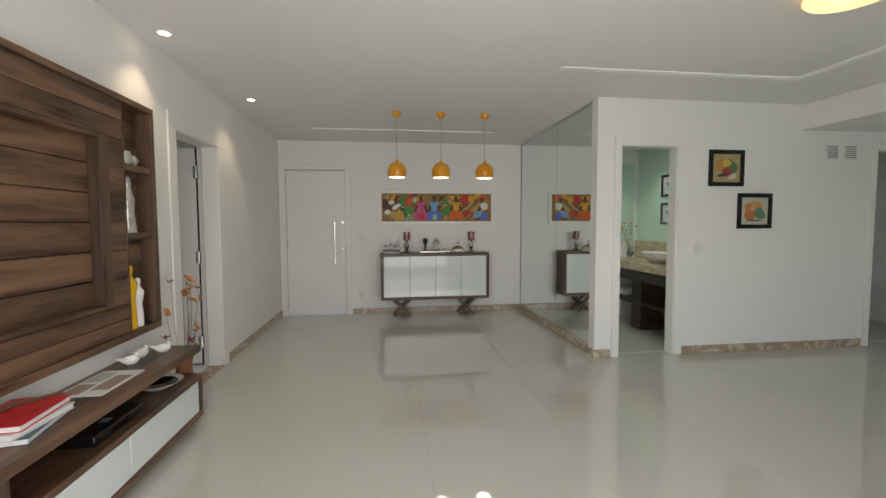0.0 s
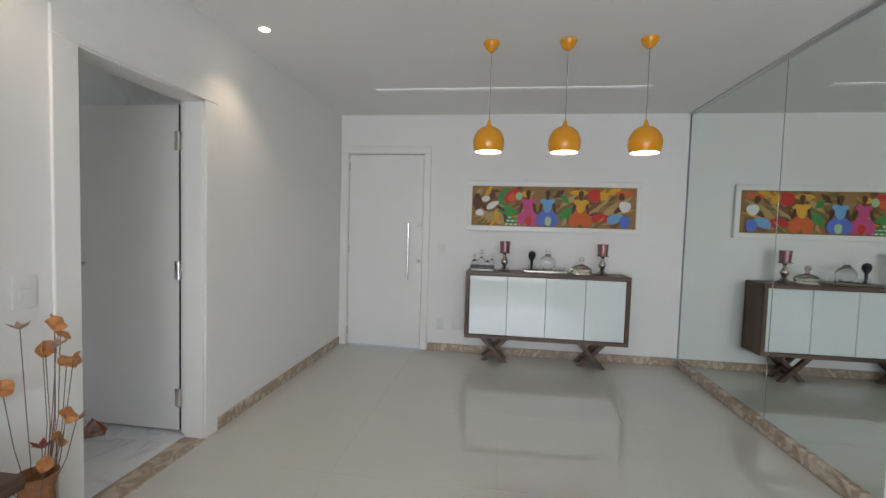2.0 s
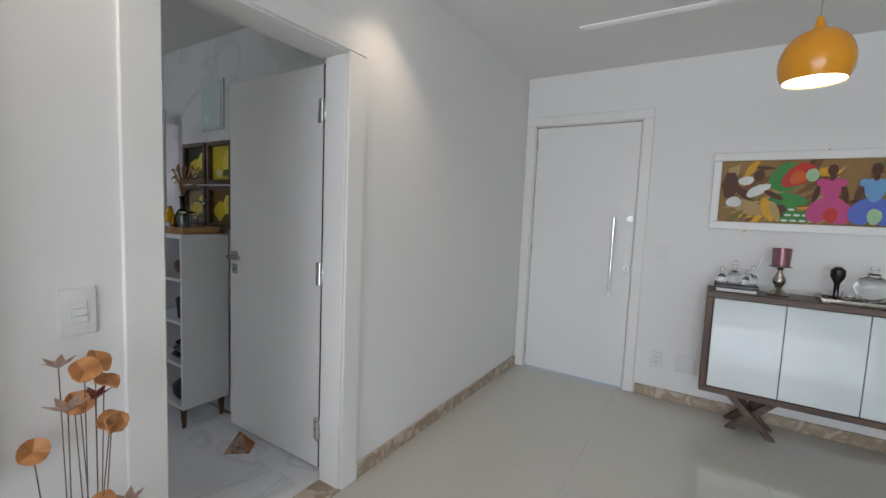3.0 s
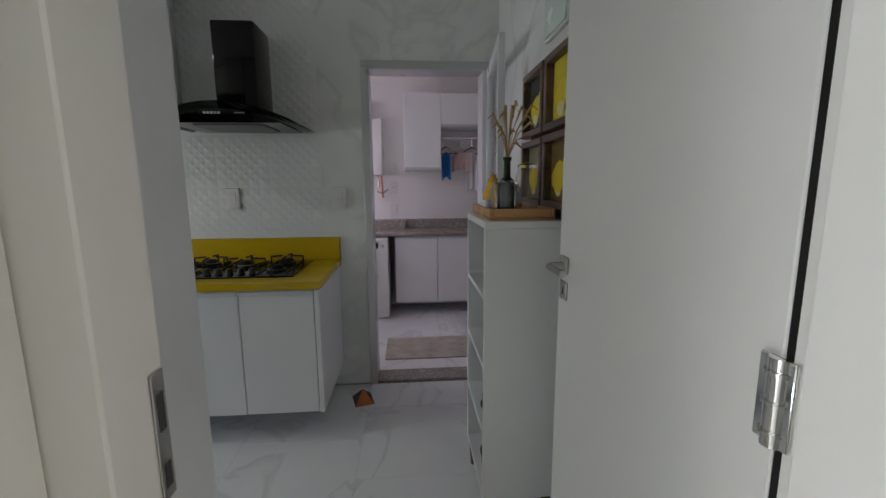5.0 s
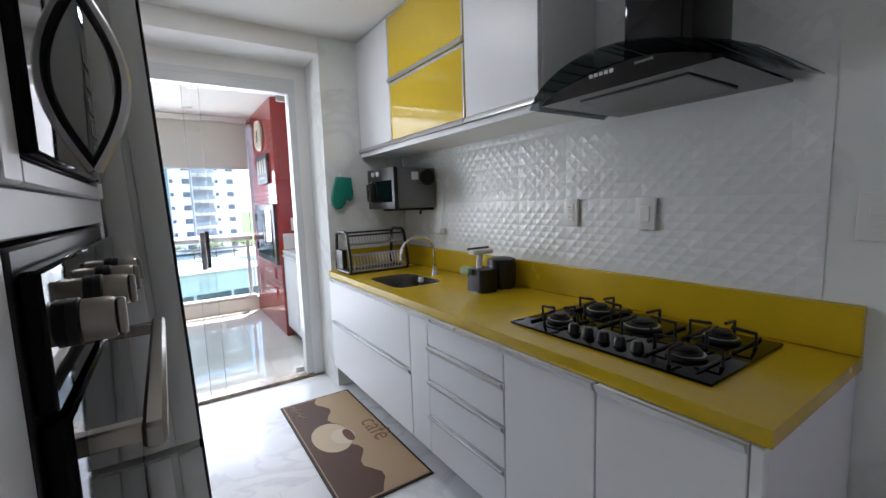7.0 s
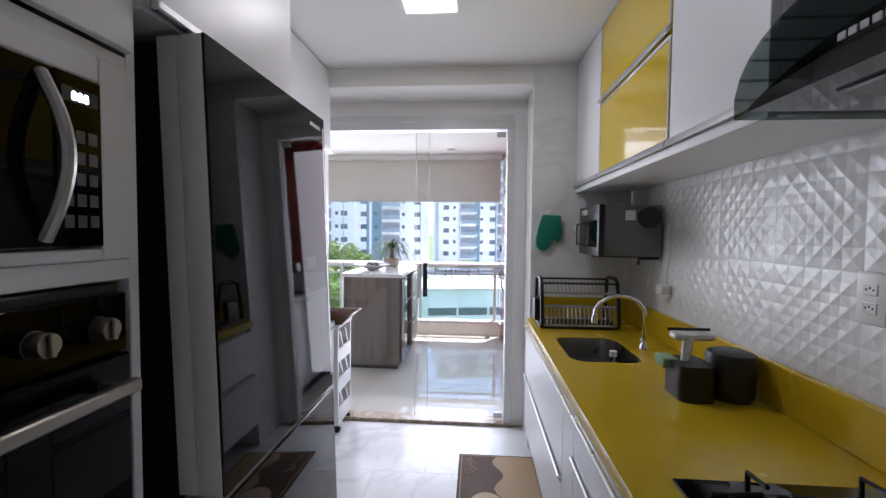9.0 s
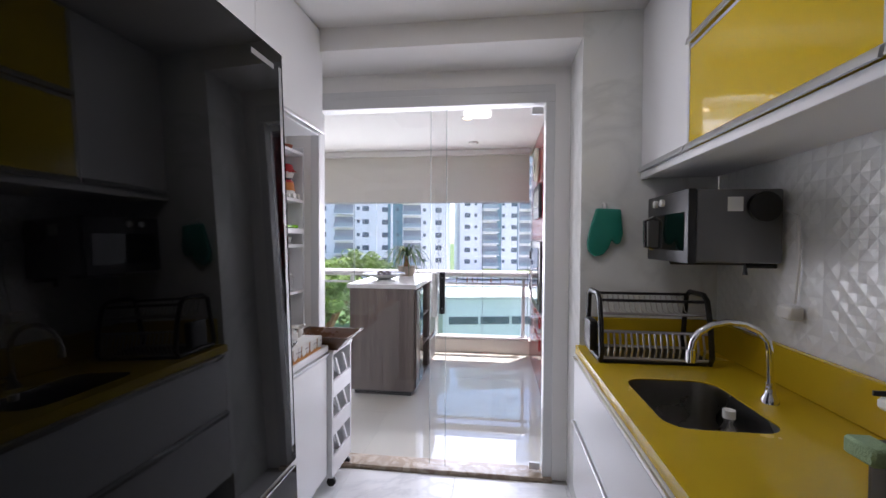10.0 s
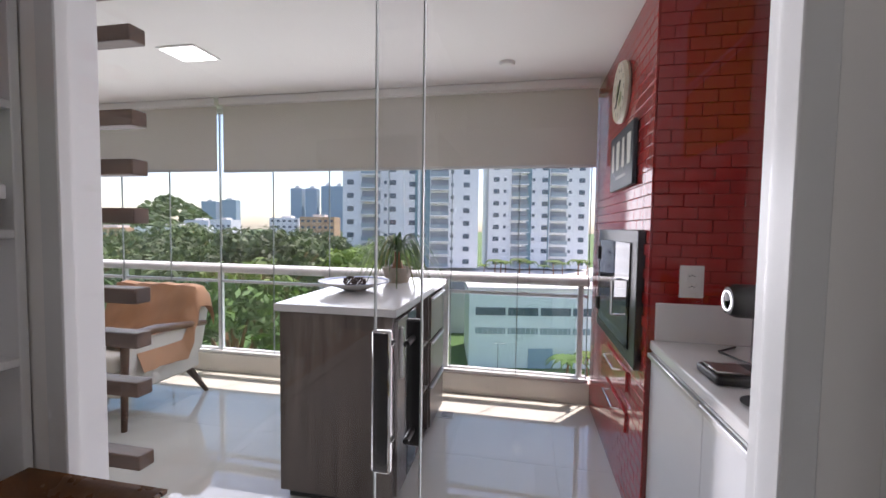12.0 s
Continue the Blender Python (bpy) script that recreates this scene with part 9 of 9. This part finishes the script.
def lay(parent, name, x0, x1, y0, y1, step_x, step_y, mat, gap=0.0006, shift=0.0, keep=None):
    made = {}
    for r, (y, h) in enumerate(span(y0, y1, step_y, gap)):
        start = x0 - (shift * step_x if r % 2 else 0)
        for x, w in span(start, x1, step_x, gap):
            if x < x0 - 1e-6:
                w, x = w - (x0 - x), x0
            if w < 0.03 or (keep and not keep(x + w / 2, y + h / 2)):
                continue
            key = (round(w, 3), round(h, 3))
            if key not in made:
                made[key] = mesh_of(name, cube(0, 0, -0.0075, w, h, 0.0, 0.0007), mat)
            piece(name, made[key], parent, (x, y, 0))


lay(floor, "tile", -1.0, 7.18, 0.52, 6.50, 0.90, 0.90, PORC, keep=lambda x, y: not (x > 2.7 and y > 4.1))
lay(floor, "tile", -3.36, 7.18, -1.96, 0.50, 0.90, 0.90, PORC)
lay(floor, "tile", 2.79, 4.15, 4.18, 5.84, 0.60, 0.60, PORC)
lay(floor, "tile", 4.30, 7.18, 4.18, 7.18, 0.90, 0.90, PORC)
lay(floor, "tile", -3.355, -1.14, 0.64, 4.44, 0.60, 0.60, KTILE, shift=0.5)
lay(floor, "tile", -5.17, -3.53, 2.95, 5.19, 0.60, 0.60, KTILE)

# relief tiles behind the worktop: ridges along both diagonals of small squares
NC, CELL = 5, 0.0608
bm = bmesh.new()
pt_ = {}
for i in range(2 * NC + 1):
    for j in range(2 * NC + 1):
        high = (i + j) % 2 == 0
        edge = i in (0, 2 * NC) or j in (0, 2 * NC)
        pt_[i, j] = bm.verts.new((0.0036 if high and not edge else 0.0012, i * CELL / 2, j * CELL / 2))
for i in range(NC):
    for j in range(NC):
        a, b = 2 * i, 2 * j
        ringp = [(0, 0), (1, 0), (2, 0), (2, 1), (2, 2), (1, 2), (0, 2), (0, 1)]
        for p, q in zip(ringp, ringp[1:] + ringp[:1]):
            bm.faces.new((pt_[a + 1, b + 1], pt_[a + p[0], b + p[1]], pt_[a + q[0], b + q[1]]))
bmesh.ops.recalc_face_normals(bm, faces=bm.faces)
RELIEF = mesh_of("relief_tile", bm, surface("white_relief_glaze", (0.78, 0.80, 0.80), 0.24, vary=0.015, bump=0.0, rvary=0.04))
if RELIEF.polygons[0].normal.x < 0:
    RELIEF.flip_normals()
wallk = bpy.data.objects["wall_kitchen_west"]
TS = NC * CELL + 0.001
for i in range(9):
    for j in range(5):
        y, z = 0.935 + i * TS, 0.978 + j * TS
        if y + TS > 3.64 or z + TS > 2.51 or (j > 2 and y + TS < 2.6):
            continue
        piece("tile", RELIEF, wallk, (-3.3712, y, z))

# red glazed tiles of the barbecue tower: the nearest are single pieces, the rest one mesh
TW, TH = 0.110, 0.0506
made, count, rest = {}, 0, bmesh.new()


def red_tile(width, side, u, z):
    """One glazed tile on the front (side 0, facing the room) or the flank (side 1) of the tower."""
    global count
    if side == 0:
        place, turn = (-2.7675, u, z), Matrix.Identity(4)
    else:
        place, turn = (u, -0.5398, z), Matrix.Rotation(radians(90), 4, "Z") @ Matrix.Translation((0, -width - 0.002, 0))
    if count < 300 and (side == 1 or u > -1.0):
        key = round(width, 3)
        if key not in made:
            made[key] = mesh_of("red_tile", cube(0, 0, 0, 0.008, width, TH - 0.003, 0.0016), RED_TILE)
        piece("tile", made[key], bb, place, turn).matrix_parent_inverse = bb.matrix_basis.inverted()
        count += 1
    elif side == 0:
        box(rest, place[0], u, z, place[0] + 0.008, u + width, z + TH - 0.003)
    else:
        box(rest, u, -0.5398, z, u + width, -0.5318, z + TH - 0.003)


for r in range(46):
    z = 0.003 + r * TH
    start = -0.5305 + (TW / 2 if r % 2 else 0)
    while start > -1.95:
        hi, lo = min(start, -0.5305), max(start - TW, -1.956)
        if not (-1.57 < (lo + hi) / 2 < -0.60 and 0.70 < z + TH / 2 < 1.335) and hi - lo > 0.02:
            red_tile(hi - lo - 0.003, 0, lo, z)
        start -= TW
    start = -2.7675 + (TW / 2 if r % 2 else 0)
    while start > -3.35 and z > 0.86:
        hi, lo = min(start, -2.7675), max(start - TW, -3.358)
        if hi - lo > 0.02:
            red_tile(hi - lo - 0.003, 1, lo, z)
        start -= TW
part("tile_field", rest, RED_TILE, bb, "field of glossy red tiles")["kind"] = "stuff"
